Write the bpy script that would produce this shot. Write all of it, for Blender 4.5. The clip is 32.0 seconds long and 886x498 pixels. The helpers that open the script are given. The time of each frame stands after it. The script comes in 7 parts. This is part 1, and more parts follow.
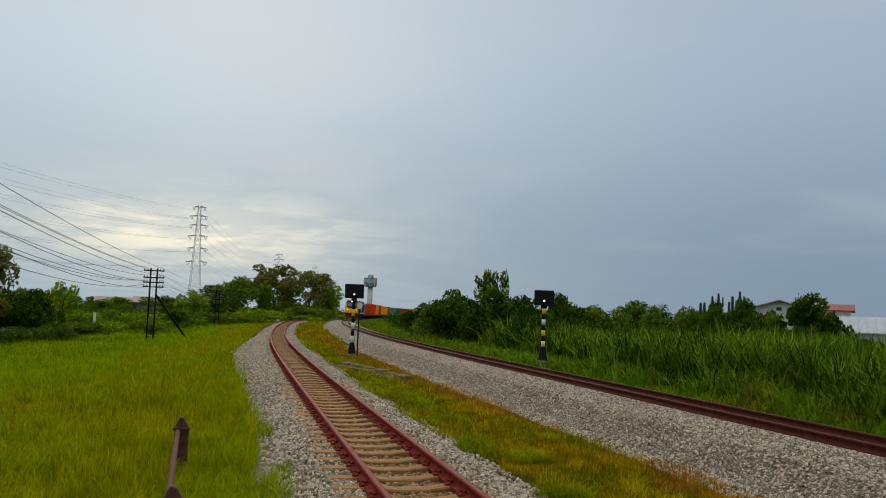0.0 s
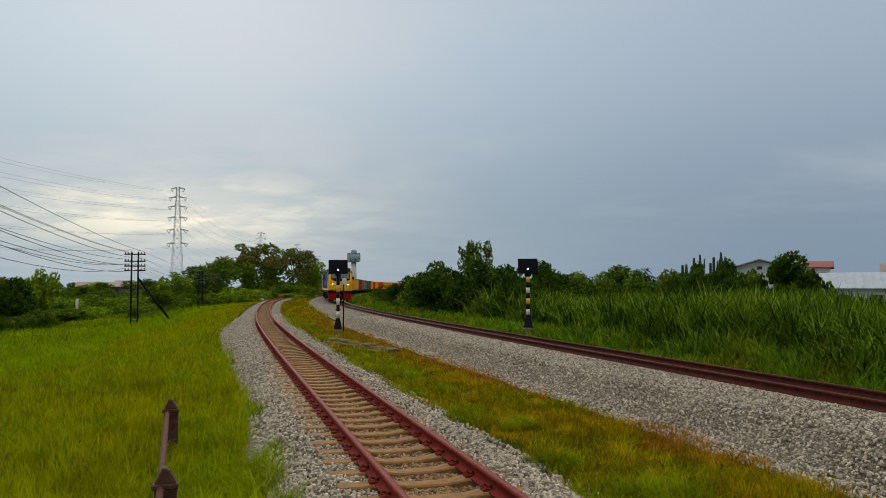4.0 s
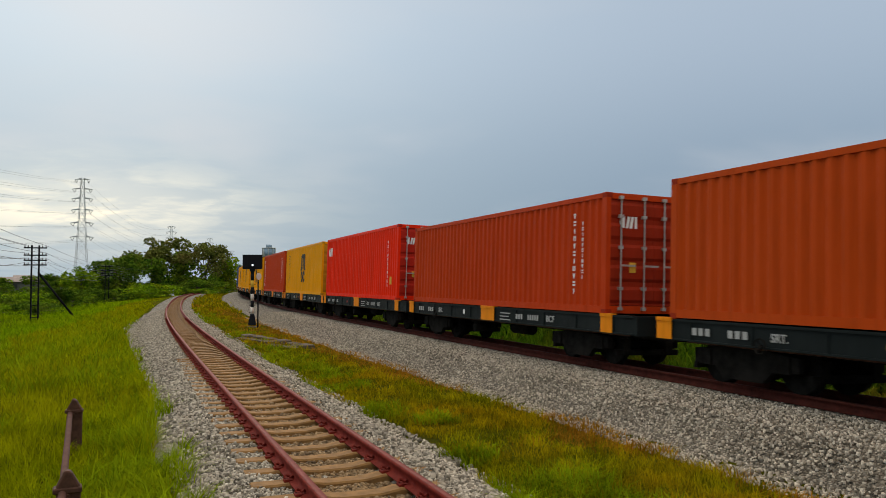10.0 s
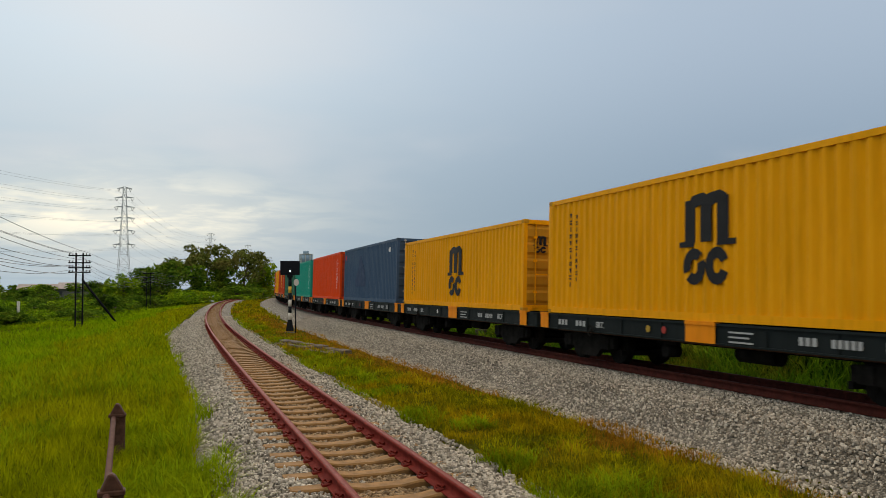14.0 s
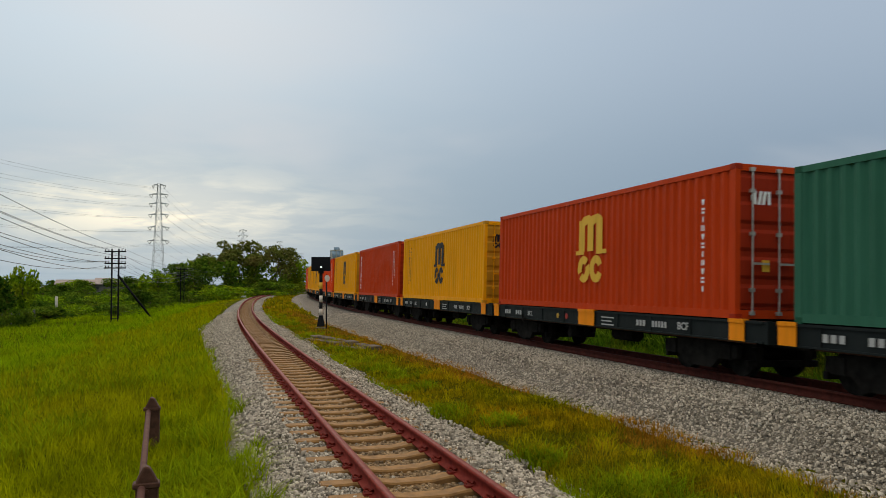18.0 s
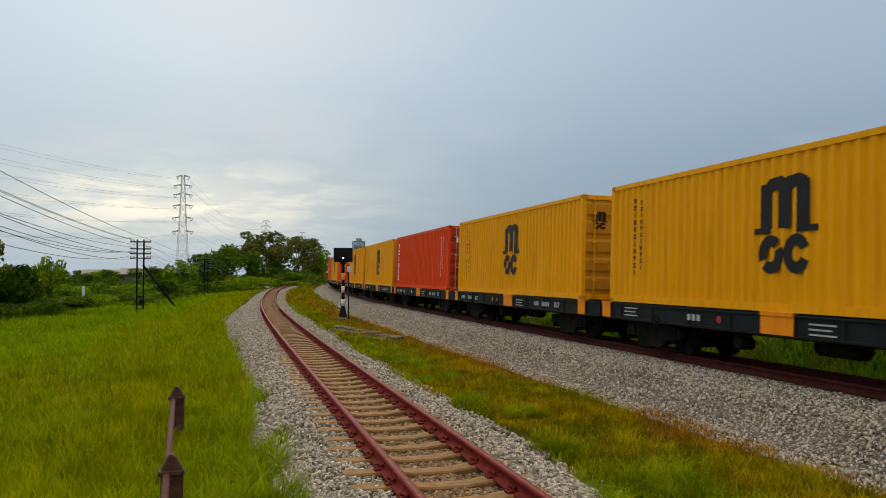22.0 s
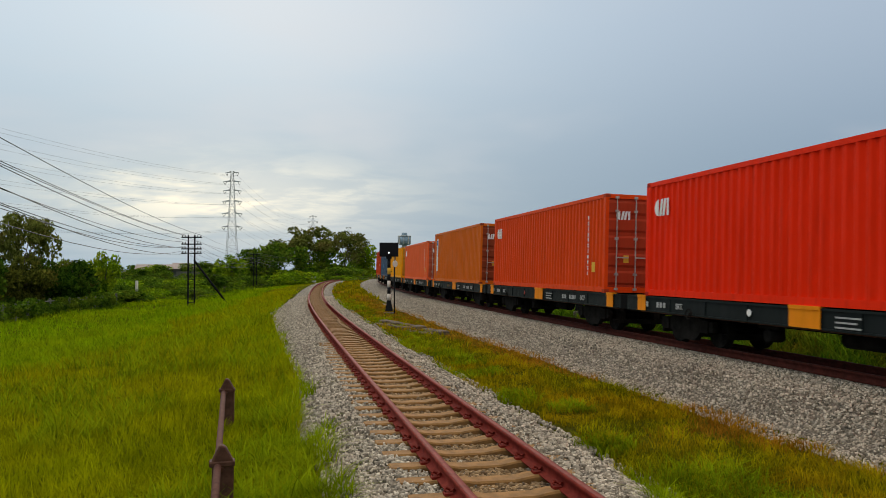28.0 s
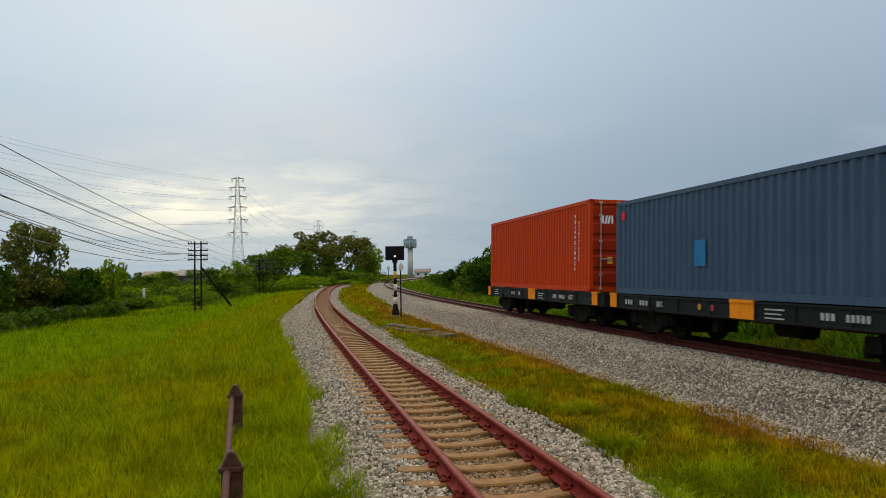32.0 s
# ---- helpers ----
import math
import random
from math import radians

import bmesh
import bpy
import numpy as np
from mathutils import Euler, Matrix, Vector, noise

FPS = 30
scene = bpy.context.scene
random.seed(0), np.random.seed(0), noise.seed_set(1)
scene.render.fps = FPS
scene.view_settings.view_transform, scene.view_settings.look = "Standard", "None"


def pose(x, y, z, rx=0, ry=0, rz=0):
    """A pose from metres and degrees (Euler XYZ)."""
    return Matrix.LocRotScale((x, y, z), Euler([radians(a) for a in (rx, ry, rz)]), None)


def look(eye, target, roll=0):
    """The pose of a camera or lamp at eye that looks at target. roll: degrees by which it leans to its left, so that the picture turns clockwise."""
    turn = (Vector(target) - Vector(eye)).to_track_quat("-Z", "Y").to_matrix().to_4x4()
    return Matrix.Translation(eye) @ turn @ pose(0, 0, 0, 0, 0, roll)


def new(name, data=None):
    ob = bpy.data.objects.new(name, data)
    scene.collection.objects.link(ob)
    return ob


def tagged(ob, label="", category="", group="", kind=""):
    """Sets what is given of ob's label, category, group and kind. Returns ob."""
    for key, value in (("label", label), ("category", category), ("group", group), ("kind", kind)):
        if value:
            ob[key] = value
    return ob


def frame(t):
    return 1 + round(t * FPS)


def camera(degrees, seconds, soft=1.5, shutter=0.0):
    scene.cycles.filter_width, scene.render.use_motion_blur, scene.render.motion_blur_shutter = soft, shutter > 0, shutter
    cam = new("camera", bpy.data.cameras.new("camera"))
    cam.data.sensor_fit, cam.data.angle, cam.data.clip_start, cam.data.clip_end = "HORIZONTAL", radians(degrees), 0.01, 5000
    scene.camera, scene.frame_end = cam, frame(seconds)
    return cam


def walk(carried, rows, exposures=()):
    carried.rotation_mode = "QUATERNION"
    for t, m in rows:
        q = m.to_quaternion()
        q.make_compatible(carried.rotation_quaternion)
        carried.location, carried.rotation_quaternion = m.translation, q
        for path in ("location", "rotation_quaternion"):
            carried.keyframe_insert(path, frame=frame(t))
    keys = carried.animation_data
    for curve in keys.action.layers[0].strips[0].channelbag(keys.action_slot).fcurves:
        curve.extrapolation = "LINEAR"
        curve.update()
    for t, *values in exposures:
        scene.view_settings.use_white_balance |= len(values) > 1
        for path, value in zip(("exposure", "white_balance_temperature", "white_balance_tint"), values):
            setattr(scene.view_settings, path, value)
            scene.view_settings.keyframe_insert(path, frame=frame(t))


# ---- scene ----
cam = camera(58.5, 32.0, soft=0.6, shutter=0.1)
# seconds, tilt, lean, turn; the camera stands in one spot and is swung by hand
LOOK = [
    (0, 94.78, -2.14, -0.02), (0.5, 94.65, -2.02, -0.13), (1, 94.43, -1.80, -0.26),
    (1.5, 94.15, -1.47, -0.41), (2, 93.87, -1.09, -0.55), (2.5, 93.62, -0.75, -0.68),
    (3, 93.33, -0.43, -0.82), (3.5, 93.04, -0.10, -0.98), (4, 92.77, 0.14, -1.13),
    (4.5, 92.54, 0.33, -1.30), (6.5, 92.09, 0.46, -2.00), (7, 92.05, 0.50, -2.13),
    (7.5, 92.02, 0.48, -2.63), (8, 92.01, 0.46, -3.50), (8.5, 92.04, 0.35, -4.44),
    (9, 92.14, 0.26, -5.35), (9.5, 92.28, 0.16, -6.24), (10, 92.43, 0.10, -7.12),
    (10.5, 92.58, 0.07, -7.99), (11, 92.72, 0.04, -8.67), (11.5, 92.85, -0.03, -8.84),
    (12, 92.88, 0.00, -8.35), (12.5, 92.85, 0.07, -7.47), (13, 92.80, 0.25, -6.49),
    (13.5, 92.80, 0.31, -5.49), (14, 92.81, 0.38, -4.52), (14.5, 92.84, 0.43, -3.47),
    (15, 92.88, 0.46, -2.73), (15.5, 92.94, 0.37, -2.30), (17.5, 92.81, 0.33, -2.33),
    (18, 92.55, 0.24, -2.35), (18.5, 92.27, 0.23, -2.36), (19, 92.06, 0.23, -2.37),
    (19.5, 91.95, 0.21, -2.38), (20, 91.92, 0.22, -2.37), (20.5, 91.90, 0.20, -2.28),
    (21, 91.92, 0.10, -1.90), (21.5, 91.91, 0.09, -1.36), (22, 91.91, 0.05, -0.78),
    (22.5, 91.92, -0.05, -0.18), (23, 91.92, -0.10, 0.42), (23.5, 91.88, -0.14, 1.01),
    (24, 91.82, -0.15, 1.53), (24.5, 91.79, -0.16, 1.97), (25, 91.74, -0.12, 2.30),
    (25.5, 91.69, -0.04, 2.53), (27.5, 91.52, 0.08, 2.51), (28, 91.52, 0.08, 2.51),
    (28.5, 91.50, 0.10, 2.54), (29, 91.50, 0.13, 2.56), (29.5, 91.53, 0.19, 2.58),
    (30, 91.58, 0.22, 2.60), (30.5, 91.64, 0.26, 2.62), (31, 91.71, 0.29, 2.66),
    (31.5, 91.78, 0.40, 2.72), (32, 91.73, 0.91, 2.95),
]

EYE = (0.0, 0.0, 1.95)
walk(cam, [(t, pose(*EYE, rx, ry, rz)) for t, rx, ry, rz in LOOK], exposures=((0.0, -0.16), (4.0, -0.16), (8.0, 0.0), (15.5, 0.0), (17.5, -0.09), (18.2, -0.08), (19.0, 0.0), (20.0, -0.02), (24.0, 0.03), (25.5, 0.07), (28.0, 0.0), (32.0, 0.0)))

# ---------------------------------------------------------------- light
SUN_TURN, SUN_UP = radians(-15.0), radians(24.0)   # behind the cloud, ahead and to the left


def make_world():
    w = bpy.data.worlds.new("sky")
    scene.world = w
    w.use_nodes = True
    nt = w.node_tree
    nt.nodes.clear()
    N, Lk = nt.nodes, nt.links

    def node(kind, **kw):
        n = N.new(kind)
        for k, v in kw.items():
            n.inputs[k].default_value = v
        return n

    def math_(op, a, b=None, c=None, clamp=False):
        n = N.new("ShaderNodeMath")
        n.operation, n.use_clamp = op, clamp
        for i, v in enumerate((a, b, c)):
            if v is None:
                continue
            if isinstance(v, (int, float)):
                n.inputs[i].default_value = v
            else:
                Lk.new(v, n.inputs[i])
        return n.outputs[0]

    def mixc(fac, a, b):
        n = N.new("ShaderNodeMix")
        n.data_type = "RGBA"
        n.clamp_factor = True
        for i, v in ((0, fac), (6, a), (7, b)):
            if isinstance(v, (int, float)):
                n.inputs[i].default_value = v
            elif isinstance(v, tuple):
                n.inputs[i].default_value = (*v, 1)
            else:
                Lk.new(v, n.inputs[i])
        return n.outputs[2]

    def ramp(x, lo, hi):
        n = N.new("ShaderNodeMapRange")
        n.interpolation_type = "SMOOTHSTEP"
        Lk.new(x, n.inputs[0])
        n.inputs[1].default_value, n.inputs[2].default_value = lo, hi
        return n.outputs[0]

    tc = N.new("ShaderNodeTexCoord").outputs["Generated"]
    nrm = N.new("ShaderNodeVectorMath")
    nrm.operation = "NORMALIZE"
    Lk.new(tc, nrm.inputs[0])
    sep = N.new("ShaderNodeSeparateXYZ")
    Lk.new(nrm.outputs[0], sep.inputs[0])
    X, Y, Z = sep.outputs
    up = math_("MAXIMUM", Z, 0.0)
    # cloud deck seen from below: the pattern is drawn out towards the horizon
    inv = math_("DIVIDE", 1.0, math_("ADD", up, 0.10))
    comb = N.new("ShaderNodeCombineXYZ")
    Lk.new(math_("MULTIPLY", X, inv), comb.inputs[0])
    Lk.new(math_("MULTIPLY", Y, inv), comb.inputs[1])
    comb.inputs[2].default_value = 3.1

    def clouds(scale, detail, seed):
        mp = N.new("ShaderNodeMapping")
        mp.inputs["Location"].default_value = (seed, seed * 0.7, 0)
        Lk.new(comb.outputs[0], mp.inputs[0])
        n = node("ShaderNodeTexNoise", Scale=scale, Detail=detail, Roughness=0.55, Distortion=0.25)
        Lk.new(mp.outputs[0], n.inputs["Vector"])
        return n.outputs[0]

    big, small = clouds(0.42, 4, 2.0), clouds(1.5, 7, 5.0)
    # colour of the deck: pale at the left, slate blue towards the right
    side = ramp(X, -0.42, 0.50)
    low = mixc(side, (0.36, 0.475, 0.56), (0.235, 0.325, 0.425))
    high = mixc(side, (0.56, 0.685, 0.785), (0.405, 0.495, 0.605))
    deck = mixc(ramp(up, 0.05, 0.34), low, high)
    deck = mixc(ramp(up, 0.36, 0.9), deck, (1.44, 1.33, 1.12))
    deck = mixc(math_("MULTIPLY", math_("MULTIPLY", ramp(big, 0.42, 0.68), ramp(up, 0.04, 0.16)), 0.55), deck, (0.60, 0.625, 0.665))
    # clear strip with pale cloud low down, and the glow where the sun stands behind the deck
    az = math_("ARCTAN2", X, Y)
    sky_x = math_("DIVIDE", math_("SUBTRACT", az, -0.315), 0.17)
    sky_y = math_("DIVIDE", math_("SUBTRACT", Z, 0.090), 0.040)
    r2 = math_("ADD", math_("MULTIPLY", sky_x, sky_x), math_("MULTIPLY", sky_y, sky_y))
    glow = math_("EXPONENT", math_("MULTIPLY", r2, -0.9))
    band = N.new("ShaderNodeCombineXYZ")
    Lk.new(az, band.inputs[0])
    Lk.new(math_("MULTIPLY", Z, 4.5), band.inputs[1])
    torn = node("ShaderNodeTexNoise", Scale=11.0, Detail=7, Roughness=0.6, Distortion=0.4)
    Lk.new(band.outputs[0], torn.inputs["Vector"])
    streak = math_("MULTIPLY", ramp(small, 0.36, 0.58), math_("ADD", math_("MULTIPLY", ramp(torn.outputs[0], 0.36, 0.56), 0.75), 0.25))
    deck = mixc(math_("MULTIPLY", glow, math_("ADD", math_("MULTIPLY", streak, 0.65), 0.35)), deck, (1.10, 1.03, 0.82))
    pale = math_("MULTIPLY", ramp(Z, 0.10, 0.015), ramp(small, 0.30, 0.62))
    deck = mixc(math_("MULTIPLY", math_("MULTIPLY", pale, ramp(X, 0.35, -0.25)), 0.22), deck, (0.60, 0.64, 0.67))
    nish = N.new("ShaderNodeTexSky")
    nish.sky_type, nish.sun_disc = "NISHITA", False
    nish.sun_elevation, nish.sun_rotation = SUN_UP, SUN_TURN
    nish.air_density, nish.dust_density = 1.0, 3.0
    sky = N.new("ShaderNodeMix")
    sky.data_type, sky.blend_type = "RGBA", "ADD"
    sky.inputs[0].default_value = 0.0025
    Lk.new(deck, sky.inputs[6])
    Lk.new(nish.outputs[0], sky.inputs[7])
    bg = N.new("ShaderNodeBackground")
    Lk.new(sky.outputs[2], bg.inputs[0])
    bg.inputs[1].default_value = 1.0
    out = N.new("ShaderNodeOutputWorld")
    Lk.new(bg.outputs[0], out.inputs[0])


make_world()
sun_data = bpy.data.lights.new("sun", "SUN")
sun_data.energy, sun_data.angle, sun_data.color = 1.3, radians(30), (1.0, 0.93, 0.80)
sun = new("sun", sun_data)
sun.matrix_world = look((0, 0, 30), Vector((0, 0, 30)) - 30 * Vector((math.sin(SUN_TURN) * math.cos(SUN_UP), math.cos(SUN_TURN) * math.cos(SUN_UP), math.sin(SUN_UP))))
scene.view_settings.exposure = 0.0

# ---------------------------------------------------------------- materials


class Mat:
    """A node material being wired up."""

    def __init__(self, name, rough=0.8, metal=0.0, spec=0.3):
        self.m = bpy.data.materials.new(name)
        self.m.use_nodes = True
        self.nt = self.m.node_tree
        self.b = self.nt.nodes["Principled BSDF"]
        self.b.inputs["Roughness"].default_value = rough
        self.b.inputs["Metallic"].default_value = metal
        self.b.inputs["Specular IOR Level"].default_value = spec
        self.co = self.nt.nodes.new("ShaderNodeTexCoord").outputs["Object"]

    def node(self, kind, **kw):
        n = self.nt.nodes.new(kind)
        for k, v in kw.items():
            n.inputs[k].default_value = v
        return n

    def link(self, a, b):
        self.nt.links.new(a, b)

    def stretch(self, scale, co=None):
        n = self.node("ShaderNodeMapping")
        n.inputs["Scale"].default_value = scale
        self.link(co or self.co, n.inputs[0])
        return n.outputs[0]

    def noise(self, scale, detail=4, rough=0.6, co=None, dist=0.0):
        n = self.node("ShaderNodeTexNoise", Scale=scale, Detail=detail, Roughness=rough, Distortion=dist)
        self.link(co or self.co, n.inputs["Vector"])
        return n.outputs[0]

    def cells(self, scale, co=None, out="Color"):
        n = self.node("ShaderNodeTexVoronoi", Scale=scale)
        self.link(co or self.co, n.inputs["Vector"])
        return n.outputs[out]

    def ramp(self, x, lo, hi, a=0.0, b=1.0):
        n = self.node("ShaderNodeMapRange")
        self.link(x, n.inputs[0])
        for i, v in enumerate((lo, hi, a, b)):
            n.inputs[i + 1].default_value = v
        return n.outputs[0]

    def mul(self, a, b):
        n = self.node("ShaderNodeMath")
        n.operation = "MULTIPLY"
        for i, v in enumerate((a, b)):
            if isinstance(v, (int, float)):
                n.inputs[i].default_value = v
            else:
                self.link(v, n.inputs[i])
        return n.outputs[0]

    def mix(self, fac, a, b, blend="MIX"):
        n = self.node("ShaderNodeMix")
        n.data_type, n.blend_type = "RGBA", blend
        for i, v in ((0, fac), (6, a), (7, b)):
            if isinstance(v, (int, float)):
                n.inputs[i].default_value = v
            elif isinstance(v, tuple):
                n.inputs[i].default_value = (*v, 1)
            else:
                self.link(v, n.inputs[i])
        return n.outputs[2]

    def random(self):
        return self.node("ShaderNodeObjectInfo").outputs["Random"]

    def island(self):
        return self.node("ShaderNodeNewGeometry").outputs["Random Per Island"]

    def world_co(self):
        return self.node("ShaderNodeNewGeometry").outputs["Position"]

    def color(self, c):
        if isinstance(c, tuple):
            self.b.inputs["Base Color"].default_value = (*c, 1)
        else:
            self.link(c, self.b.inputs["Base Color"])
        return self

    def roughness(self, r):
        self.link(r, self.b.inputs["Roughness"])
        return self

    def bump(self, h, strength=0.3, dist=0.02):
        n = self.node("ShaderNodeBump", Strength=strength, Distance=dist)
        self.link(h, n.inputs["Height"])
        self.link(n.outputs[0], self.b.inputs["Normal"])
        return self


def paint(name, rgb, wear=0.25, rust=(0.16, 0.055, 0.025), rough=0.5, fade=0.5, coat=0.0):
    """Outdoor paint: faded in large patches, run with dirt, rusted in spots."""
    m = Mat(name, rough, 0.0, 0.04)
    big = m.noise(0.55, 3)
    runs = m.noise(1.0, 5, co=m.stretch((5.0, 5.0, 0.45)))
    spots = m.noise(3.2, 9, 0.7)
    pale = tuple(min(1, c * 1.14 + 0.005) for c in rgb)
    dark = tuple(c * 0.62 for c in rgb)
    c = m.mix(m.mul(m.ramp(big, 0.40, 0.70), fade), rgb, pale)
    c = m.mix(m.mul(m.ramp(runs, 0.48, 0.75), 0.5), c, dark)
    c = m.mix(m.ramp(spots, 0.735 - 0.12 * wear, 0.80 - 0.10 * wear, 0, min(1.0, wear * 2.2)), c, rust)
    m.color(c).roughness(m.ramp(spots, 0.35, 0.75, rough - 0.1, rough + 0.25))
    m.bump(m.noise(9, 4), 0.12, 0.01)
    m.b.inputs["Coat Weight"].default_value = coat
    m.b.inputs["Coat Roughness"].default_value = 0.12
    return m.m


def plain(name, rgb, rough=0.6, metal=0.0, vary=0.25, scale=6.0, bump=0.15, spec=0.3):
    m = Mat(name, rough, metal, spec)
    n = m.noise(scale, 6, 0.65)
    f = m.noise(scale * 9, 3)
    c = m.mix(m.ramp(n, 0.3, 0.72), tuple(v * (1 - vary) for v in rgb), tuple(min(1, v * (1 + vary)) for v in rgb))
    c = m.mix(m.mul(m.ramp(f, 0.5, 0.75), 0.35), c, tuple(v * 0.6 for v in rgb))
    m.color(c)
    m.bump(n, bump, 0.02)
    return m.m


def glow(name, rgb, strength):
    m = Mat(name, 0.3)
    m.color(rgb)
    m.b.inputs["Emission Color"].default_value = (*rgb, 1)
    m.b.inputs["Emission Strength"].default_value = strength
    return m.m


def glass(name, rgb=(0.02, 0.025, 0.03), rough=0.08):
    m = Mat(name, rough, 0.0, 0.6)
    m.color(rgb)
    return m.m


def stone_mat(name, a, b, c, island=True, scale=16.0, stain=0.35):
    """Broken stone: each piece has its own grey."""
    m = Mat(name, 0.9, 0.0, 0.2)
    big = m.noise(0.35, 4, co=m.world_co())
    if island:
        r = m.island()
        col = m.mix(r, a, b)
        col = m.mix(m.ramp(m.noise(14, 4), 0.45, 0.7, 0, 0.6), col, c)
    else:
        v = m.node("ShaderNodeTexVoronoi", Scale=scale)
        m.link(m.co, v.inputs["Vector"])
        s = m.node("ShaderNodeSeparateColor")
        m.link(v.outputs["Color"], s.inputs[0])
        col = m.mix(s.outputs[0], a, b)
        # shade in the gaps between stones is put into the colour
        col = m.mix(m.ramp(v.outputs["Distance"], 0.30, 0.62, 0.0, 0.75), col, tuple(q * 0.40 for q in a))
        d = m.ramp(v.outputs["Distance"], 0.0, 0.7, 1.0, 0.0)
        m.bump(d, 0.9, 0.05)
    col = m.mix(m.ramp(big, 0.45, 0.70, 0, stain), col, (0.24, 0.19, 0.14))
    m.color(col)
    return m.m


def blade_mat(name, a, b, dry, dry_amount, patch=0.25, through_=0.30, power=1.0, clump=1.7):
    """Grass or leaf: every blade its own green, patches of dry growth."""
    m = Mat(name, 0.8, 0.0, 0.0)
    pw = m.node("ShaderNodeMath")
    pw.operation = "POWER"
    m.link(m.island(), pw.inputs[0])
    pw.inputs[1].default_value = power
    c = m.mix(pw.outputs[0], a, b)
    p = m.noise(patch, 4, 0.6, co=m.world_co())
    c = m.mix(m.ramp(p, 0.62 - dry_amount * 0.4, 0.86 - dry_amount * 0.4), c, dry)
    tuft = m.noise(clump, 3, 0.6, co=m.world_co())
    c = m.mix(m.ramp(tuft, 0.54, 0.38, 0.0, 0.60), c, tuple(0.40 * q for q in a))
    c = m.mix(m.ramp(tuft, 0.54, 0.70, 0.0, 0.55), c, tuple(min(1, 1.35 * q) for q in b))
    m.color(c)
    m.b.inputs["Subsurface Weight"].default_value = 0.0
    t = m.node("ShaderNodeBsdfTranslucent")
    m.link(c, t.inputs[0])
    mixs = m.node("ShaderNodeMixShader")
    mixs.inputs[0].default_value = through_
    m.link(m.b.outputs[0], mixs.inputs[1])
    m.link(t.outputs[0], mixs.inputs[2])
    out = [n for n in m.nt.nodes if n.type == "OUTPUT_MATERIAL"][0]
    m.link(mixs.outputs[0], out.inputs[0])
    return m.m


RAIL_MAT = Mat("rusty_rail", 0.85, 0.0, 0.10)
RAIL_MAT.color(RAIL_MAT.mix(RAIL_MAT.ramp(RAIL_MAT.noise(7, 6), 0.35, 0.7), (0.125, 0.012, 0.008), (0.235, 0.030, 0.018)))
RAIL_MAT.bump(RAIL_MAT.noise(40, 4), 0.25, 0.01)
RAIL_MAT = RAIL_MAT.m
HEAD_MAT = plain("worn_rail_head", (0.19, 0.045, 0.036), 0.75, 0.0, 0.3, 8, 0.1, 0.12)
# dark rust, lowered further: the passing train's shade is put into the colour
FAR_RAIL_MAT = plain("dark_rusty_rail", (0.075, 0.018, 0.012), 0.85, 0.0, 0.4, 7, 0.2, 0.1)
FAR_HEAD_MAT = plain("dark_rail_head", (0.085, 0.028, 0.022), 0.75, 0.0, 0.3, 8, 0.1, 0.15)
SLEEPER_MAT = plain("sleeper_concrete", (0.235, 0.122, 0.040), 0.9, 0, 0.35, 7, 0.4)
CONCRETE = plain("old_concrete", (0.17, 0.15, 0.115), 0.9, 0, 0.35, 4, 0.4)
STONE_LOOSE = stone_mat("ballast_stone", (0.070, 0.060, 0.046), (0.62, 0.545, 0.445), (0.27, 0.22, 0.16), stain=0.05)
STONE_WARM = stone_mat("stained_stone", (0.055, 0.032, 0.015), (0.38, 0.25, 0.13), (0.24, 0.14, 0.06))
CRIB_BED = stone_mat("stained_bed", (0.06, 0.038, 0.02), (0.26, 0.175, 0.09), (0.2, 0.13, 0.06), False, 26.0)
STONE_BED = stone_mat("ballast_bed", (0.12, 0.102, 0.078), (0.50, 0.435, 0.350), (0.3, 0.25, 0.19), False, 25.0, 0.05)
BLACK_STEEL = plain("black_steel", (0.009, 0.009, 0.010), 0.75, 0.0, 0.5, 5, 0.2, 0.12)
GRIMY = plain("grimy_underframe", (0.013, 0.0115, 0.010), 0.95, 0.0, 0.7, 4, 0.3, 0.06)
WHITE_PAINT = paint("white_paint", (0.75, 0.75, 0.72), 0.15)
RUSTY = plain("rusted_iron", (0.078, 0.034, 0.020), 0.85, 0.1, 0.5, 14, 0.5)


# ---------------------------------------------------------------- mesh helpers
def bm_box(bm, x0, x1, y0, y1, z0, z1):
    v = [bm.verts.new(p) for p in ((x0, y0, z0), (x1, y0, z0), (x1, y1, z0), (x0, y1, z0), (x0, y0, z1), (x1, y0, z1), (x1, y1, z1), (x0, y1, z1))]
    for f in ((3, 2, 1, 0), (4, 5, 6, 7), (0, 1, 5, 4), (1, 2, 6, 5), (2, 3, 7, 6), (3, 0, 4, 7)):
        bm.faces.new([v[i] for i in f])
    return v


def box(x0, x1, y0, y1, z0, z1, bevel=0.0):
    bm = bmesh.new()
    bm_box(bm, x0, x1, y0, y1, z0, z1)
    if bevel:
        bmesh.ops.bevel(bm, geom=bm.edges[:], offset=bevel, segments=1, affect="EDGES")
    return bm


def bm_prism(bm, pts, y0, y1, axis="y"):
    """A closed outline pts (u, v) pulled from y0 to y1 along an axis."""
    def p(u, v, w):
        return {"y": (u, w, v), "x": (w, u, v), "z": (u, v, w)}[axis]
    a = [bm.verts.new(p(u, v, y0)) for u, v in pts]
    b = [bm.verts.new(p(u, v, y1)) for u, v in pts]
    n = len(pts)
    for i in range(n):
        bm.faces.new((a[i], a[(i + 1) % n], b[(i + 1) % n], b[i]))
    bm.faces.new(a[::-1])
    bm.faces.new(b)
    bmesh.ops.recalc_face_normals(bm, faces=bm.faces[:])
    return bm


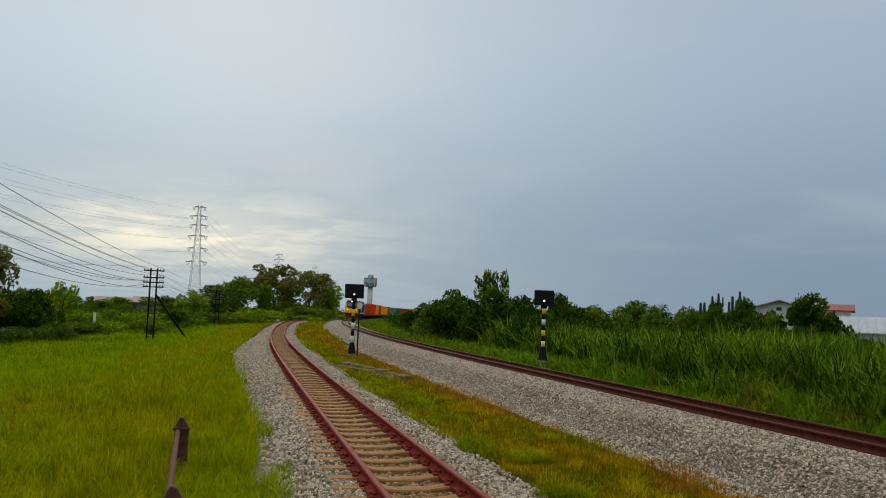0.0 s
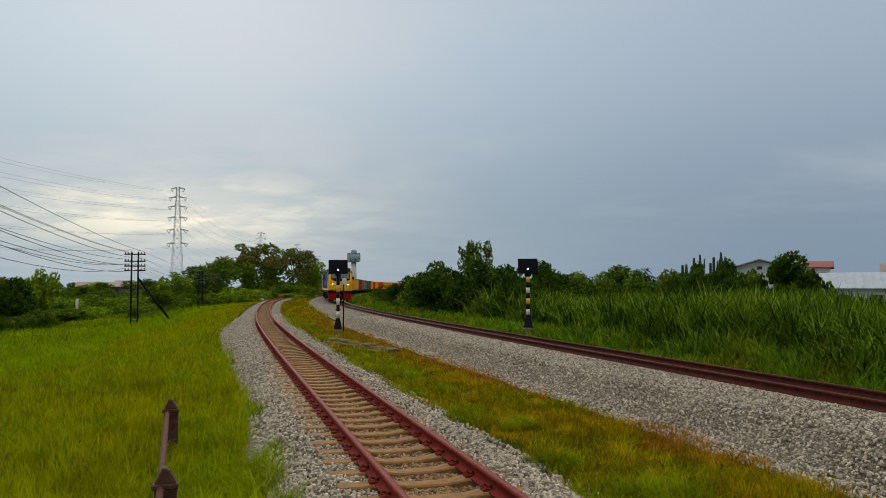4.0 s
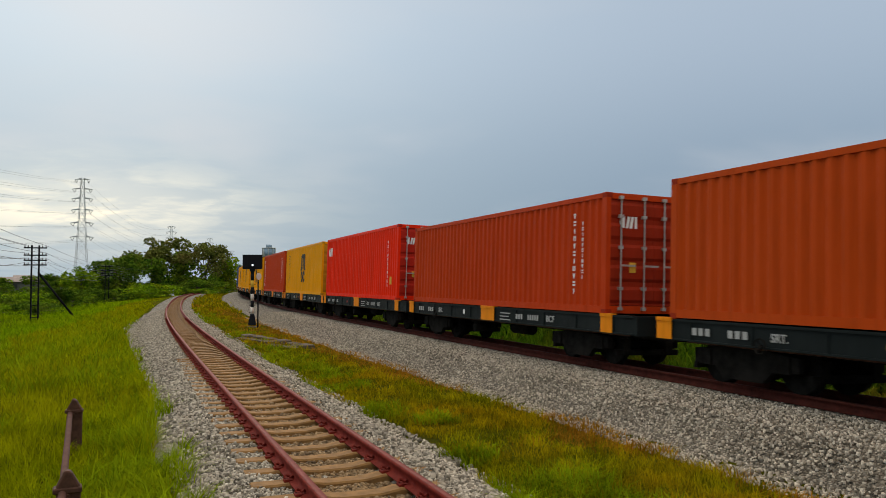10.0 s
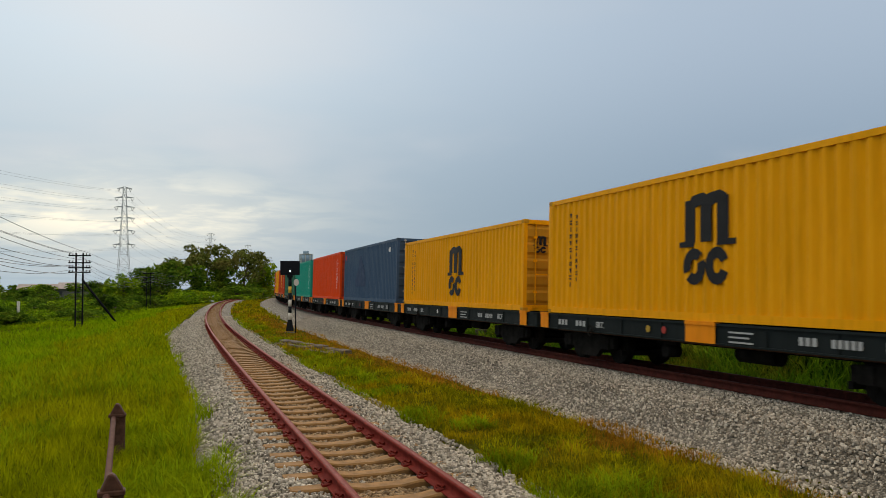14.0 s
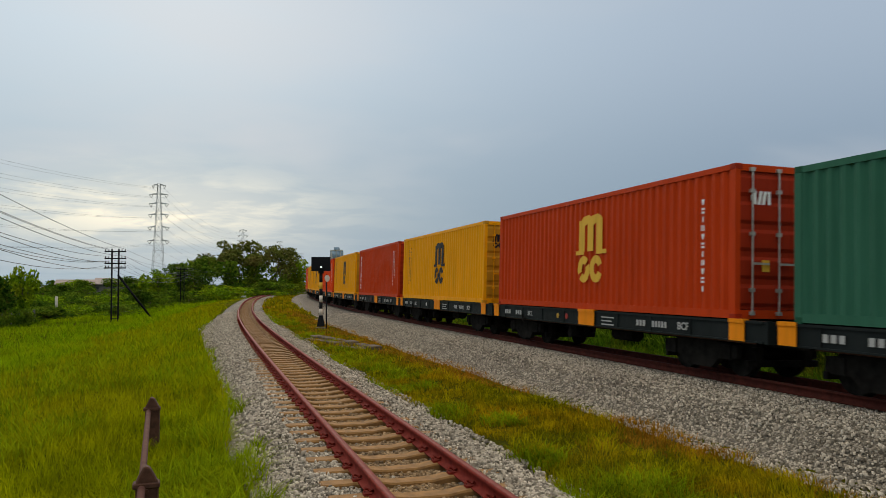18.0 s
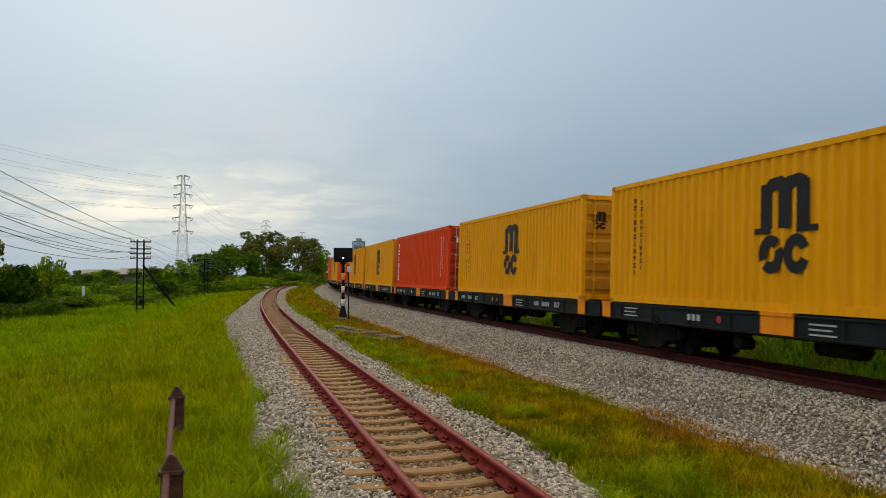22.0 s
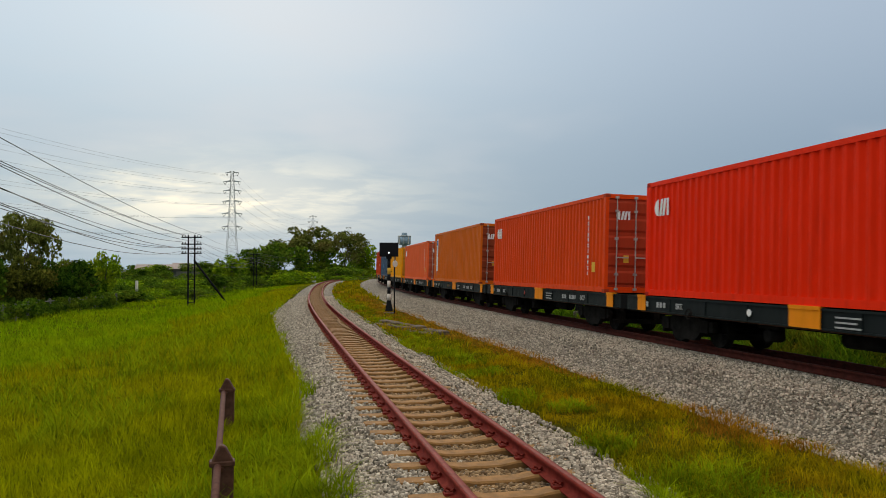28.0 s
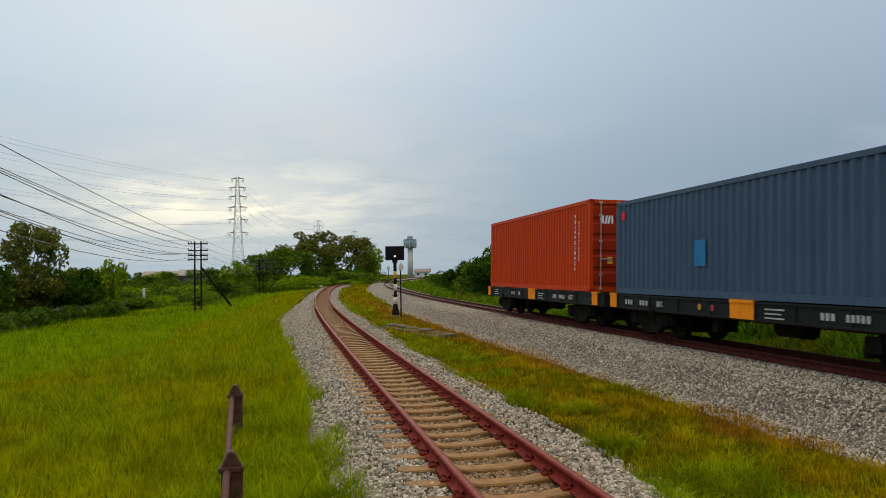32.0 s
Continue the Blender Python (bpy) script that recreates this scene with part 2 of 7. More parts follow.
def prism(pts, y0, y1, axis="y", bevel=0.0):
    bm = bm_prism(bmesh.new(), pts, y0, y1, axis)
    if bevel:
        bmesh.ops.bevel(bm, geom=bm.edges[:], offset=bevel, segments=1, affect="EDGES")
    return bm


def bm_tube(bm, a, b, r0, r1=None, n=8, caps=True):
    a, b = Vector(a), Vector(b)
    r1 = r0 if r1 is None else r1
    d = (b - a).normalized()
    u = d.orthogonal().normalized()
    w = d.cross(u)
    ra = [bm.verts.new(a + r0 * (math.cos(2 * math.pi * i / n) * u + math.sin(2 * math.pi * i / n) * w)) for i in range(n)]
    rb = [bm.verts.new(b + r1 * (math.cos(2 * math.pi * i / n) * u + math.sin(2 * math.pi * i / n) * w)) for i in range(n)]
    for i in range(n):
        f = bm.faces.new((ra[i], ra[(i + 1) % n], rb[(i + 1) % n], rb[i]))
        f.smooth = n > 6
    if caps:
        bm.faces.new(ra[::-1])
        bm.faces.new(rb)
    return bm


def tube(a, b, r0, r1=None, n=8):
    return bm_tube(bmesh.new(), a, b, r0, r1, n)


def mesh_of(name, bm, mat, smooth=False):
    me = bpy.data.meshes.new(name)
    bm.normal_update()
    bm.to_mesh(me)
    bm.free()
    if smooth:
        for p in me.polygons:
            p.use_smooth = True
    me.materials.append(mat)
    return me


def part(name, bm, material, parent=None, label="", smooth=False):
    me = bm if isinstance(bm, bpy.types.Mesh) else mesh_of(name, bm, material, smooth)
    ob = new(name, me)
    if parent is not None:
        ob.parent = parent
    if label:
        ob["label"] = label
    return ob


def painted(name, me, material, parent, m=None, label=""):
    """An object on a shared mesh with a paint of its own."""
    ob = new(name, me)
    ob.parent = parent
    ob.material_slots[0].link = "OBJECT"
    ob.material_slots[0].material = material
    if m is not None:
        ob.matrix_basis = m
    if label:
        ob["label"] = label
    return ob


def empty(name, m=None):
    e = new(name)
    e.empty_display_size = 0.3
    if m is not None:
        e.matrix_basis = m
    return e


def raw_mesh(name, verts, faces, mat, smooth=False):
    """A mesh out of numpy arrays: verts (n, 3), faces (m, k), all faces with k corners."""
    me = bpy.data.meshes.new(name)
    k = faces.shape[1]
    me.vertices.add(len(verts))
    me.vertices.foreach_set("co", np.ascontiguousarray(verts, dtype=np.float32).ravel())
    me.loops.add(faces.size)
    me.loops.foreach_set("vertex_index", np.ascontiguousarray(faces, dtype=np.int32).ravel())
    me.polygons.add(len(faces))
    me.polygons.foreach_set("loop_start", np.arange(0, faces.size, k, dtype=np.int32))
    if smooth:
        me.polygons.foreach_set("use_smooth", np.ones(len(faces), dtype=bool))
    me.materials.append(mat)
    me.update(calc_edges=True)
    me.validate()
    return me


# ---------------------------------------------------------------- the line of the two tracks
KNOTS = (0, 40, 80, 120, 155, 180, 200, 290, 330, 420)
BENDS = (0.0, 0.00133, 0.00096, 0.00144, 0.00250, 0.00060, 0.0, 0.0, 0.00400, 0.00300)
GAP = 8.31                       # metres from one centre line to the other
Z_B = 0.139                      # rail level of the far track; the near one is at 0
CANT = 0.030                     # slope of the far track across
PS = np.arange(-520.0, 660.0, 1.0)
PK = np.where(PS < 0, 0.0, np.interp(PS, KNOTS, BENDS))
_th = np.concatenate([[0], np.cumsum((PK[1:] + PK[:-1]) / 2)])
PTH = radians(14.512) - (_th - np.interp(0, PS, _th))
_dx, _dy = -np.sin(PTH), np.cos(PTH)
PX = np.concatenate([[0], np.cumsum((_dx[1:] + _dx[:-1]) / 2)])
PY = np.concatenate([[0], np.cumsum((_dy[1:] + _dy[:-1]) / 2)])
PX += 0.469 - np.interp(0, PS, PX)
PY += 7.0 - np.interp(0, PS, PY)
QX, QY = PX + GAP * np.cos(PTH), PY + GAP * np.sin(PTH)
QS = np.concatenate([[0], np.cumsum(np.hypot(np.diff(QX), np.diff(QY)))])
QS -= np.interp(0, PS, QS)


def rise(s):
    """The line climbs a little towards the bend."""
    u = np.clip((s - 55.0) / 60.0, 0, 1)
    return 0.20 * u * u * (3 - 2 * u)


def on_near(s, lat, z=0.0):
    """A point beside the near track: s along it, lat to its right."""
    th = np.interp(s, PS, PTH)
    return np.stack([np.interp(s, PS, PX) + lat * np.cos(th), np.interp(s, PS, PY) + lat * np.sin(th), z + rise(s) + 0.0 * th], -1)


def on_far(s, lat=0.0, z=0.0):
    th = np.interp(s, QS, PTH)
    return np.stack([np.interp(s, QS, QX) + (lat + CANT * z) * np.cos(th), np.interp(s, QS, QY) + (lat + CANT * z) * np.sin(th), Z_B + z - CANT * lat + 0.7 * rise(s) + 0.0 * th], -1)


def lat_of(x, y):
    """Metres to the right of the near track and along it, for arrays of points."""
    x, y = np.asarray(x, float), np.asarray(y, float)
    best = np.full(x.shape, 1e9)
    bs, bl = np.zeros(x.shape), np.zeros(x.shape)
    for i in range(0, len(PS), 6):
        d = np.hypot(x - PX[i], y - PY[i])
        k = d < best
        best = np.where(k, d, best)
        ll = (x - PX[i]) * math.cos(PTH[i]) + (y - PY[i]) * math.sin(PTH[i])
        bl, bs = np.where(k, ll, bl), np.where(k, PS[i] - (x - PX[i]) * math.sin(PTH[i]) + (y - PY[i]) * math.cos(PTH[i]), bs)
    return bl, bs


def vnoise(x, y, scale, seed=0):
    """Smooth value noise in numpy."""
    rs = np.random.RandomState(seed + 17)
    g = rs.rand(256, 256)
    u, v = x / scale + 1000.3, y / scale + 1000.7
    iu, iv = np.floor(u).astype(int), np.floor(v).astype(int)
    fu, fv = u - iu, v - iv
    fu, fv = fu * fu * (3 - 2 * fu), fv * fv * (3 - 2 * fv)
    a, b = g[iu % 256, iv % 256], g[(iu + 1) % 256, iv % 256]
    c, d = g[iu % 256, (iv + 1) % 256], g[(iu + 1) % 256, (iv + 1) % 256]
    return (a * (1 - fu) + b * fu) * (1 - fv) + (c * (1 - fu) + d * fu) * fv


PROFILE_LAT = (-400, -60, -24, -12, -6.5, -3.2, -1.9, 1.2, 1.8, 3.2, 4.6, 6.2, 10.4, 11.2, 14, 22, 60, 400)
PROFILE_Z = (-1.6, -1.6, -1.55, -1.35, -0.85, -0.42, -0.42, -0.46, -0.34, -0.26, -0.34, -0.42, -0.30, -0.12, -0.40, -0.7, -0.8, -0.8)


def ground_z(x, y):
    lat, s = lat_of(x, y)
    z = np.interp(lat, PROFILE_LAT, PROFILE_Z)
    soft = np.clip((np.abs(lat - 4.6) - 7.5) / 6, 0, 1)
    z = z + 0.75 * rise(s) * np.clip((34 - np.abs(lat - 4)) / 20, 0, 1)
    return z + soft * 0.35 * (vnoise(x, y, 9.0, 3) - 0.5) + 0.05 * (vnoise(x, y, 1.3, 4) - 0.5)


# ---------------------------------------------------------------- ground
def axis_steps(near_lo, near_hi, step, far):
    mid = list(np.arange(near_lo, near_hi + 1e-6, step))
    out, d, lo, hi = [], step, near_lo, near_hi
    left, right = [], []
    while lo > -far:
        d *= 1.22
        lo -= d
        left.append(lo)
    d = step
    while hi < far:
        d *= 1.22
        hi += d
        right.append(hi)
    return np.array(left[::-1] + mid + right)


def make_ground():
    gx, gy = axis_steps(-46, 26, 0.8, 2400), axis_steps(-12, 110, 0.9, 2600)
    x, y = np.meshgrid(gx, gy)
    z = ground_z(x, y)
    n, m = x.shape
    verts = np.stack([x.ravel(), y.ravel(), z.ravel()], 1)
    i = np.arange(n * m).reshape(n, m)
    faces = np.stack([i[:-1, :-1].ravel(), i[:-1, 1:].ravel(), i[1:, 1:].ravel(), i[1:, :-1].ravel()], 1)
    g = Mat("meadow_soil", 1.0, 0.0, 0.0)
    co = g.world_co()
    c = g.mix(g.ramp(g.noise(0.12, 5, co=co), 0.35, 0.66), (0.060, 0.080, 0.005), (0.105, 0.095, 0.008))
    c = g.mix(g.ramp(g.noise(0.9, 6, co=co), 0.40, 0.72, 0, 0.7), c, (0.028, 0.030, 0.007))
    c = g.mix(g.ramp(g.noise(14, 5, 0.75, co=co), 0.48, 0.72, 0, 0.6), c, (0.075, 0.075, 0.010))
    g.color(c)
    g.bump(g.noise(22, 6, 0.8, co=co), 0.8, 0.08)
    ob = new("ground", raw_mesh("ground", verts, faces, g.m, True))
    tagged(ob, "flat grassy land on both sides of the railway", "ground", kind="structure")


make_ground()


def sweep(name, profile, s0, s1, step, where, mat, closed=True, wobble=None):
    """Pull an outline (lat, z) along a track; where(s, lat, z) gives points."""
    ss = np.arange(s0, s1 + 1e-6, step)
    k = len(profile)
    rows = []
    for lat, z in profile:
        rows.append(where(ss, lat, z))
    v = np.stack(rows, 1)
    if wobble is not None:
        v[:, :, 2] += wobble(v[:, :, 0], v[:, :, 1])
    n = len(ss)
    idx = np.arange(n * k).reshape(n, k)
    a, b = idx[:-1], idx[1:]
    if closed:
        a2, b2 = np.roll(a, -1, 1), np.roll(b, -1, 1)
    else:
        a, b, a2, b2 = a[:, :-1], b[:, :-1], a[:, 1:], b[:, 1:]
    f = np.stack([a.ravel(), a2.ravel(), b2.ravel(), b.ravel()], 1)
    return raw_mesh(name, v.reshape(-1, 3), f, mat)


RAIL_OUTLINE = tuple((1.15 * u, 1.08 * w) for u, w in ((-0.064, -0.152), (0.064, -0.152), (0.064, -0.138), (0.012, -0.122), (0.010, -0.048), (0.035, -0.036), (0.035, -0.005), (0.029, 0.0), (-0.029, 0.0), (-0.035, -0.005), (-0.035, -0.036), (-0.010, -0.048), (-0.012, -0.122), (-0.064, -0.138)))


def make_track(label, where, s0, s1, shoulder_l, shoulder_r, name, rail_mat, head_mat, crib):
    track = empty(name)
    tagged(track, label, "railway track", kind="structure")
    for side in (-0.535, 0.535):
        steps = [(-150, 0, 10), (0, 60, 1.0), (60, s1, 3)] if s0 > -200 else [(s0, 0, 15), (0, 60, 1.0), (60, s1, 3)]
        for a, b, st in steps:
            rail = part("rail", sweep("rail", [(side + u, w) for u, w in RAIL_OUTLINE], a, b, st, where, rail_mat), None, track, "rust-red steel rail")
            part("rail_head", sweep("rail_head", [(side - 0.031, 0.0006), (side + 0.031, 0.0006), (side + 0.031, 0.0035), (side - 0.031, 0.0035)], a, b, st, where, head_mat), None, rail, "worn paler running surface")
    bed = [(shoulder_l - 0.75, -0.62), (shoulder_l, -0.205), (-1.02, -0.185), (-0.66, -0.205), (-0.55, -0.265), (0.55, -0.265), (0.66, -0.200), (0.95, -0.170), (shoulder_r, -0.205), (shoulder_r + 0.75, -0.62)]
    for a, b, st in ((s0, 0, 4), (0, 60, 0.5), (60, s1, 3)):
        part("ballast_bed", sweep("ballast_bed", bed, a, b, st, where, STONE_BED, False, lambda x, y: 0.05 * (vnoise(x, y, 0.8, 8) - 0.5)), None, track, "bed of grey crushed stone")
    if crib:
        for a, b, st in ((-4, 60, 1.0), (60, s1, 3)):
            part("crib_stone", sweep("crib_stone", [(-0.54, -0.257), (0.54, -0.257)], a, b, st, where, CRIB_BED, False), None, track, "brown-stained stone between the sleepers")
    return track


near_track = make_track("single railway track with rust-red rails on concrete sleepers", on_near, -150.0, 420.0, -1.5, 1.30, "railway_track", RAIL_MAT, HEAD_MAT, True)
far_track = make_track("second railway track with dark rusty rails in grey ballast", lambda s, a, z: on_far(s, a, z), -500.0, 640.0, -2.6, 1.7, "railway_track", FAR_RAIL_MAT, FAR_HEAD_MAT, False)


# ---------------------------------------------------------------- how the train runs
def head(t):
    """Place along the far track of the train's datum behind the engine; it rolls towards smaller values."""
    if t <= 8.0:
        return 29.15 + 18.8 * (8.0 - t)
    if t < 9.5:
        u = (t - 8.0) / 1.5
        h00, h10 = 2 * u**3 - 3 * u**2 + 1, u**3 - 2 * u**2 + u
        h11 = u**3 - u**2
        return h00 * 29.15 + h10 * 1.5 * -18.8 + h11 * 1.5 * -19.33
    d = t - 9.5
    return -(19.334 * d - 0.0529 * d * d / 2 - 0.00201 * d**3 / 6)


TIMES = [0.5 * i for i in range(65)]


def car_pose(centre, half, lift=0.0):
    """Pose of a vehicle whose two bogie centres stand on the far track."""
    a, b = on_far(centre - half), on_far(centre + half)
    c = (a + b) / 2
    f = Vector(a - b)
    m = Matrix.Translation(Vector(c)) @ Matrix.Rotation(math.atan2(f.y, f.x), 4, "Z") @ Matrix.Rotation(-math.atan(CANT), 4, "X")
    return m @ Matrix.Translation((0, 0, lift))


def run_rows(offset, half, lift=0.0):
    return [(t, car_pose(head(t) + offset, half, lift)) for t in TIMES]


RUNNING = []          # (thing, rows), keyed at the end


# ---------------------------------------------------------------- containers
LEN, WID = 12.192, 2.438


def corrugated(length, z0, z1, y, depth, n, out):
    """Upright trapezoid ribs along x, in the plane y; out is the side that faces outwards."""
    bm = bmesh.new()
    p = length / n
    pts = []
    for i in range(n):
        x = -length / 2 + i * p
        pts += [(x, 0.0), (x + 0.26 * p, 0.0), (x + 0.50 * p, depth), (x + 0.76 * p, depth)]
    pts.append((length / 2, 0.0))
    lo = [bm.verts.new((x, y - out * d, z0)) for x, d in pts]
    hi = [bm.verts.new((x, y - out * d, z1)) for x, d in pts]
    for i in range(len(pts) - 1):
        f = (lo[i], lo[i + 1], hi[i + 1], hi[i])
        bm.faces.new(f if out < 0 else f[::-1])
    return bm


CONT = {}


def container_meshes(h):
    if h in CONT:
        return CONT[h]
    g = {}
    L2, W2 = LEN / 2, WID / 2
    g["side"] = mesh_of("side_wall", corrugated(LEN - 0.30, 0.16, h - 0.10, 0.0, 0.042, 42, -1), WHITE_PAINT)
    bm = bmesh.new()
    for x in (-L2, L2):
        for y in (-W2, W2):
            sx, sy = (1 if x < 0 else -1), (1 if y < 0 else -1)
            bm_box(bm, *sorted((x, x + sx * 0.16)), *sorted((y, y + sy * 0.11)), 0.0, h)
    for y in (-W2, W2):
        sy = 1 if y < 0 else -1
        bm_box(bm, -L2 + 0.16, L2 - 0.16, *sorted((y + sy * 0.004, y + sy * 0.10)), h - 0.11, h - 0.004)
        bm_box(bm, -L2 + 0.16, L2 - 0.16, *sorted((y + sy * 0.004, y + sy * 0.12)), 0.02, 0.17)
    for x in (-L2, L2):
        sx = 1 if x < 0 else -1
        bm_box(bm, *sorted((x + sx * 0.003, x + sx * 0.13)), -W2 + 0.11, W2 - 0.11, h - 0.13, h - 0.004)
        bm_box(bm, *sorted((x + sx * 0.003, x + sx * 0.13)), -W2 + 0.11, W2 - 0.11, 0.02, 0.18)
    g["frame"] = mesh_of("frame", bm, WHITE_PAINT)
    bm = bmesh.new()
    for i in range(42):
        x = -L2 + 0.13 + i * (LEN - 0.26) / 42
        bm_box(bm, x, x + 0.20, -W2 + 0.06, W2 - 0.06, h - 0.05, h - 0.012)
    bm_box(bm, -L2 + 0.02, L2 - 0.02, -W2 + 0.02, W2 - 0.02, h - 0.09, h - 0.045)
    g["roof"] = mesh_of("roof", bm, WHITE_PAINT)
    bm = bmesh.new()
    bm_box(bm, -L2 + 0.1, L2 - 0.1, -W2 + 0.1, W2 - 0.1, 0.10, 0.16)
    g["floor"] = mesh_of("floor", bm, GRIMY)
    bm = bmesh.new()
    for i in range(8):
        y = -W2 + 0.12 + i * (WID - 0.24) / 8
        bm_box(bm, -L2 + 0.02, -L2 + 0.06, y, y + 0.17, 0.18, h - 0.13)
    bm_box(bm, -L2 + 0.06, -L2 + 0.08, -W2 + 0.1, W2 - 0.1, 0.18, h - 0.13)
    g["back"] = mesh_of("end_wall", bm, WHITE_PAINT)
    # one door leaf, hinge at y = 0, running to +y; four shallow horizontal panels
    bm = bmesh.new()
    w, z0, z1 = W2 - 0.115, 0.19, h - 0.14
    n = 5
    ph = (z1 - z0) / n
    outline = [(-0.03, z0), (0.0, z0)]
    for i in range(n):
        outline += [(0.0, z0 + i * ph + 0.05), (0.034, z0 + i * ph + 0.12), (0.034, z0 + (i + 1) * ph - 0.12), (0.0, z0 + (i + 1) * ph - 0.05)]
    bm_prism(bm, outline + [(0.0, z1), (-0.03, z1)], 0.0, w)
    g["door"] = mesh_of("door", bm, WHITE_PAINT)
    bm = bm_tube(bmesh.new(), (0.07, 0, 0.10), (0.07, 0, h - 0.06), 0.017, n=6)
    for z in (0.12, 0.55, h * 0.55, h - 0.5, h - 0.10):
        bm_box(bm, 0.0, 0.085, -0.05, 0.05, z - 0.035, z + 0.035)
    bm_box(bm, 0.075, 0.095, -0.02, 0.36, 1.02, 1.06)
    g["rod"] = mesh_of("lock_rod", bm, WHITE_PAINT)
    bm = bmesh.new()
    bm_box(bm, -0.09, 0.09, -0.082, 0.082, -0.059, 0.059)
    bmesh.ops.bevel(bm, geom=bm.edges[:], offset=0.012, segments=1, affect="EDGES")
    g["casting"] = mesh_of("corner_casting", bm, WHITE_PAINT)
    CONT[h] = g
    return g


ROD_MAT = plain("galvanised_rod", (0.42, 0.39, 0.35), 0.5, 0.4, 0.3, 8, 0.1)
BLACK_MARK = paint("black_marking", (0.022, 0.022, 0.024), 0.12)
WHITE_MARK = paint("white_marking", (0.78, 0.77, 0.74), 0.12)
YELLOW_MARK = paint("yellow_marking", (0.72, 0.42, 0.05), 0.12)
DEEP_BLUE = paint("deep_blue_patch", (0.022, 0.045, 0.10), 0.2)
GREY_MARK = paint("grey_lettering", (0.40, 0.40, 0.39), 0.5)
BLUE_MARK = paint("blue_marking", (0.02, 0.16, 0.36), 0.1)
RED_MARK = paint("red_marking", (0.62, 0.02, 0.03), 0.1)


def plates(bm, rects, y=0.0, t=0.006):
    for x0, z0, x1, z1 in rects:
        bm_box(bm, x0, x1, y - t, y, z0, z1)
    return bm


def arch_logo():
    """Shipping line's mark as plain shapes: three stout uprights under arches on a foot line, two round blocks below."""
    bm = bmesh.new()
    for x in (-0.60, -0.15, 0.30):
        bm_box(bm, x, x + 0.30, -0.006, 0, 0.0, 0.98)
    for i, x in enumerate((-0.58, -0.13)):
        bm_prism(bm, [(x + 0.04, 0.88), (x + 0.20, 1.08), (x + 0.50, 1.12), (x + 0.68, 1.02), (x + 0.72, 0.80), (x + 0.44, 0.86), (x + 0.26, 0.78)], -0.007 - 0.002 * i, -0.0002)
    bm_box(bm, -0.76, -0.33, -0.0075, -0.0065, -0.10, 0.03)
    bm_box(bm, 0.30, 0.80, -0.0075, -0.0065, -0.10, 0.03)
    for cx in (-0.33, 0.30):
        outline = [(cx + 0.32 * math.cos(a), -0.55 + 0.42 * math.sin(a)) for a in [2 * math.pi * i / 16 for i in range(16)]]
        inner = [(cx + 0.10 * math.cos(a), -0.55 + 0.17 * math.sin(a)) for a in [2 * math.pi * i / 16 for i in range(16)]]
        va = [bm.verts.new((u, -0.006, v)) for u, v in outline]
        vb = [bm.verts.new((u, -0.006, v)) for u, v in inner]
        for i in range(16):
            if (i in (0, 15) and cx > 0) or (i in (1, 9) and cx < 0):
                continue
            j = (i + 1) % 16
            bm.faces.new((va[i], va[j], vb[j], vb[i]))
    bmesh.ops.transform(bm, matrix=Matrix.Diagonal((1.14, 1, 0.9, 1)), verts=bm.verts[:])
    return bm


def bars_logo(n, w, h, gap, upright):
    """A name that is not spelled out: a row or a column of small blocks."""
    bm = bmesh.new()
    for i in range(n):
        k = i % 4
        x, z = (-w / 2, -i * (h + gap)) if upright else (i * (w + gap), 0.0)
        if k == 0:
            bm_prism(bm, [(x, z), (x + w, z), (x + w * 0.66, z - h), (x + w * 0.34, z - h)], -0.006, 0)
        elif k == 1:
            bm_box(bm, x, x + w, -0.006, 0, z - h * 0.36, z)
            bm_box(bm, x, x + w, -0.006, 0, z - h, z - h * 0.62)
        elif k == 2:
            bm_box(bm, x + w * 0.30, x + w * 0.70, -0.006, 0, z - h, z)
        else:
            bm_box(bm, x, x + w * 0.36, -0.006, 0, z - h, z)
            bm_box(bm, x + w * 0.64, x + w, -0.006, 0, z - h, z)
    return bm


def steps_logo():
    """Repainted patch with a stepped top."""
    bm = bmesh.new()
    for i, z in enumerate((0.25, 0.55, 0.8, 1.25, 1.45, 1.2, 1.0, 0.7, 0.35)):
        bm_box(bm, -1.3 + i * 0.29, -1.3 + (i + 1) * 0.29, -0.006, 0, -0.15 - 0.05 * (i % 2), z)
    return bm


def block_logo():
    """Leasing firm's mark as plain shapes: a half disc, two leaning bars and an upright one."""
    bm = bmesh.new()
    bm_prism(bm, [(0.20 + 0.20 * math.cos(a), -0.21 + 0.21 * math.sin(a)) for a in [math.pi * (0.5 + i / 10) for i in range(11)]], -0.006, 0)
    for x in (0.24, 0.40):
        bm_prism(bm, [(x, -0.42), (x + 0.11, -0.42), (x + 0.19, 0.0), (x + 0.08, 0.0)], -0.006, 0)
    bm_box(bm, 0.62, 0.72, -0.006, 0, -0.42, 0.0)
    return bm


LOGOS = {}


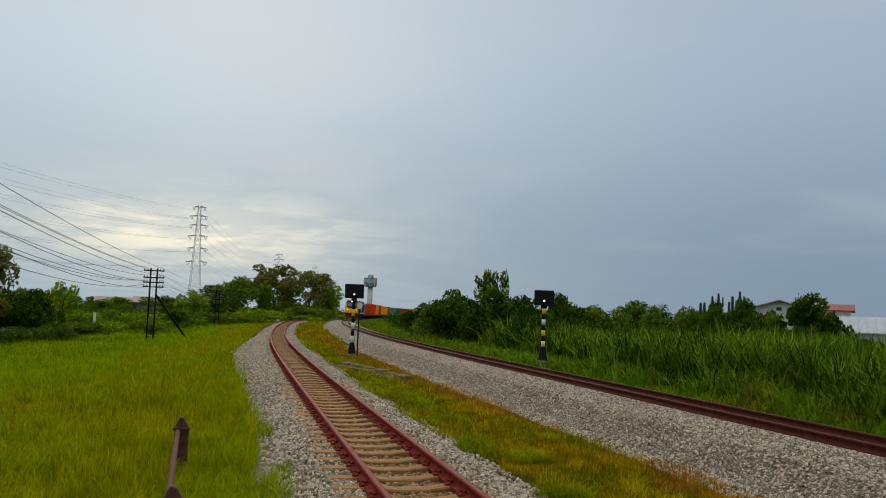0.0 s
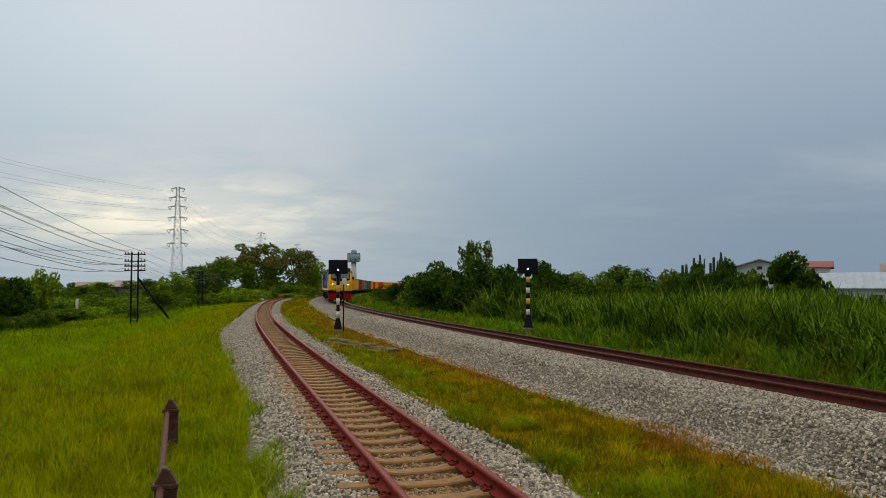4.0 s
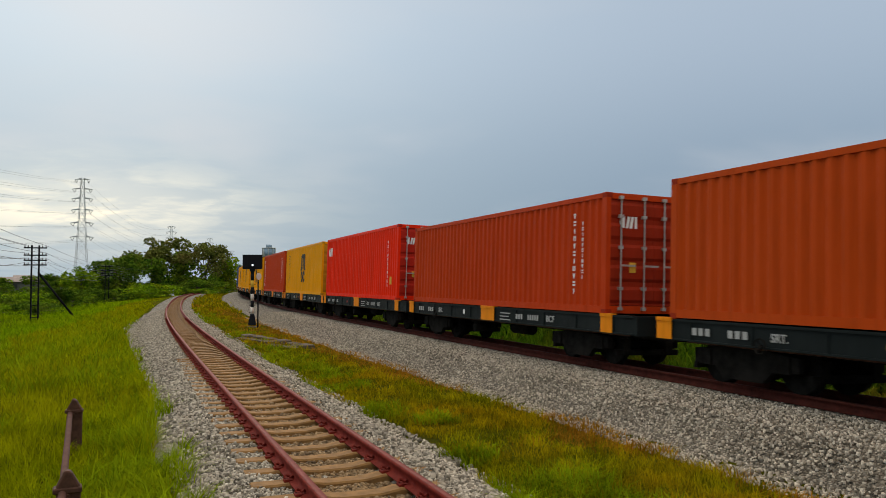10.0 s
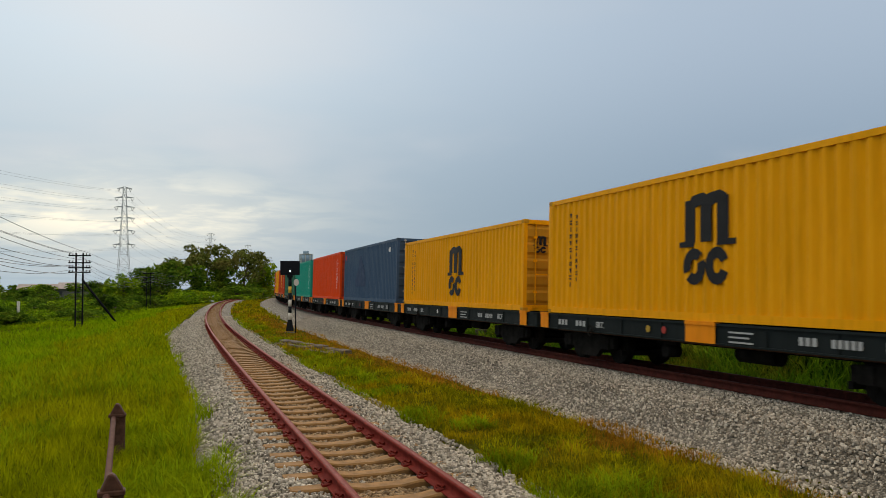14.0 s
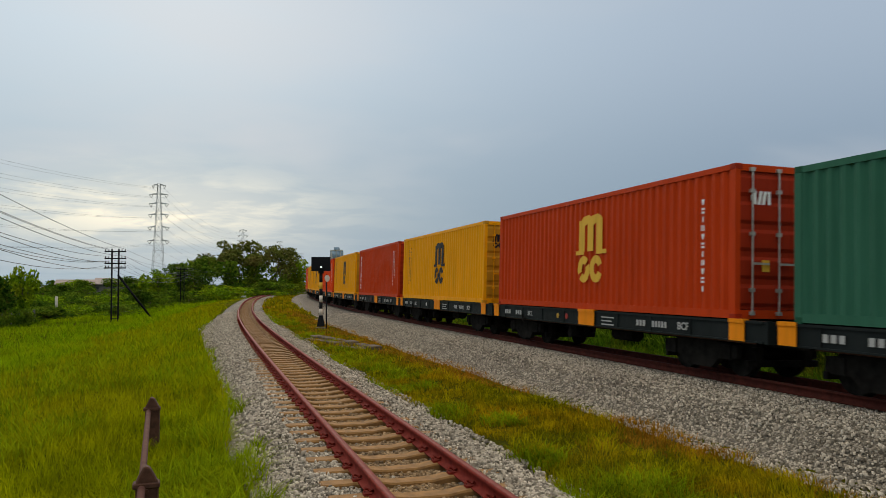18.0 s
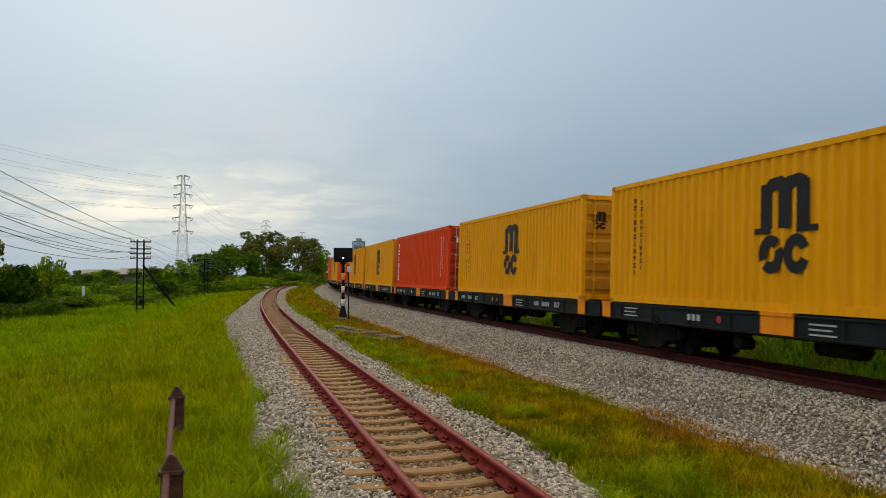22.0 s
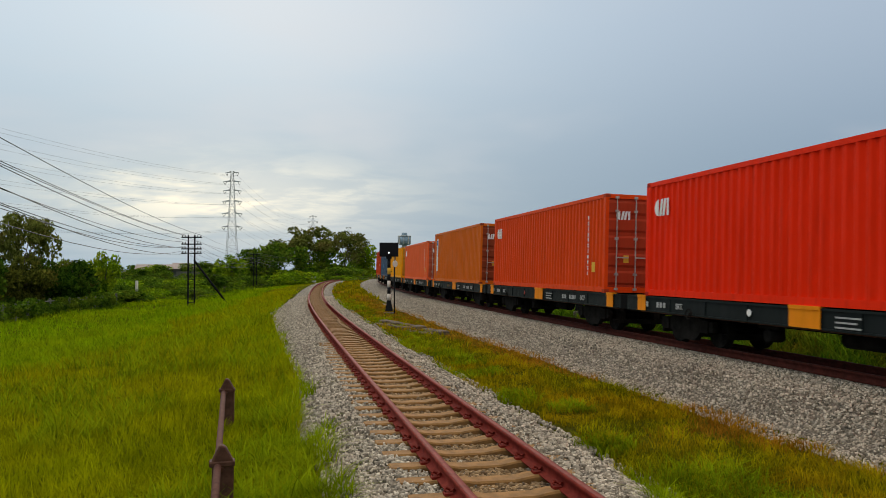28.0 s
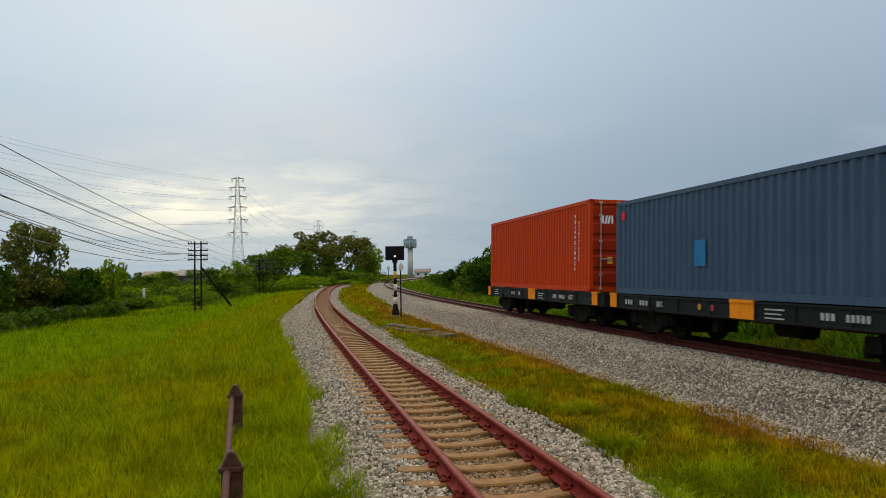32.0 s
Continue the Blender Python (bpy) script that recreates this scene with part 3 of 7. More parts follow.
def logo_mesh(kind):
    if kind not in LOGOS:
        bm = {"arch": arch_logo, "column": lambda: bars_logo(6, 0.30, 0.27, 0.09, True), "row": lambda: bars_logo(7, 0.24, 0.34, 0.06, False),
              "short": block_logo, "digits": lambda: bars_logo(11, 0.10, 0.11, 0.06, True),
              "panel": lambda: box(-0.20, 0.20, -0.006, 0, -0.24, 0.24), "small_arch": arch_logo, "rule": lambda: box(-1.25, 1.25, -0.005, 0, -0.03, 0.03), "steps": steps_logo, "tall_panel": lambda: box(-0.24, 0.24, -0.006, 0, -0.95, 0.98)}[kind]()
        LOGOS[kind] = mesh_of("marking", bm, WHITE_MARK)
    return LOGOS[kind]


def mark(kind, mat, parent, x, z, y=-0.004, s=1.0):
    ob = painted("marking", logo_mesh(kind), mat, parent, Matrix.Translation((x, y, z)) @ Matrix.Diagonal((s, 1, s, 1)))
    if kind in ("digits", "column", "row", "short"):
        tagged(ob, kind="stuff")
    return ob


def make_container(k, mat, dark_mat, h, label, marks, group="containers on the train"):
    g = container_meshes(h)
    c = empty("shipping_container")
    tagged(c, label, "shipping container", group)
    W2, L2 = WID / 2, LEN / 2
    near = painted("side_wall", g["side"], mat, c, Matrix.Translation((0, -W2 + 0.012, 0)))
    painted("side_wall", g["side"], mat, c, Matrix.Translation((0, W2 - 0.012, 0)) @ Matrix.Rotation(math.pi, 4, "Z"))
    painted("frame", g["frame"], mat, c)
    painted("roof", g["roof"], mat, c)
    painted("floor", g["floor"], GRIMY, c)
    painted("end_wall", g["back"], mat, c)
    for sgn in (-1, 1):
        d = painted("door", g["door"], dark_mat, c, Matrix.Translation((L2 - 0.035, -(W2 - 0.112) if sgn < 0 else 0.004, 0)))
        for y in (0.24, 0.83):
            painted("lock_rod", g["rod"], mat if marks in ("arch", "arch_worn") else ROD_MAT, d, Matrix.Translation((0.0, y, 0)), "yellow locking rod" if marks in ("arch", "arch_worn") else "grey locking rod")
        if sgn < 0 and marks in ("arch", "arch_worn"):
            painted("marking", logo_mesh("small_arch"), BLACK_MARK, d, Matrix.Translation((0.042, 0.40, h - 0.72)) @ Matrix.Rotation(math.pi / 2, 4, "Z") @ Matrix.Diagonal((0.26, 1, 0.26, 1)))
        elif sgn < 0:
            painted("marking", logo_mesh("short"), WHITE_MARK, d, Matrix.Translation((0.042, 0.22, h - 0.50)) @ Matrix.Rotation(math.pi / 2, 4, "Z") @ Matrix.Diagonal((0.6, 1, 0.6, 1)))
            painted("marking", logo_mesh("panel"), YELLOW_MARK, d, Matrix.Translation((0.042, 0.55, 1.0)) @ Matrix.Rotation(math.pi / 2, 4, "Z") @ Matrix.Diagonal((0.4, 1, 0.45, 1)))
    for x in (-L2 + 0.086, L2 - 0.086):
        for y in (-W2 + 0.078, W2 - 0.078):
            for z in (0.055, h - 0.055):
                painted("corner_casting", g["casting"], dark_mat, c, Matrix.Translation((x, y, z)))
    # markings on the wall that faces the near track
    if marks == "arch":
        mark("arch", BLACK_MARK, near, 0.35, h - 1.40, s=0.92)
        mark("digits", BLACK_MARK, near, -L2 + 1.2, h * 0.86)
        mark("digits", BLACK_MARK, near, -L2 + 1.5, h * 0.84, s=0.9)
    elif marks == "arch_worn":
        mark("arch", BLACK_MARK, near, 0.0, h - 1.36, s=0.90)
        mark("digits", BLACK_MARK, near, -L2 + 1.2, h * 0.84)
    elif marks == "arch_yellow":
        mark("arch", YELLOW_MARK, near, 0.35, h - 1.40, s=0.92)
        mark("digits", WHITE_MARK, near, L2 - 1.0, h * 0.80)
    elif marks == "column":
        mark("column", WHITE_MARK, near, -L2 + 0.75, h * 0.86)
        mark("digits", WHITE_MARK, near, L2 - 1.3, h * 0.84)
        mark("digits", WHITE_MARK, near, L2 - 0.95, h * 0.84, s=0.8)
    elif marks == "short":
        mark("short", WHITE_MARK, near, -L2 + 0.45, h * 0.84)
        mark("digits", WHITE_MARK, near, L2 - 1.3, h * 0.80)
        mark("panel", YELLOW_MARK, near, L2 - 0.85, h * 0.26, s=0.62)
    elif marks == "row":
        mark("row", WHITE_MARK, near, -0.68, h * 0.86, s=1.2)
        mark("rule", RED_MARK, near, 0.5, h * 0.68)
    elif marks == "panel":
        mark("tall_panel", WHITE_MARK, near, -L2 + 0.9, h * 0.54)
        mark("panel", BLUE_MARK, near, -L2 + 0.9, h * 0.80, y=-0.012, s=0.66)
        mark("digits", BLUE_MARK, near, -L2 + 0.9, h * 0.72, y=-0.012, s=0.98)
    elif marks == "digits":
        mark("digits", WHITE_MARK, near, L2 - 1.3, h * 0.86)
        mark("digits", WHITE_MARK, near, L2 - 0.95, h * 0.78, s=0.7)
    elif marks == "blue":
        mark("short", WHITE_MARK, near, L2 - 1.6, h * 0.88, s=0.5)
        mark("panel", RED_MARK, near, -L2 + 0.45, h * 0.84, s=0.5)
        if h == HC:
            mark("steps", DEEP_BLUE, near, -1.6, h * 0.33)
        else:
            mark("panel", BLUE_MARK, near, -1.5, h * 0.40, s=1.25)
    return c


BOX_PAINT = {
    "rust": paint("rust_orange_paint", (0.48, 0.060, 0.006), 0.3),
    "brown": paint("red_brown_paint", (0.49, 0.046, 0.006), 0.3),
    "bright": paint("bright_red_paint", (0.82, 0.026, 0.003), 0.15),
    "yellow": paint("ochre_yellow_paint", (0.80, 0.338, 0.003), 0.18),
    "worn": paint("worn_yellow_paint", (0.80, 0.320, 0.004), 0.6, (0.22, 0.09, 0.02)),
    "slate": paint("slate_blue_paint", (0.055, 0.092, 0.150), 0.45, (0.05, 0.06, 0.08)),
    "teal": paint("teal_paint", (0.015, 0.28, 0.20), 0.25),
    "green": paint("dark_green_paint", (0.034, 0.125, 0.078), 0.5),
    "orange": paint("orange_red_paint", (0.69, 0.060, 0.006), 0.3),
    "pink": paint("faded_orange_paint", (0.76, 0.125, 0.034), 0.8, (0.20, 0.07, 0.03)),
    "tan": paint("brown_orange_paint", (0.60, 0.125, 0.010), 0.55),
}
# doors and corner castings: each box colour again in a darker tone
DARKER_TONE = {k: paint(k + "_darker_tone", tuple(c * 0.86 for c in rgb), 0.35) for k, rgb in {
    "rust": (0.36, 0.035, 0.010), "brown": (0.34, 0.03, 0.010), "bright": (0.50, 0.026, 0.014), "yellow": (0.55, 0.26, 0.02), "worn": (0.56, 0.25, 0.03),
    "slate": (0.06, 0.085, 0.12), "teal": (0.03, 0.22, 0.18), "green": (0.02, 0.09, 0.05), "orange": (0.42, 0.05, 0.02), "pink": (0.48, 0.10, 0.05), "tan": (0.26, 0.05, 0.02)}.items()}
LOOKS = {"rust": "rust-orange", "brown": "red-brown", "bright": "bright red", "yellow": "ochre yellow", "worn": "worn yellow", "slate": "slate-blue", "teal": "teal", "green": "dark green",
         "orange": "orange-red", "pink": "faded orange rust-streaked", "tan": "brown-orange"}
HC, STD = 2.896, 2.591
LOAD = [("rust", STD, "digits"), ("brown", STD, "digits"), ("bright", HC, "short"), ("yellow", HC, "arch"), ("brown", HC, "column"), ("yellow", HC, "arch"), ("yellow", HC, "arch"),
        ("yellow", STD, "arch"), ("slate", HC, "blue"), ("orange", HC, "digits"), ("teal", HC, "digits"), ("green", STD, "row"), ("brown", HC, "arch_yellow"), ("yellow", HC, "arch"),
        ("brown", HC, "column"), ("yellow", HC, "arch"), ("orange", HC, "digits"), ("yellow", HC, "arch"), ("yellow", HC, "arch"), ("orange", HC, "column"), ("yellow", HC, "arch"),
        ("worn", HC, "arch_worn"), ("orange", HC, "column"), ("yellow", HC, "arch"), ("tan", HC, "column"), ("bright", HC, "short"), ("orange", HC, "short"), ("tan", HC, "panel"),
        ("pink", STD, "short"), ("worn", STD, "arch_worn"), ("slate", STD, "blue"), ("brown", HC, "digits")]
# front edge of each container behind the train's datum
FRONT = (2.93, 17.27, 31.42, 44.90, 58.20, 72.13, 86.28, 100.02, 113.47, 127.05, 140.63, 154.21, 167.92, 181.63, 195.0, 209.0, 222.65, 236.22, 250.1, 264.02,
         277.59, 291.24, 305.33, 318.99, 332.45, 346.55, 361.35, 376.12, 391.22, 406.16, 420.08, 434.27)
DECK = 1.105

# ---------------------------------------------------------------- flat wagons
WAGON = {}
WAGON_ORANGE = paint("orange_patch", (0.80, 0.25, 0.008), 0.15)
EMBLEM_YELLOW = paint("dull_yellow_emblem", (0.42, 0.26, 0.04), 0.4)
EMBLEM_RED = paint("dull_red_emblem", (0.35, 0.05, 0.04), 0.4)
WAGON_BODY = paint("wagon_black_green", (0.014, 0.018, 0.018), 0.45, (0.07, 0.05, 0.04))


def wagon_meshes(front, back):
    key = (front, back)
    if key in WAGON:
        return WAGON[key]
    g = {}
    x0, x1 = -LEN / 2 - back, LEN / 2 + front
    bm = bmesh.new()
    bm_box(bm, x0, x1, 0.0, 0.16, DECK - 0.36, DECK - 0.05)
    bm_box(bm, x0, x1, -0.03, 0.19, DECK - 0.05, DECK - 0.005)
    bm_box(bm, x0, x1, -0.03, 0.19, DECK - 0.39, DECK - 0.36)
    for i in range(9):
        x = x0 + 0.7 + i * (x1 - x0 - 1.4) / 8
        bm_box(bm, x - 0.01, x + 0.01, -0.028, 0.0, DECK - 0.36, DECK - 0.05)
    g["sill"] = mesh_of("side_sill", bm, WAGON_BODY)
    bm = bmesh.new()
    bm_box(bm, x0 + 0.02, x1 - 0.02, -0.20, 0.20, DECK - 0.52, DECK - 0.06)
    for i in range(8):
        x = x0 + 0.3 + i * (x1 - x0 - 0.75) / 7
        bm_box(bm, x, x + 0.12, -1.0, 1.0, DECK - 0.32, DECK - 0.08)
    g["centre"] = mesh_of("centre_beam", bm, GRIMY)
    bm = bmesh.new()
    bm_box(bm, 0, 0.10, -1.19, 1.19, DECK - 0.40, DECK - 0.005)
    g["headstock"] = mesh_of("headstock", bm, WAGON_BODY)
    bm = bmesh.new()
    bm_box(bm, -0.24, 0.24, -0.012, 0.0, -0.35, 0.0)
    bm_box(bm, -0.24, 0.24, -0.03, 0.1, -0.02, 0.05)
    g["patch"] = mesh_of("orange_patch", bm, WAGON_ORANGE)
    bm = bm_tube(bmesh.new(), (0, 0, 0), (0.42, 0, 0), 0.07)
    bm_box(bm, 0.38, 0.66, -0.16, 0.16, -0.16, 0.14)
    g["coupler"] = mesh_of("coupler", bm, GRIMY)
    bm = bmesh.new()
    for y in (-0.86, 0.86):
        bm_prism(bm, [(-1.20, 0.36), (-1.20, 0.60), (-0.64, 0.64), (-0.38, 0.78), (0.38, 0.78), (0.64, 0.64), (1.20, 0.60), (1.20, 0.36), (0.66, 0.32), (0.44, 0.13), (-0.44, 0.13), (-0.66, 0.32)], y - 0.06, y + 0.06)
        for x in (-0.16, 0.0, 0.16):
            bm_tube(bm, (x, y, 0.22), (x, y, 0.52), 0.055, n=6)
        for x in (-0.9, 0.9):
            bm_box(bm, x - 0.15, x + 0.15, y - 0.10, y + 0.10, 0.33, 0.60)
    bm_box(bm, -0.18, 0.18, -0.86, 0.86, 0.42, 0.66)
    for x in (-1.32, -0.44, 0.44, 1.32):
        bm_box(bm, x - 0.05, x + 0.05, -0.80, 0.80, 0.22, 0.34)
        for y in (-0.55, 0.55):
            bm_box(bm, x - 0.07, x + 0.07, y - 0.09, y + 0.09, 0.24, 0.58)
    g["bogie"] = mesh_of("bogie", bm, GRIMY)
    bm = bmesh.new()
    for y in (-0.535, 0.535):
        s = 1 if y > 0 else -1
        bm_tube(bm, (0, y - s * 0.08, 0), (0, y + s * 0.05, 0), 0.425, n=20)
        bm_tube(bm, (0, y - s * 0.10, 0), (0, y - s * 0.07, 0), 0.455, n=20)
        bm_tube(bm, (0, y + s * 0.05, 0), (0, y + s * 0.16, 0), 0.10, n=8)
        bm_box(bm, -0.05, 0.05, *sorted((y + s * 0.052, y + s * 0.06)), 0.15, 0.34)
    bm_tube(bm, (0, -0.6, 0), (0, 0.6, 0), 0.075, n=8)
    g["wheels"] = mesh_of("wheelset", bm, GRIMY)
    bm = bmesh.new()
    bm_tube(bm, (-0.5, -0.45, 0.55), (0.5, -0.45, 0.55), 0.17, n=12)
    g["tank"] = mesh_of("air_reservoir", bm, GRIMY)
    bm = bm_tube(bmesh.new(), (x0 + 0.4, -1.02, 0.70), (x1 - 0.4, -1.02, 0.70), 0.028, n=6)
    for i in range(6):
        x = x0 + 0.9 + i * (x1 - x0 - 1.8) / 5
        bm_box(bm, x - 0.02, x + 0.02, -1.05, -0.99, 0.68, DECK - 0.30)
    g["pipe"] = mesh_of("brake_pipe", bm, RUSTY)
    bm = bmesh.new()
    bm_tube(bm, (0, -0.95, 0.46), (0, -0.62, 0.46), 0.13, n=10)
    bm_box(bm, -0.32, 0.32, -0.92, -0.88, 0.60, 0.66)
    bm_box(bm, -0.06, 0.06, -0.93, -0.87, 0.46, DECK - 0.30)
    g["lever"] = mesh_of("brake_cylinder", bm, GRIMY)
    bm = bmesh.new()
    for i in range(5):
        bm_box(bm, i * 0.16, i * 0.16 + 0.10, -0.004, 0, 0, 0.13)
    g["number"] = mesh_of("lettering", bm, WHITE_MARK)
    bm = bmesh.new()
    for r in range(3):
        bm_box(bm, 0, 0.62 - 0.1 * (r % 2), -0.004, 0, -r * 0.085, 0.030 - r * 0.085)
    g["lines"] = mesh_of("lettering", bm, WHITE_MARK)
    bm = bmesh.new()
    for i in range(3):
        bm_box(bm, i * 0.17, i * 0.17 + 0.11, -0.004, 0, 0, 0.13)
    g["code"] = mesh_of("lettering", bm, WHITE_MARK)
    bm = bm_tube(bmesh.new(), (0, 0, 0), (0, -0.06, 0), 0.03, n=8)
    rim = [Vector((0.12 * math.cos(a), -0.05, 0.12 * math.sin(a))) for a in [math.pi * i / 6 for i in range(13)]]
    for p, q in zip(rim, rim[1:]):
        bm_tube(bm, p, q, 0.014, n=5, caps=False)
    for i in range(0, 12, 4):
        bm_tube(bm, (0, -0.05, 0), rim[i], 0.010, n=4, caps=False)
    g["handwheel"] = mesh_of("handwheel", bm, GRIMY)
    bm = bm_tube(bmesh.new(), (0, 0, 0), (0, -0.004, 0), 0.075, n=14)
    g["emblem"] = mesh_of("emblem", bm, WHITE_MARK)
    WAGON[key] = g
    return g


WHEELS = []
WORDS = {}


def word_mesh(words, size=0.19):
    if words not in WORDS:
        cu = bpy.data.curves.new("lettering", "FONT")
        cu.body, cu.size, cu.extrude, cu.offset = words, size, 0.003, size * 0.02
        tmp = bpy.data.objects.new("lettering", cu)
        me = bpy.data.meshes.new_from_object(tmp)
        bpy.data.objects.remove(tmp)
        me.materials.clear()
        me.materials.append(WHITE_MARK)
        WORDS[words] = me
    return WORDS[words]


def make_wagon(front, back, k=0):
    g = wagon_meshes(front, back)
    w = empty("flat_wagon")
    tagged(w, "black steel container flat wagon with orange corner patches on two bogies", "freight wagon", "wagons of the train")
    x0, x1 = -LEN / 2 - back, LEN / 2 + front
    near = painted("side_sill", g["sill"], WAGON_BODY, w, Matrix.Translation((0, -1.19, 0)))
    painted("side_sill", g["sill"], WAGON_BODY, w, Matrix.Translation((0, 1.19, 0)) @ Matrix.Diagonal((1, -1, 1, 1)))
    painted("centre_beam", g["centre"], GRIMY, w)
    painted("headstock", g["headstock"], WAGON_BODY, w, Matrix.Translation((x1, 0, 0)), "")
    painted("headstock", g["headstock"], WAGON_BODY, w, Matrix.Translation((x0 - 0.10, 0, 0)))
    painted("coupler", g["coupler"], GRIMY, w, Matrix.Translation((x1, 0, 0.80)))
    painted("coupler", g["coupler"], GRIMY, w, Matrix.Translation((x0, 0, 0.80)) @ Matrix.Rotation(math.pi, 4, "Z"))
    for x in (-LEN / 2 - 0.16, 0.2, LEN / 2 + (0.45 if k > 24 or k in (3, 5, 6) else 0.06)):
        painted("orange_patch", g["patch"], WAGON_ORANGE, near, Matrix.Translation((x, -0.032, DECK - 0.03)) @ Matrix.Diagonal((1.8 if x == 0.2 else 0.9, 1, 1, 1)), "orange painted patch")
    low = DECK - 0.27
    on = 0.0 if k < 3 else 0.7
    letters = [painted("lettering", g["code"], GREY_MARK, near, Matrix.Translation((1.95 + on, -0.032, low)) @ Matrix.Diagonal((0.8, 1, 1, 1))),
               painted("lettering", g["number"], GREY_MARK, near, Matrix.Translation((2.6 + on, -0.032, low)) @ Matrix.Diagonal((0.75, 1, 1, 1))),
               painted("lettering", word_mesh("BCF"), GREY_MARK, near, Matrix.Translation((3.55 + on, -0.030, low)) @ Matrix.Rotation(math.pi / 2, 4, "X") @ Matrix.Diagonal((1.2, 1.1, 1, 1)), "white letters BCF")]
    letters += [painted("lettering", g["lines"], GREY_MARK, near, Matrix.Translation((1.0, -0.032, DECK - 0.16)))]
    if k % 7 != 3:
        letters += [painted("lettering", g["code"], GREY_MARK, near, Matrix.Translation((x0 + 0.75, -0.032, low))),
                    painted("lettering", g["code"], GREY_MARK, near, Matrix.Translation((x0 + 1.65, -0.032, low))),
                    painted("lettering", word_mesh("SRT."), GREY_MARK, near, Matrix.Translation((x0 + 2.6, -0.030, low)) @ Matrix.Rotation(math.pi / 2, 4, "X"), "white letters SRT")]
    else:
        letters += [painted("lettering", g["lines"], GREY_MARK, near, Matrix.Translation((x0 + 0.9, -0.032, DECK - 0.13))),
                    painted("lettering", g["code"], GREY_MARK, near, Matrix.Translation((-2.6, -0.032, low)))]
    for ob in letters:
        tagged(ob, ob.get("label", ""), kind="stuff")
    painted("emblem", g["emblem"], (EMBLEM_YELLOW, WHITE_MARK, EMBLEM_RED)[k % 3], near, Matrix.Translation((-1.5, -0.032, DECK - 0.20)), "small round emblem")
    if k % 3 == 0:
        painted("emblem", g["emblem"], EMBLEM_RED, near, Matrix.Translation((-0.95, -0.032, DECK - 0.20)), "small round red emblem")
    painted("handwheel", g["handwheel"], GRIMY, w, Matrix.Translation((-3.8, -1.22, DECK - 0.35)))
    painted("air_reservoir", g["tank"], GRIMY, w, Matrix.Translation((0.9, 0, 0)))
    painted("brake_pipe", g["pipe"], RUSTY, w, None, "thin rusty brake pipe")
    painted("brake_cylinder", g["lever"], GRIMY, w, Matrix.Translation((-1.3, 0, 0)))
    for x in (-4.55, 4.55):
        b = painted("bogie", g["bogie"], GRIMY, w, Matrix.Translation((x, 0, 0)))
        for dx in (-0.9, 0.9):
            ws = painted("wheelset", g["wheels"], GRIMY, b, Matrix.Translation((dx, 0, 0.425)))
            WHEELS.append((ws, dx, 0.425))
    return w


def make_train():
    for k, (tone, h, marks) in enumerate(LOAD):
        words = LOOKS[tone] + " corrugated container" + (" with black mark" if marks in ("arch", "arch_worn") else "") + " on a flat wagon"
        c = make_container(k, BOX_PAINT[tone], DARKER_TONE[tone], h, words, marks)
        gap = FRONT[k] - FRONT[k - 1] - LEN if k else 1.9
        nxt = FRONT[k + 1] - FRONT[k] - LEN if k < len(LOAD) - 1 else 1.6
        w = make_wagon(1.0 if gap > 1.55 else 0.75, 1.0 if nxt > 2.3 else 0.12, k)
        RUNNING.append((c, run_rows(FRONT[k] + LEN / 2, 4.55, DECK)))
        RUNNING.append((w, run_rows(FRONT[k] + LEN / 2, 4.55)))


make_train()


# ---------------------------------------------------------------- the engine
BLUE = paint("engine_blue", (0.001, 0.070, 0.31), 0.12, (0.01, 0.03, 0.06), 0.5, 0.2, 0.35)
YELLOW = paint("engine_yellow", (0.80, 0.43, 0.010), 0.10, (0.25, 0.12, 0.02), 0.5, 0.2, 0.08)
STRIPE = paint("engine_white", (0.74, 0.74, 0.72), 0.1, (0.3, 0.25, 0.2), 0.35, 0.1)
ROOF_GREY = plain("engine_roof_grey", (0.022, 0.026, 0.033), 0.7, 0.0, 0.25, 1.4, 0.05, 0.12)
WORN_WHITE = paint("worn_white_band", (0.52, 0.47, 0.38), 0.75, (0.62, 0.33, 0.03), 0.5, 0.6)
ENGINE_GRIME = plain("engine_running_gear", (0.019, 0.017, 0.015), 0.9, 0.0, 0.7, 5, 0.3, 0.12)
SOOT = plain("soot_dark", (0.026, 0.022, 0.020), 0.85, 0, 0.5, 2.5, 0.1)
DARK_BLUE = paint("dark_blue_louvre", (0.012, 0.035, 0.11), 0.1)
GRILLE = plain("radiator_black", (0.006, 0.006, 0.007), 0.9, 0.0, 0.4, 20, 0.3, 0.05)
BUFFER_RED = paint("buffer_red", (0.33, 0.007, 0.006), 0.3, (0.08, 0.02, 0.02))
CAB_GLASS = glass("cab_glass", (0.10, 0.125, 0.13), 0.10)
PALE_GLASS = glass("engine_room_glass", (0.16, 0.20, 0.18), 0.15)
LAMP_ON = glow("headlight_on", (1.0, 0.80, 0.42), 9.0)
LAMP_LOW = glow("marker_light_on", (1.0, 0.66, 0.22), 4.0)
LAMP_RED = glow("marker_light_red", (1.0, 0.10, 0.04), 1.4)


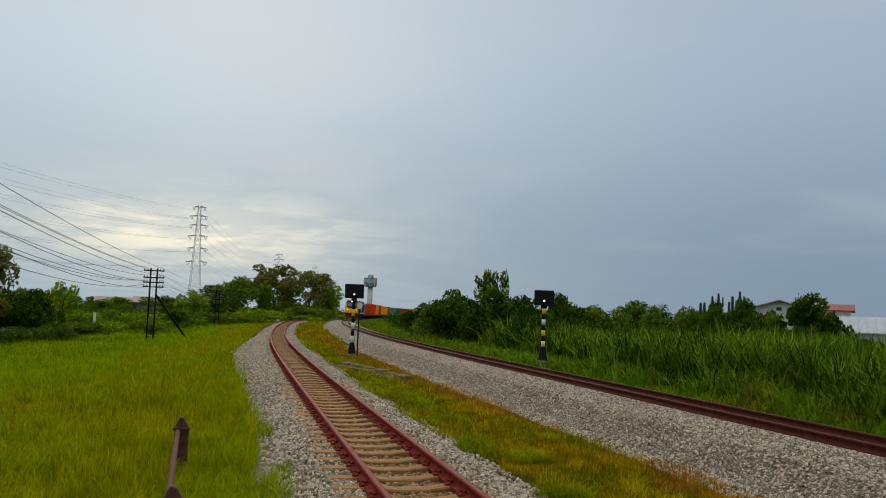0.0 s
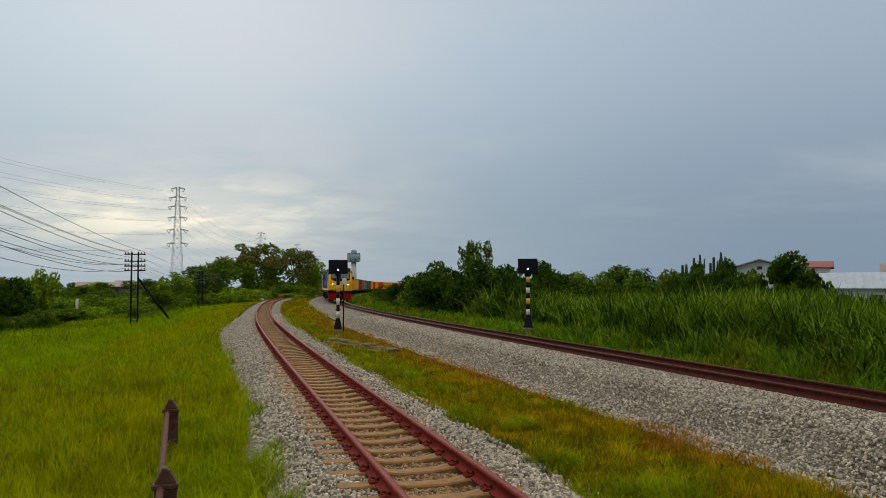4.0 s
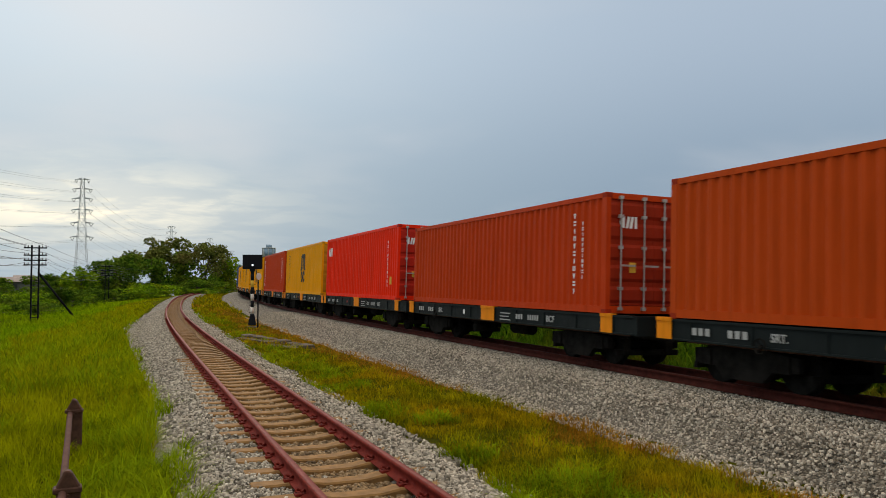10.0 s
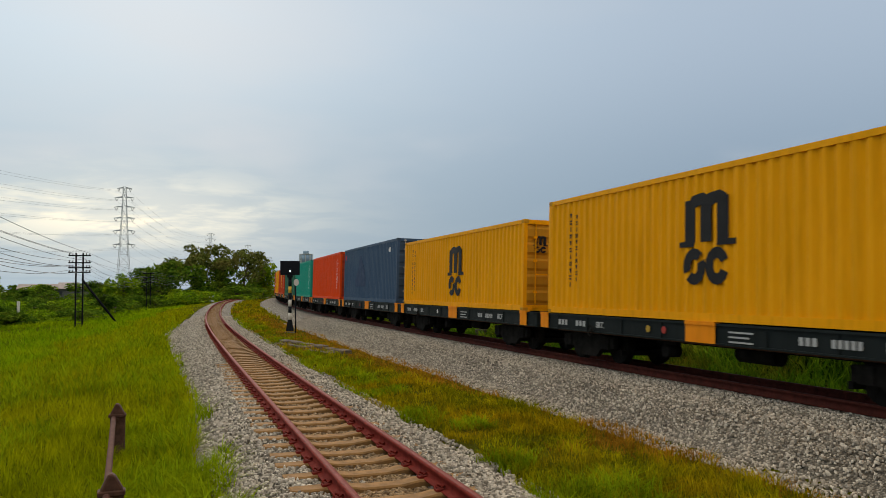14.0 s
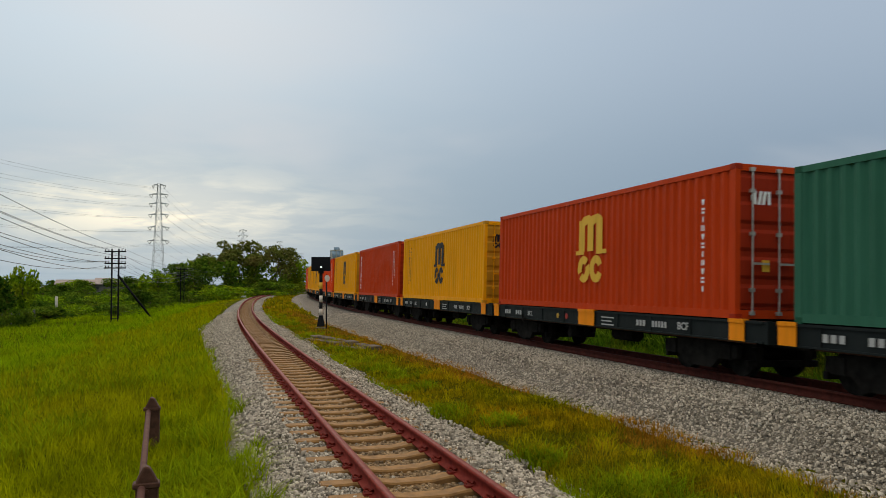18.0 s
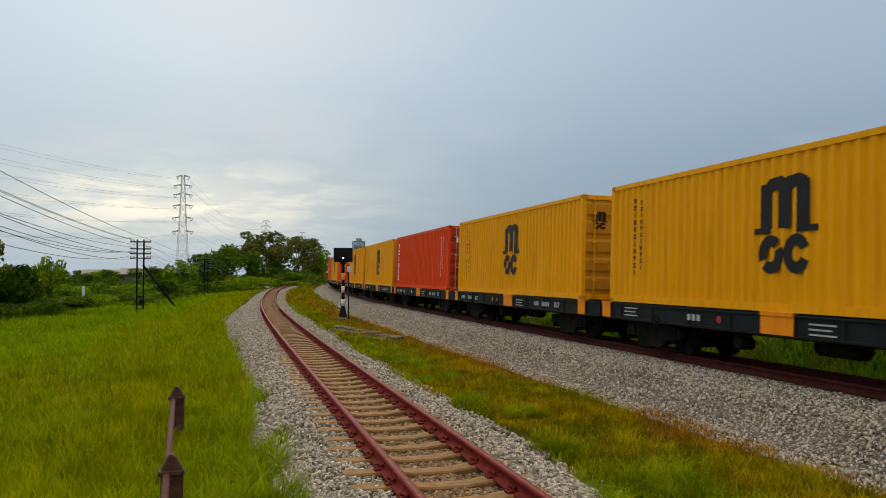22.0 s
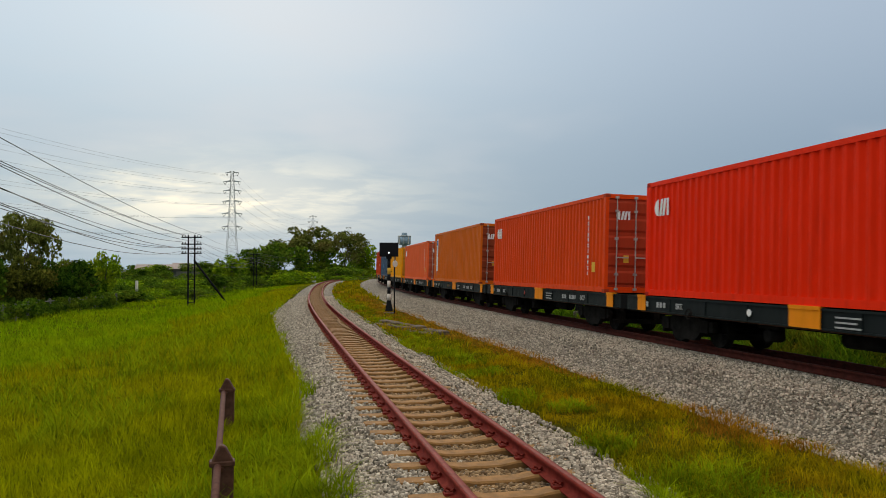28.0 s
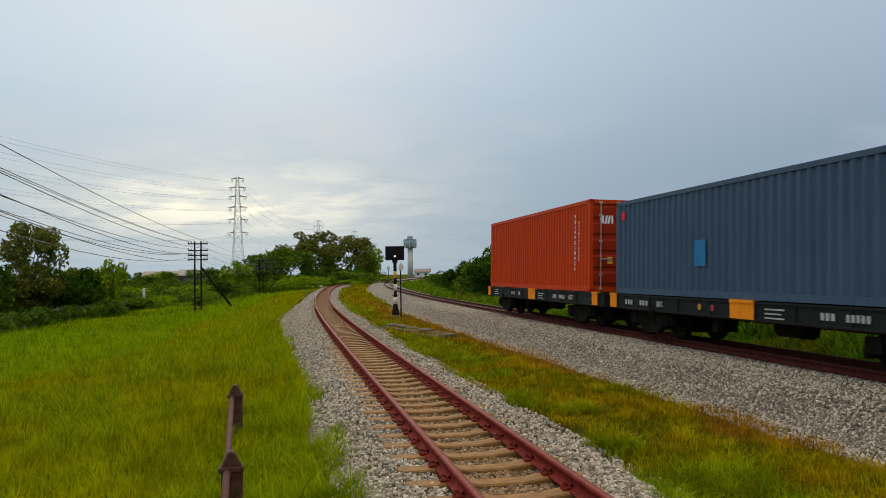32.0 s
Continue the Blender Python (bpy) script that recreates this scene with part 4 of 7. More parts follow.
def text_part(name, words, size, mat, parent, m, label=""):
    cu = bpy.data.curves.new(name, "FONT")
    cu.body, cu.size, cu.extrude, cu.align_x = words, size, 0.004, "CENTER"
    cu.offset = size * 0.055
    tmp = bpy.data.objects.new(name, cu)
    me = bpy.data.meshes.new_from_object(tmp)
    bpy.data.objects.remove(tmp)
    me.materials.clear()
    me.materials.append(mat)
    ob = new(name, me)
    ob.parent, ob.matrix_basis = parent, m
    if label:
        ob["label"] = label
    return ob


def side_panel(pts, y, t):
    """A flat panel on the side wall, outline in (x, z)."""
    return prism(pts, *sorted((y, y + t)))


def make_engine():
    e = empty("locomotive")
    tagged(e, "blue and yellow diesel locomotive with lit headlights", "locomotive")
    W = 1.40
    EAVE, TOP, SILL = 3.60, 4.02, 1.38
    body = part("body", prism([(-9.56, SILL), (9.56, SILL), (9.56, EAVE), (-9.56, EAVE)], -W, W), BLUE, e, "blue body side")
    for y, s in ((-W, -1), (W, 1)):
        part("stripe", side_panel([(-9.56, SILL + 0.02), (9.56, SILL + 0.02), (9.56, SILL + 0.115), (-9.56, SILL + 0.115)], y, s * 0.010), STRIPE, body, "white stripe")
        part("stripe", side_panel([(-9.56, SILL + 0.12), (9.56, SILL + 0.12), (9.56, SILL + 0.20), (-9.56, SILL + 0.20)], y, s * 0.010), YELLOW, body, "yellow stripe")
        for d in (1, -1):
            part("cab_panel", side_panel([(d * 7.15, SILL + 0.20), (d * 8.22, 2.42), (d * 9.555, 2.42), (d * 9.555, SILL + 0.20)][::d], y, s * 0.008), YELLOW, body, "yellow cab side")
            part("handrail", tube((d * 8.20, y + s * 0.07, 1.45), (d * 8.20, y + s * 0.07, 3.35), 0.022, n=6), ROD_MAT, body, "pale handrail")
            part("handrail", tube((d * 8.92, y + s * 0.07, 1.45), (d * 8.92, y + s * 0.07, 3.05), 0.022, n=6), ROD_MAT, body, "pale handrail")
            door = part("cab_door", side_panel([(d * 8.30, SILL + 0.25), (d * 8.86, SILL + 0.25), (d * 8.86, 3.40), (d * 8.30, 3.40)][::d], y, s * 0.018), BLUE, e, "blue cab door")
            part("door_lower", side_panel([(d * 8.31, SILL + 0.26), (d * 8.85, SILL + 0.26), (d * 8.85, 2.42), (d * 8.31, 2.42)][::d], y + s * 0.018, s * 0.005), YELLOW, door, "yellow lower door")
            part("door_window", side_panel([(d * 8.46, 2.55), (d * 8.74, 2.55), (d * 8.74, 3.28), (d * 8.46, 3.28)][::d], y + s * 0.018, s * 0.008), CAB_GLASS, door)
            part("door_handle", box(*sorted((d * 8.38, d * 8.52)), *sorted((y + s * 0.02, y + s * 0.06)), 2.25, 2.29), ROD_MAT, door)
        for x0, x1, z0, z1 in ((-6.75, -6.02, 2.74, 3.20), (-1.66, -0.94, 2.74, 3.24), (0.82, 1.58, 2.68, 3.28)):
            win = part("window", prism([(x0, z0 + 0.05), (x0 + 0.05, z0), (x1 - 0.05, z0), (x1, z0 + 0.05), (x1, z1 - 0.05), (x1 - 0.05, z1), (x0 + 0.05, z1), (x0, z1 - 0.05)], *sorted((y, y + s * 0.014))), BLACK_STEEL, e, "dark window rubber")
            part("pane", side_panel([(x0 + 0.05, z0 + 0.05), (x1 - 0.05, z0 + 0.05), (x1 - 0.05, z1 - 0.05), (x0 + 0.05, z1 - 0.05)], y + s * 0.014, s * 0.004), PALE_GLASS, win, "pale green glass")
        for x0, x1 in ((-5.85, -4.18), (-4.02, -2.38)):
            rad = part("radiator", side_panel([(x0, 1.74), (x1, 1.74), (x1, 3.32), (x0, 3.32)], y, s * 0.03), ROOF_GREY, e, "radiator intake with dark mesh")
            xm = (x0 + x1) / 2
            for a, b in ((x0 + 0.05, xm - 0.025), (xm + 0.025, x1 - 0.05)):
                for c, d2 in ((1.80, 2.50), (2.55, 3.26)):
                    part("mesh_screen", side_panel([(a, c), (b, c), (b, d2), (a, d2)], y + s * 0.03, s * 0.006), GRILLE, rad)
        louv = part("louvre_door", side_panel([(2.18, 1.60), (3.28, 1.60), (3.28, 3.44), (2.18, 3.44)], y, s * 0.02), BLUE, e, "tall louvred door")
        for c, d2 in ((1.64, 2.50), (2.58, 3.40)):
            part("louvre", side_panel([(2.26, c), (3.20, c), (3.20, d2), (2.26, d2)], y + s * 0.02, s * 0.006), DARK_BLUE, louv, "dark blue louvre")
        g = part("grille", side_panel([(3.36, 1.60), (4.86, 1.60), (4.86, 2.14), (3.36, 2.14)], y, s * 0.02), BLUE, e)
        part("mesh_screen", side_panel([(3.64, 1.65), (4.82, 1.65), (4.82, 2.09), (3.64, 2.09)], y + s * 0.02, s * 0.006), GRILLE, g)
        part("grille", side_panel([(1.36, 1.60), (2.02, 1.60), (2.02, 2.02), (1.36, 2.02)], y, s * 0.018), DARK_BLUE, e)
        part("grille", side_panel([(-6.55, 1.60), (-6.02, 1.60), (-6.02, 2.10), (-6.55, 2.10)], y, s * 0.018), DARK_BLUE, e)
        for i, x in enumerate((5.15, 5.75, 6.40, 7.05)):
            part("grab_hook", tube((x, y, 2.85 - 0.03 * i), (x, y + s * 0.05, 2.85 - 0.03 * i), 0.045, n=8), BLACK_STEEL, e)
            part("door_seam", side_panel([(x + 0.30, 1.62), (x + 0.312, 1.62), (x + 0.312, 3.2), (x + 0.30, 3.2)], y, s * 0.004), DARK_BLUE, e)
        text_part("number", "5114", 0.58, WHITE_MARK, e, Matrix.Translation((-0.16, y + s * 0.006, 1.98)) @ Matrix.Rotation(math.pi / 2, 4, "X") @ Matrix.Diagonal((1.3, 1, 1, 1)) if s < 0 else
                  Matrix.Translation((-0.16, y + s * 0.006, 1.98)) @ Matrix.Rotation(math.pi, 4, "Z") @ Matrix.Rotation(math.pi / 2, 4, "X") @ Matrix.Diagonal((1.3, 1, 1, 1)), "white running number")
        part("red_disc", tube((-0.1, y, 3.0), (-0.1, y + s * 0.02, 3.0), 0.13, n=14), BUFFER_RED, e, "small red disc")
    # cab ends: a nose with rounded corners that draws in towards the roof
    for d in (1, -1):
        bm = bmesh.new()
        rings = []
        for z, xf, yw in ((SILL - 0.02, 9.92, 1.34), (1.95, 9.96, 1.365), (2.42, 9.95, 1.36), (3.05, 9.775, 1.33), (EAVE, 9.62, 1.30)):
            outline = [(9.56, -1.398), (xf - 0.15, -yw), (xf - 0.04, -yw + 0.05), (xf, -yw + 0.16), (xf, yw - 0.16), (xf - 0.04, yw - 0.05), (xf - 0.15, yw), (9.56, 1.398)]
            rings.append([bm.verts.new((d * x, y, z)) for x, y in outline])
        for u, v in zip(rings, rings[1:]):
            for i in range(8):
                bm.faces.new((u[i], u[(i + 1) % 8], v[(i + 1) % 8], v[i]))
        bm.faces.new(rings[0])
        bm.faces.new(rings[-1])
        bmesh.ops.recalc_face_normals(bm, faces=bm.faces[:])
        cab = part("cab", bm, YELLOW, e, "yellow cab nose with rounded corners")
        for y, s in ((-W, -1), (W, 1)):
            win = part("cab_window", prism([(9.0, 2.56), (9.06, 2.50), (9.46, 2.50), (9.52, 2.56), (9.50, 3.32), (9.44, 3.38), (9.06, 3.38), (9.0, 3.32)] if d > 0 else [(-x, z) for x, z in ((9.0, 2.56), (9.06, 2.50), (9.46, 2.50), (9.52, 2.56), (9.50, 3.32), (9.44, 3.38), (9.06, 3.38), (9.0, 3.32))][::-1], *sorted((y, y + s * 0.016))), BLACK_STEEL, e, "black rubber window surround")
            part("pane", side_panel([(d * 9.08, 2.58), (d * 9.44, 2.58), (d * 9.42, 3.30), (d * 9.08, 3.30)][::d], y + s * 0.016, s * 0.005), CAB_GLASS, win, "cab side glass")
            part("band", side_panel([(d * 9.02, 2.06), (d * 9.555, 2.03), (d * 9.555, 2.23), (d * 9.25, 2.24)][::d], y + s * 0.010, s * 0.004), WORN_WHITE, body, "worn white band")
        n = Vector((1.18, 0, 0.33)).normalized()

        def on_face(y, u, lift=0.0):
            """u runs up the sloping face from its foot."""
            base = Vector((9.95, y, 2.42))
            up = Vector((-0.33, 0, 1.18)).normalized()
            p = base + up * u + n * lift
            return (d * p.x, p.y, p.z)

        def face_panel(pts, lift, t):
            bm = bmesh.new()
            a = [bm.verts.new(on_face(y, u, lift)) for y, u in pts]
            b = [bm.verts.new(on_face(y, u, lift + t)) for y, u in pts]
            k = len(pts)
            for i in range(k):
                bm.faces.new((a[i], a[(i + 1) % k], b[(i + 1) % k], b[i]))
            bm.faces.new(a[::-1])
            bm.faces.new(b)
            bmesh.ops.recalc_face_normals(bm, faces=bm.faces[:])
            return bm
        ws = part("windscreen", face_panel([(-1.13, 0.26), (-0.64, 0.01), (0.64, 0.01), (1.13, 0.26), (1.07, 1.20), (-1.07, 1.20)], 0.004, 0.02), BLACK_STEEL, e, "black windscreen surround")
        for a, b in ((-1.05, -0.035), (0.035, 1.05)):
            part("pane", face_panel([(a, 0.33), (b, 0.33), (b * 0.97 if b > 0.5 else b, 1.17), (a * 0.97 if a < -0.5 else a, 1.17)], 0.024, 0.008), CAB_GLASS, ws, "windscreen glass")
            part("wiper", face_panel([(a + 0.10, 0.30), (a + 0.11, 0.33), (a + 0.72, 0.40), (a + 0.72, 0.375)], 0.034, 0.012), BLACK_STEEL, ws)
        brow = part("brow", prism([(d * 9.63, EAVE + 0.004), (d * 9.50, TOP), (d * 8.6, TOP), (d * 8.6, EAVE + 0.004)][::-d], -1.10, 1.10), SOOT, e, "black headlight panel")
        for s in (-1, 1):
            part("cab_roof", prism([(s * 1.38, EAVE + 0.003), (s * 1.102, EAVE + 0.003), (s * 1.102, TOP - 0.02)][::-s], *sorted((d * 9.22, d * 9.56)), "x"), YELLOW if d > 0 else ROOF_GREY, e, "sloping roof corner of the cab")
        part("gutter", prism([(9.0, -W - 0.025), (9.58, -W - 0.025), (9.68, -1.28), (9.68, 1.28), (9.58, W + 0.025), (9.0, W + 0.025)] if d > 0 else [(-9.0, W + 0.025), (-9.58, W + 0.025), (-9.68, 1.28), (-9.68, -1.28), (-9.58, -W - 0.025), (-9.0, -W - 0.025)], EAVE - 0.03, EAVE + 0.003, "z"), BLACK_STEEL, e, "thin dark rain gutter")
        nn = Vector((d * 0.42, 0, 0.13)).normalized()
        for y, r, mat, nm in ((0.0, 0.17, BLACK_STEEL, "lamp_bezel"), (-0.115, 0.125, LAMP_ON, "headlight"), (0.115, 0.125, LAMP_ON, "headlight"), (-0.74, 0.10, BLACK_STEEL, "blank_lamp"), (0.74, 0.10, BLACK_STEEL, "blank_lamp")):
            c = Vector((d * 9.565, y, 3.80))
            if nm == "lamp_bezel":
                bez = tube((0, 0, 0), (0.03, 0, 0), r, n=16)
                bmesh.ops.transform(bez, matrix=Matrix.Translation(c) @ Matrix.Rotation(0 if d > 0 else math.pi, 4, "Z") @ Matrix.Rotation(-0.3, 4, "Y") @ Matrix.Diagonal((1, 1.6, 1, 1)), verts=bez.verts[:])
                part(nm, bez, mat, brow, "oval lamp bezel")
            else:
                lit = nm == "headlight"
                part(nm, tube(c, c + nn * (0.05 if lit else 0.03), r, n=14), mat if d > 0 or not lit else CAB_GLASS, brow, "lit headlight" if lit and d > 0 else "")
        for y in (-1.0, 1.0):
            sgn = 1 if y > 0 else -1
            unit = part("light_cluster", box(*sorted((d * 9.92, d * 9.97)), y - 0.20, y + 0.20, 1.98, 2.18, 0.02), BLACK_STEEL, e)
            part("marker_light", tube((d * 9.96, y - sgn * 0.085, 2.08), (d * 9.995, y - sgn * 0.085, 2.08), 0.078, n=12), LAMP_LOW if d > 0 else CAB_GLASS, unit, "lit marker light")
            part("marker_light", tube((d * 9.96, y + sgn * 0.095, 2.08), (d * 9.99, y + sgn * 0.095, 2.08), 0.07, n=12), LAMP_RED, unit, "red marker light")
        part("band", box(*sorted((d * 9.93, d * 9.968)), -0.78, 0.78, 1.98, 2.20), WORN_WHITE, e, "worn white band")
        for y in (-1.25, 0.25):
            part("face_panel", box(*sorted((d * 9.92, d * 9.962)), y + 0.1, y + 0.9, 1.50, 1.86), YELLOW, e)
        for y in (-1.05, 0.80):
            for i in range(4):
                part("number", box(*sorted((d * 9.942, d * 9.952)), y + i * 0.09, y + i * 0.09 + 0.06, 1.44, 1.54), BLACK_MARK, e)
        beam = part("headstock", box(*sorted((d * 9.57, d * 9.99)), -1.36, 1.36, 1.08, SILL - 0.03, 0.03), BLACK_STEEL, e, "black end beam")
        for y in (-0.88, 0.88):
            part("buffer_shroud", prism([(y - 0.45, 1.06), (y + 0.42, 1.06), (y + 0.45, 0.62), (y + 0.34, 0.25), (y - 0.34, 0.25), (y - 0.45, 0.62)], *sorted((d * 9.62, d * 9.87)), "x", 0.03), BUFFER_RED if d > 0 else GRIMY, e, "red snow guard plate" if d > 0 else "grimy snow guard plate")
            part("buffer", tube((d * 9.87, y, 0.66), (d * 9.97, y, 0.66), 0.20, n=14), BUFFER_RED if d > 0 else GRIMY, beam, "red round buffer" if d > 0 else "grimy round buffer")
        part("coupler", box(*sorted((d * 9.57, d * 10.22)), -0.16, 0.16, 0.58, 0.90, 0.03), BUFFER_RED if d > 0 else GRIMY, e, "heavy knuckle coupler")
        plough = part("cowcatcher", prism([(-1.05, 0.10), (1.05, 0.10), (0.9, 0.42), (-0.9, 0.42)], *sorted((d * 9.77, d * 9.85)), "x"), BLACK_STEEL, e)
        for y, k in ((-0.62, 1), (-0.24, 1), (0.14, -1), (0.52, -1)):
            part("chevron", prism([(y, 0.12), (y + 0.16, 0.12), (y + 0.16 - k * 0.22, 0.40), (y - k * 0.22, 0.40)], *sorted((d * 9.85, d * 9.858)), "x"), YELLOW_MARK, plough, "pale yellow chevron")
        for k2 in range(3):
            for y in (-1.30, 1.30):
                part("step", box(*sorted((d * 8.35, d * 8.85)), y - 0.12, y + 0.12, 0.35 + 0.30 * k2, 0.39 + 0.30 * k2), ROD_MAT, e, "pale step edge")
    part("solebar", prism([(-9.6, 1.12), (9.6, 1.12), (9.6, SILL), (-9.6, SILL)], -1.38, 1.38), BLACK_STEEL, e, "black sole bar")
    # roof hoods, sloping sides

    def hood(x0, x1, z1, mat, label, x0t=0.25, x1t=0.25):
        bm = bmesh.new()
        lo = [(x0, -W), (x1, -W), (x1, W), (x0, W)]
        hi = [(x0 + x0t, -1.02), (x1 - x1t, -1.02), (x1 - x1t, 1.02), (x0 + x0t, 1.02)]
        a = [bm.verts.new((x, y, EAVE)) for x, y in lo]
        b = [bm.verts.new((x, y, z1)) for x, y in hi]
        for i in range(4):
            bm.faces.new((a[i], a[(i + 1) % 4], b[(i + 1) % 4], b[i]))
        bm.faces.new(b)
        bm.faces.new(a[::-1])
        return part("roof_hood", bm, mat, e, label)
    h1 = hood(5.0, 9.21, TOP, ROOF_GREY, "grey roof hood", 0.35, 0.02)
    hood(3.45, 5.3, EAVE + 0.24, SOOT, "sooty exhaust well", 0.1, 0.1)
    h2 = hood(-1.05, 3.6, TOP + 0.10 - 0.02, ROOF_GREY, "grey roof hood", 0.1, 0.5)
    hood(-1.7, -1.06, TOP + 0.10 - 0.08, SOOT, "black intake", 0.02, 0.02)
    hood(-5.75, -1.71, TOP + 0.10 - 0.02, SOOT, "sooty radiator hood", 0.1, 0.05)
    h3 = hood(-6.9, -5.76, TOP + 0.10 - 0.05, ROOF_GREY, "louvred roof section", 0.05, 0.05)
    hood(-9.21, -6.92, TOP - 0.08, ROOF_GREY, "grey rear cab roof", 0.6, 0.05)
    for i in range(7):
        for s in (-1, 1):
            x = -6.8 + i * 0.14
            part("roof_louvre", prism([(x, EAVE + 0.08), (x + 0.07, EAVE + 0.08), (x + 0.07, TOP - 0.14), (x, TOP - 0.14)], *sorted((s * 1.20, s * 1.24))), SOOT, h3)
    for s in (-1, 1):
        for x0, x1 in ((7.5, 8.1), (2.5, 3.1)):
            part("roof_vent", prism([(x0, EAVE + 0.14), (x1, EAVE + 0.14), (x1, TOP - 0.12), (x0, TOP - 0.12)], *sorted((s * 1.14, s * 1.30))), GRILLE, h1 if x0 > 5 else h2)
        part("gutter", box(-8.95, 8.95, *sorted((s * W, s * (W + 0.035))), EAVE - 0.035, EAVE + 0.01), ROOF_GREY, e)
    part("horn", tube((-3.2, -0.4, TOP), (-2.7, -0.4, TOP + 0.06), 0.05, 0.08), BLACK_STEEL, e)
    # tanks between the bogies
    tank = part("fuel_tank", prism([(-1.05, 0.30), (-1.25, 0.45), (-1.25, 1.02), (1.25, 1.02), (1.25, 0.45), (1.05, 0.30)], -0.9, 1.9, "x", 0.02), GRIMY, e, "grimy fuel tank")
    for x in (-0.8, 0.1, 1.0):
        part("equipment_box", box(x, x + 0.75, -1.34, -1.26, 0.42, 0.98, 0.02), plain("olive_box", (0.022, 0.026, 0.022), 0.8) if x == -0.8 else GRIMY, tank)
    for x in (-1.72, -1.18):
        part("air_tank", tube((x, -1.30, 0.72), (x, 1.30, 0.72), 0.25, n=16), plain("dull_grey_tank", (0.055, 0.052, 0.048), 0.7), e, "round grey air tank end")
    # bogies
    for c in (-4.8, 4.8):
        bg = part("bogie", bmesh.new(), ENGINE_GRIME, e, "grimy bogie frame")
        bm = bmesh.new()
        for y in (-1.0, 1.0):
            bm_prism(bm, [(c - 2.35, 0.70), (c - 2.2, 0.92), (c + 2.2, 0.92), (c + 2.35, 0.70), (c + 1.9, 0.58), (c - 1.9, 0.58)], y - 0.08, y + 0.08)
            for dx in (-1.65, 0.0, 1.65):
                bm_box(bm, c + dx - 0.20, c + dx + 0.20, y - 0.13, y + 0.13, 0.32, 0.68)
                for ex in (-0.36, 0.36):
                    bm_tube(bm, (c + dx + ex, y, 0.44), (c + dx + ex, y, 0.72), 0.085, n=8)
            bm_tube(bm, (c - 0.9, y * 1.12, 0.80), (c + 0.9, y * 1.12, 0.60), 0.06, n=6)
            for dx in (-1.0, 1.0):
                bm_tube(bm, (c + dx, y * 1.1, 0.52), (c + dx, y * 1.1, 0.98), 0.10, n=8)
                bm_box(bm, c + dx - 0.3, c + dx + 0.3, y * 1.05 - 0.08, y * 1.05 + 0.08, 0.30, 0.42)
        bm.to_mesh(bg.data)
        bm.free()
        for dx in (-1.65, 0.0, 1.65):
            bm = bmesh.new()
            for y in (-0.535, 0.535):
                s = 1 if y > 0 else -1
                bm_tube(bm, (0, y - s * 0.08, 0), (0, y + s * 0.05, 0), 0.475, n=24)
                bm_tube(bm, (0, y - s * 0.10, 0), (0, y - s * 0.07, 0), 0.505, n=24)
                bm_box(bm, -0.06, 0.06, *sorted((y + s * 0.052, y + s * 0.062)), 0.15, 0.40)
            bm_tube(bm, (0, -1.0, 0), (0, 1.0, 0), 0.085, n=10)
            ws = part("wheelset", bm, GRIMY, bg)
            ws.matrix_basis = Matrix.Translation((c + dx, 0, 0.475))
            WHEELS.append((ws, c + dx, 0.475))
    part("mirror", box(8.9, 9.0, 1.44, 1.62, 2.7, 3.05, 0.02), BLACK_STEEL, e)
    RUNNING.append((e, run_rows(-8.75, 4.8)))


make_engine()


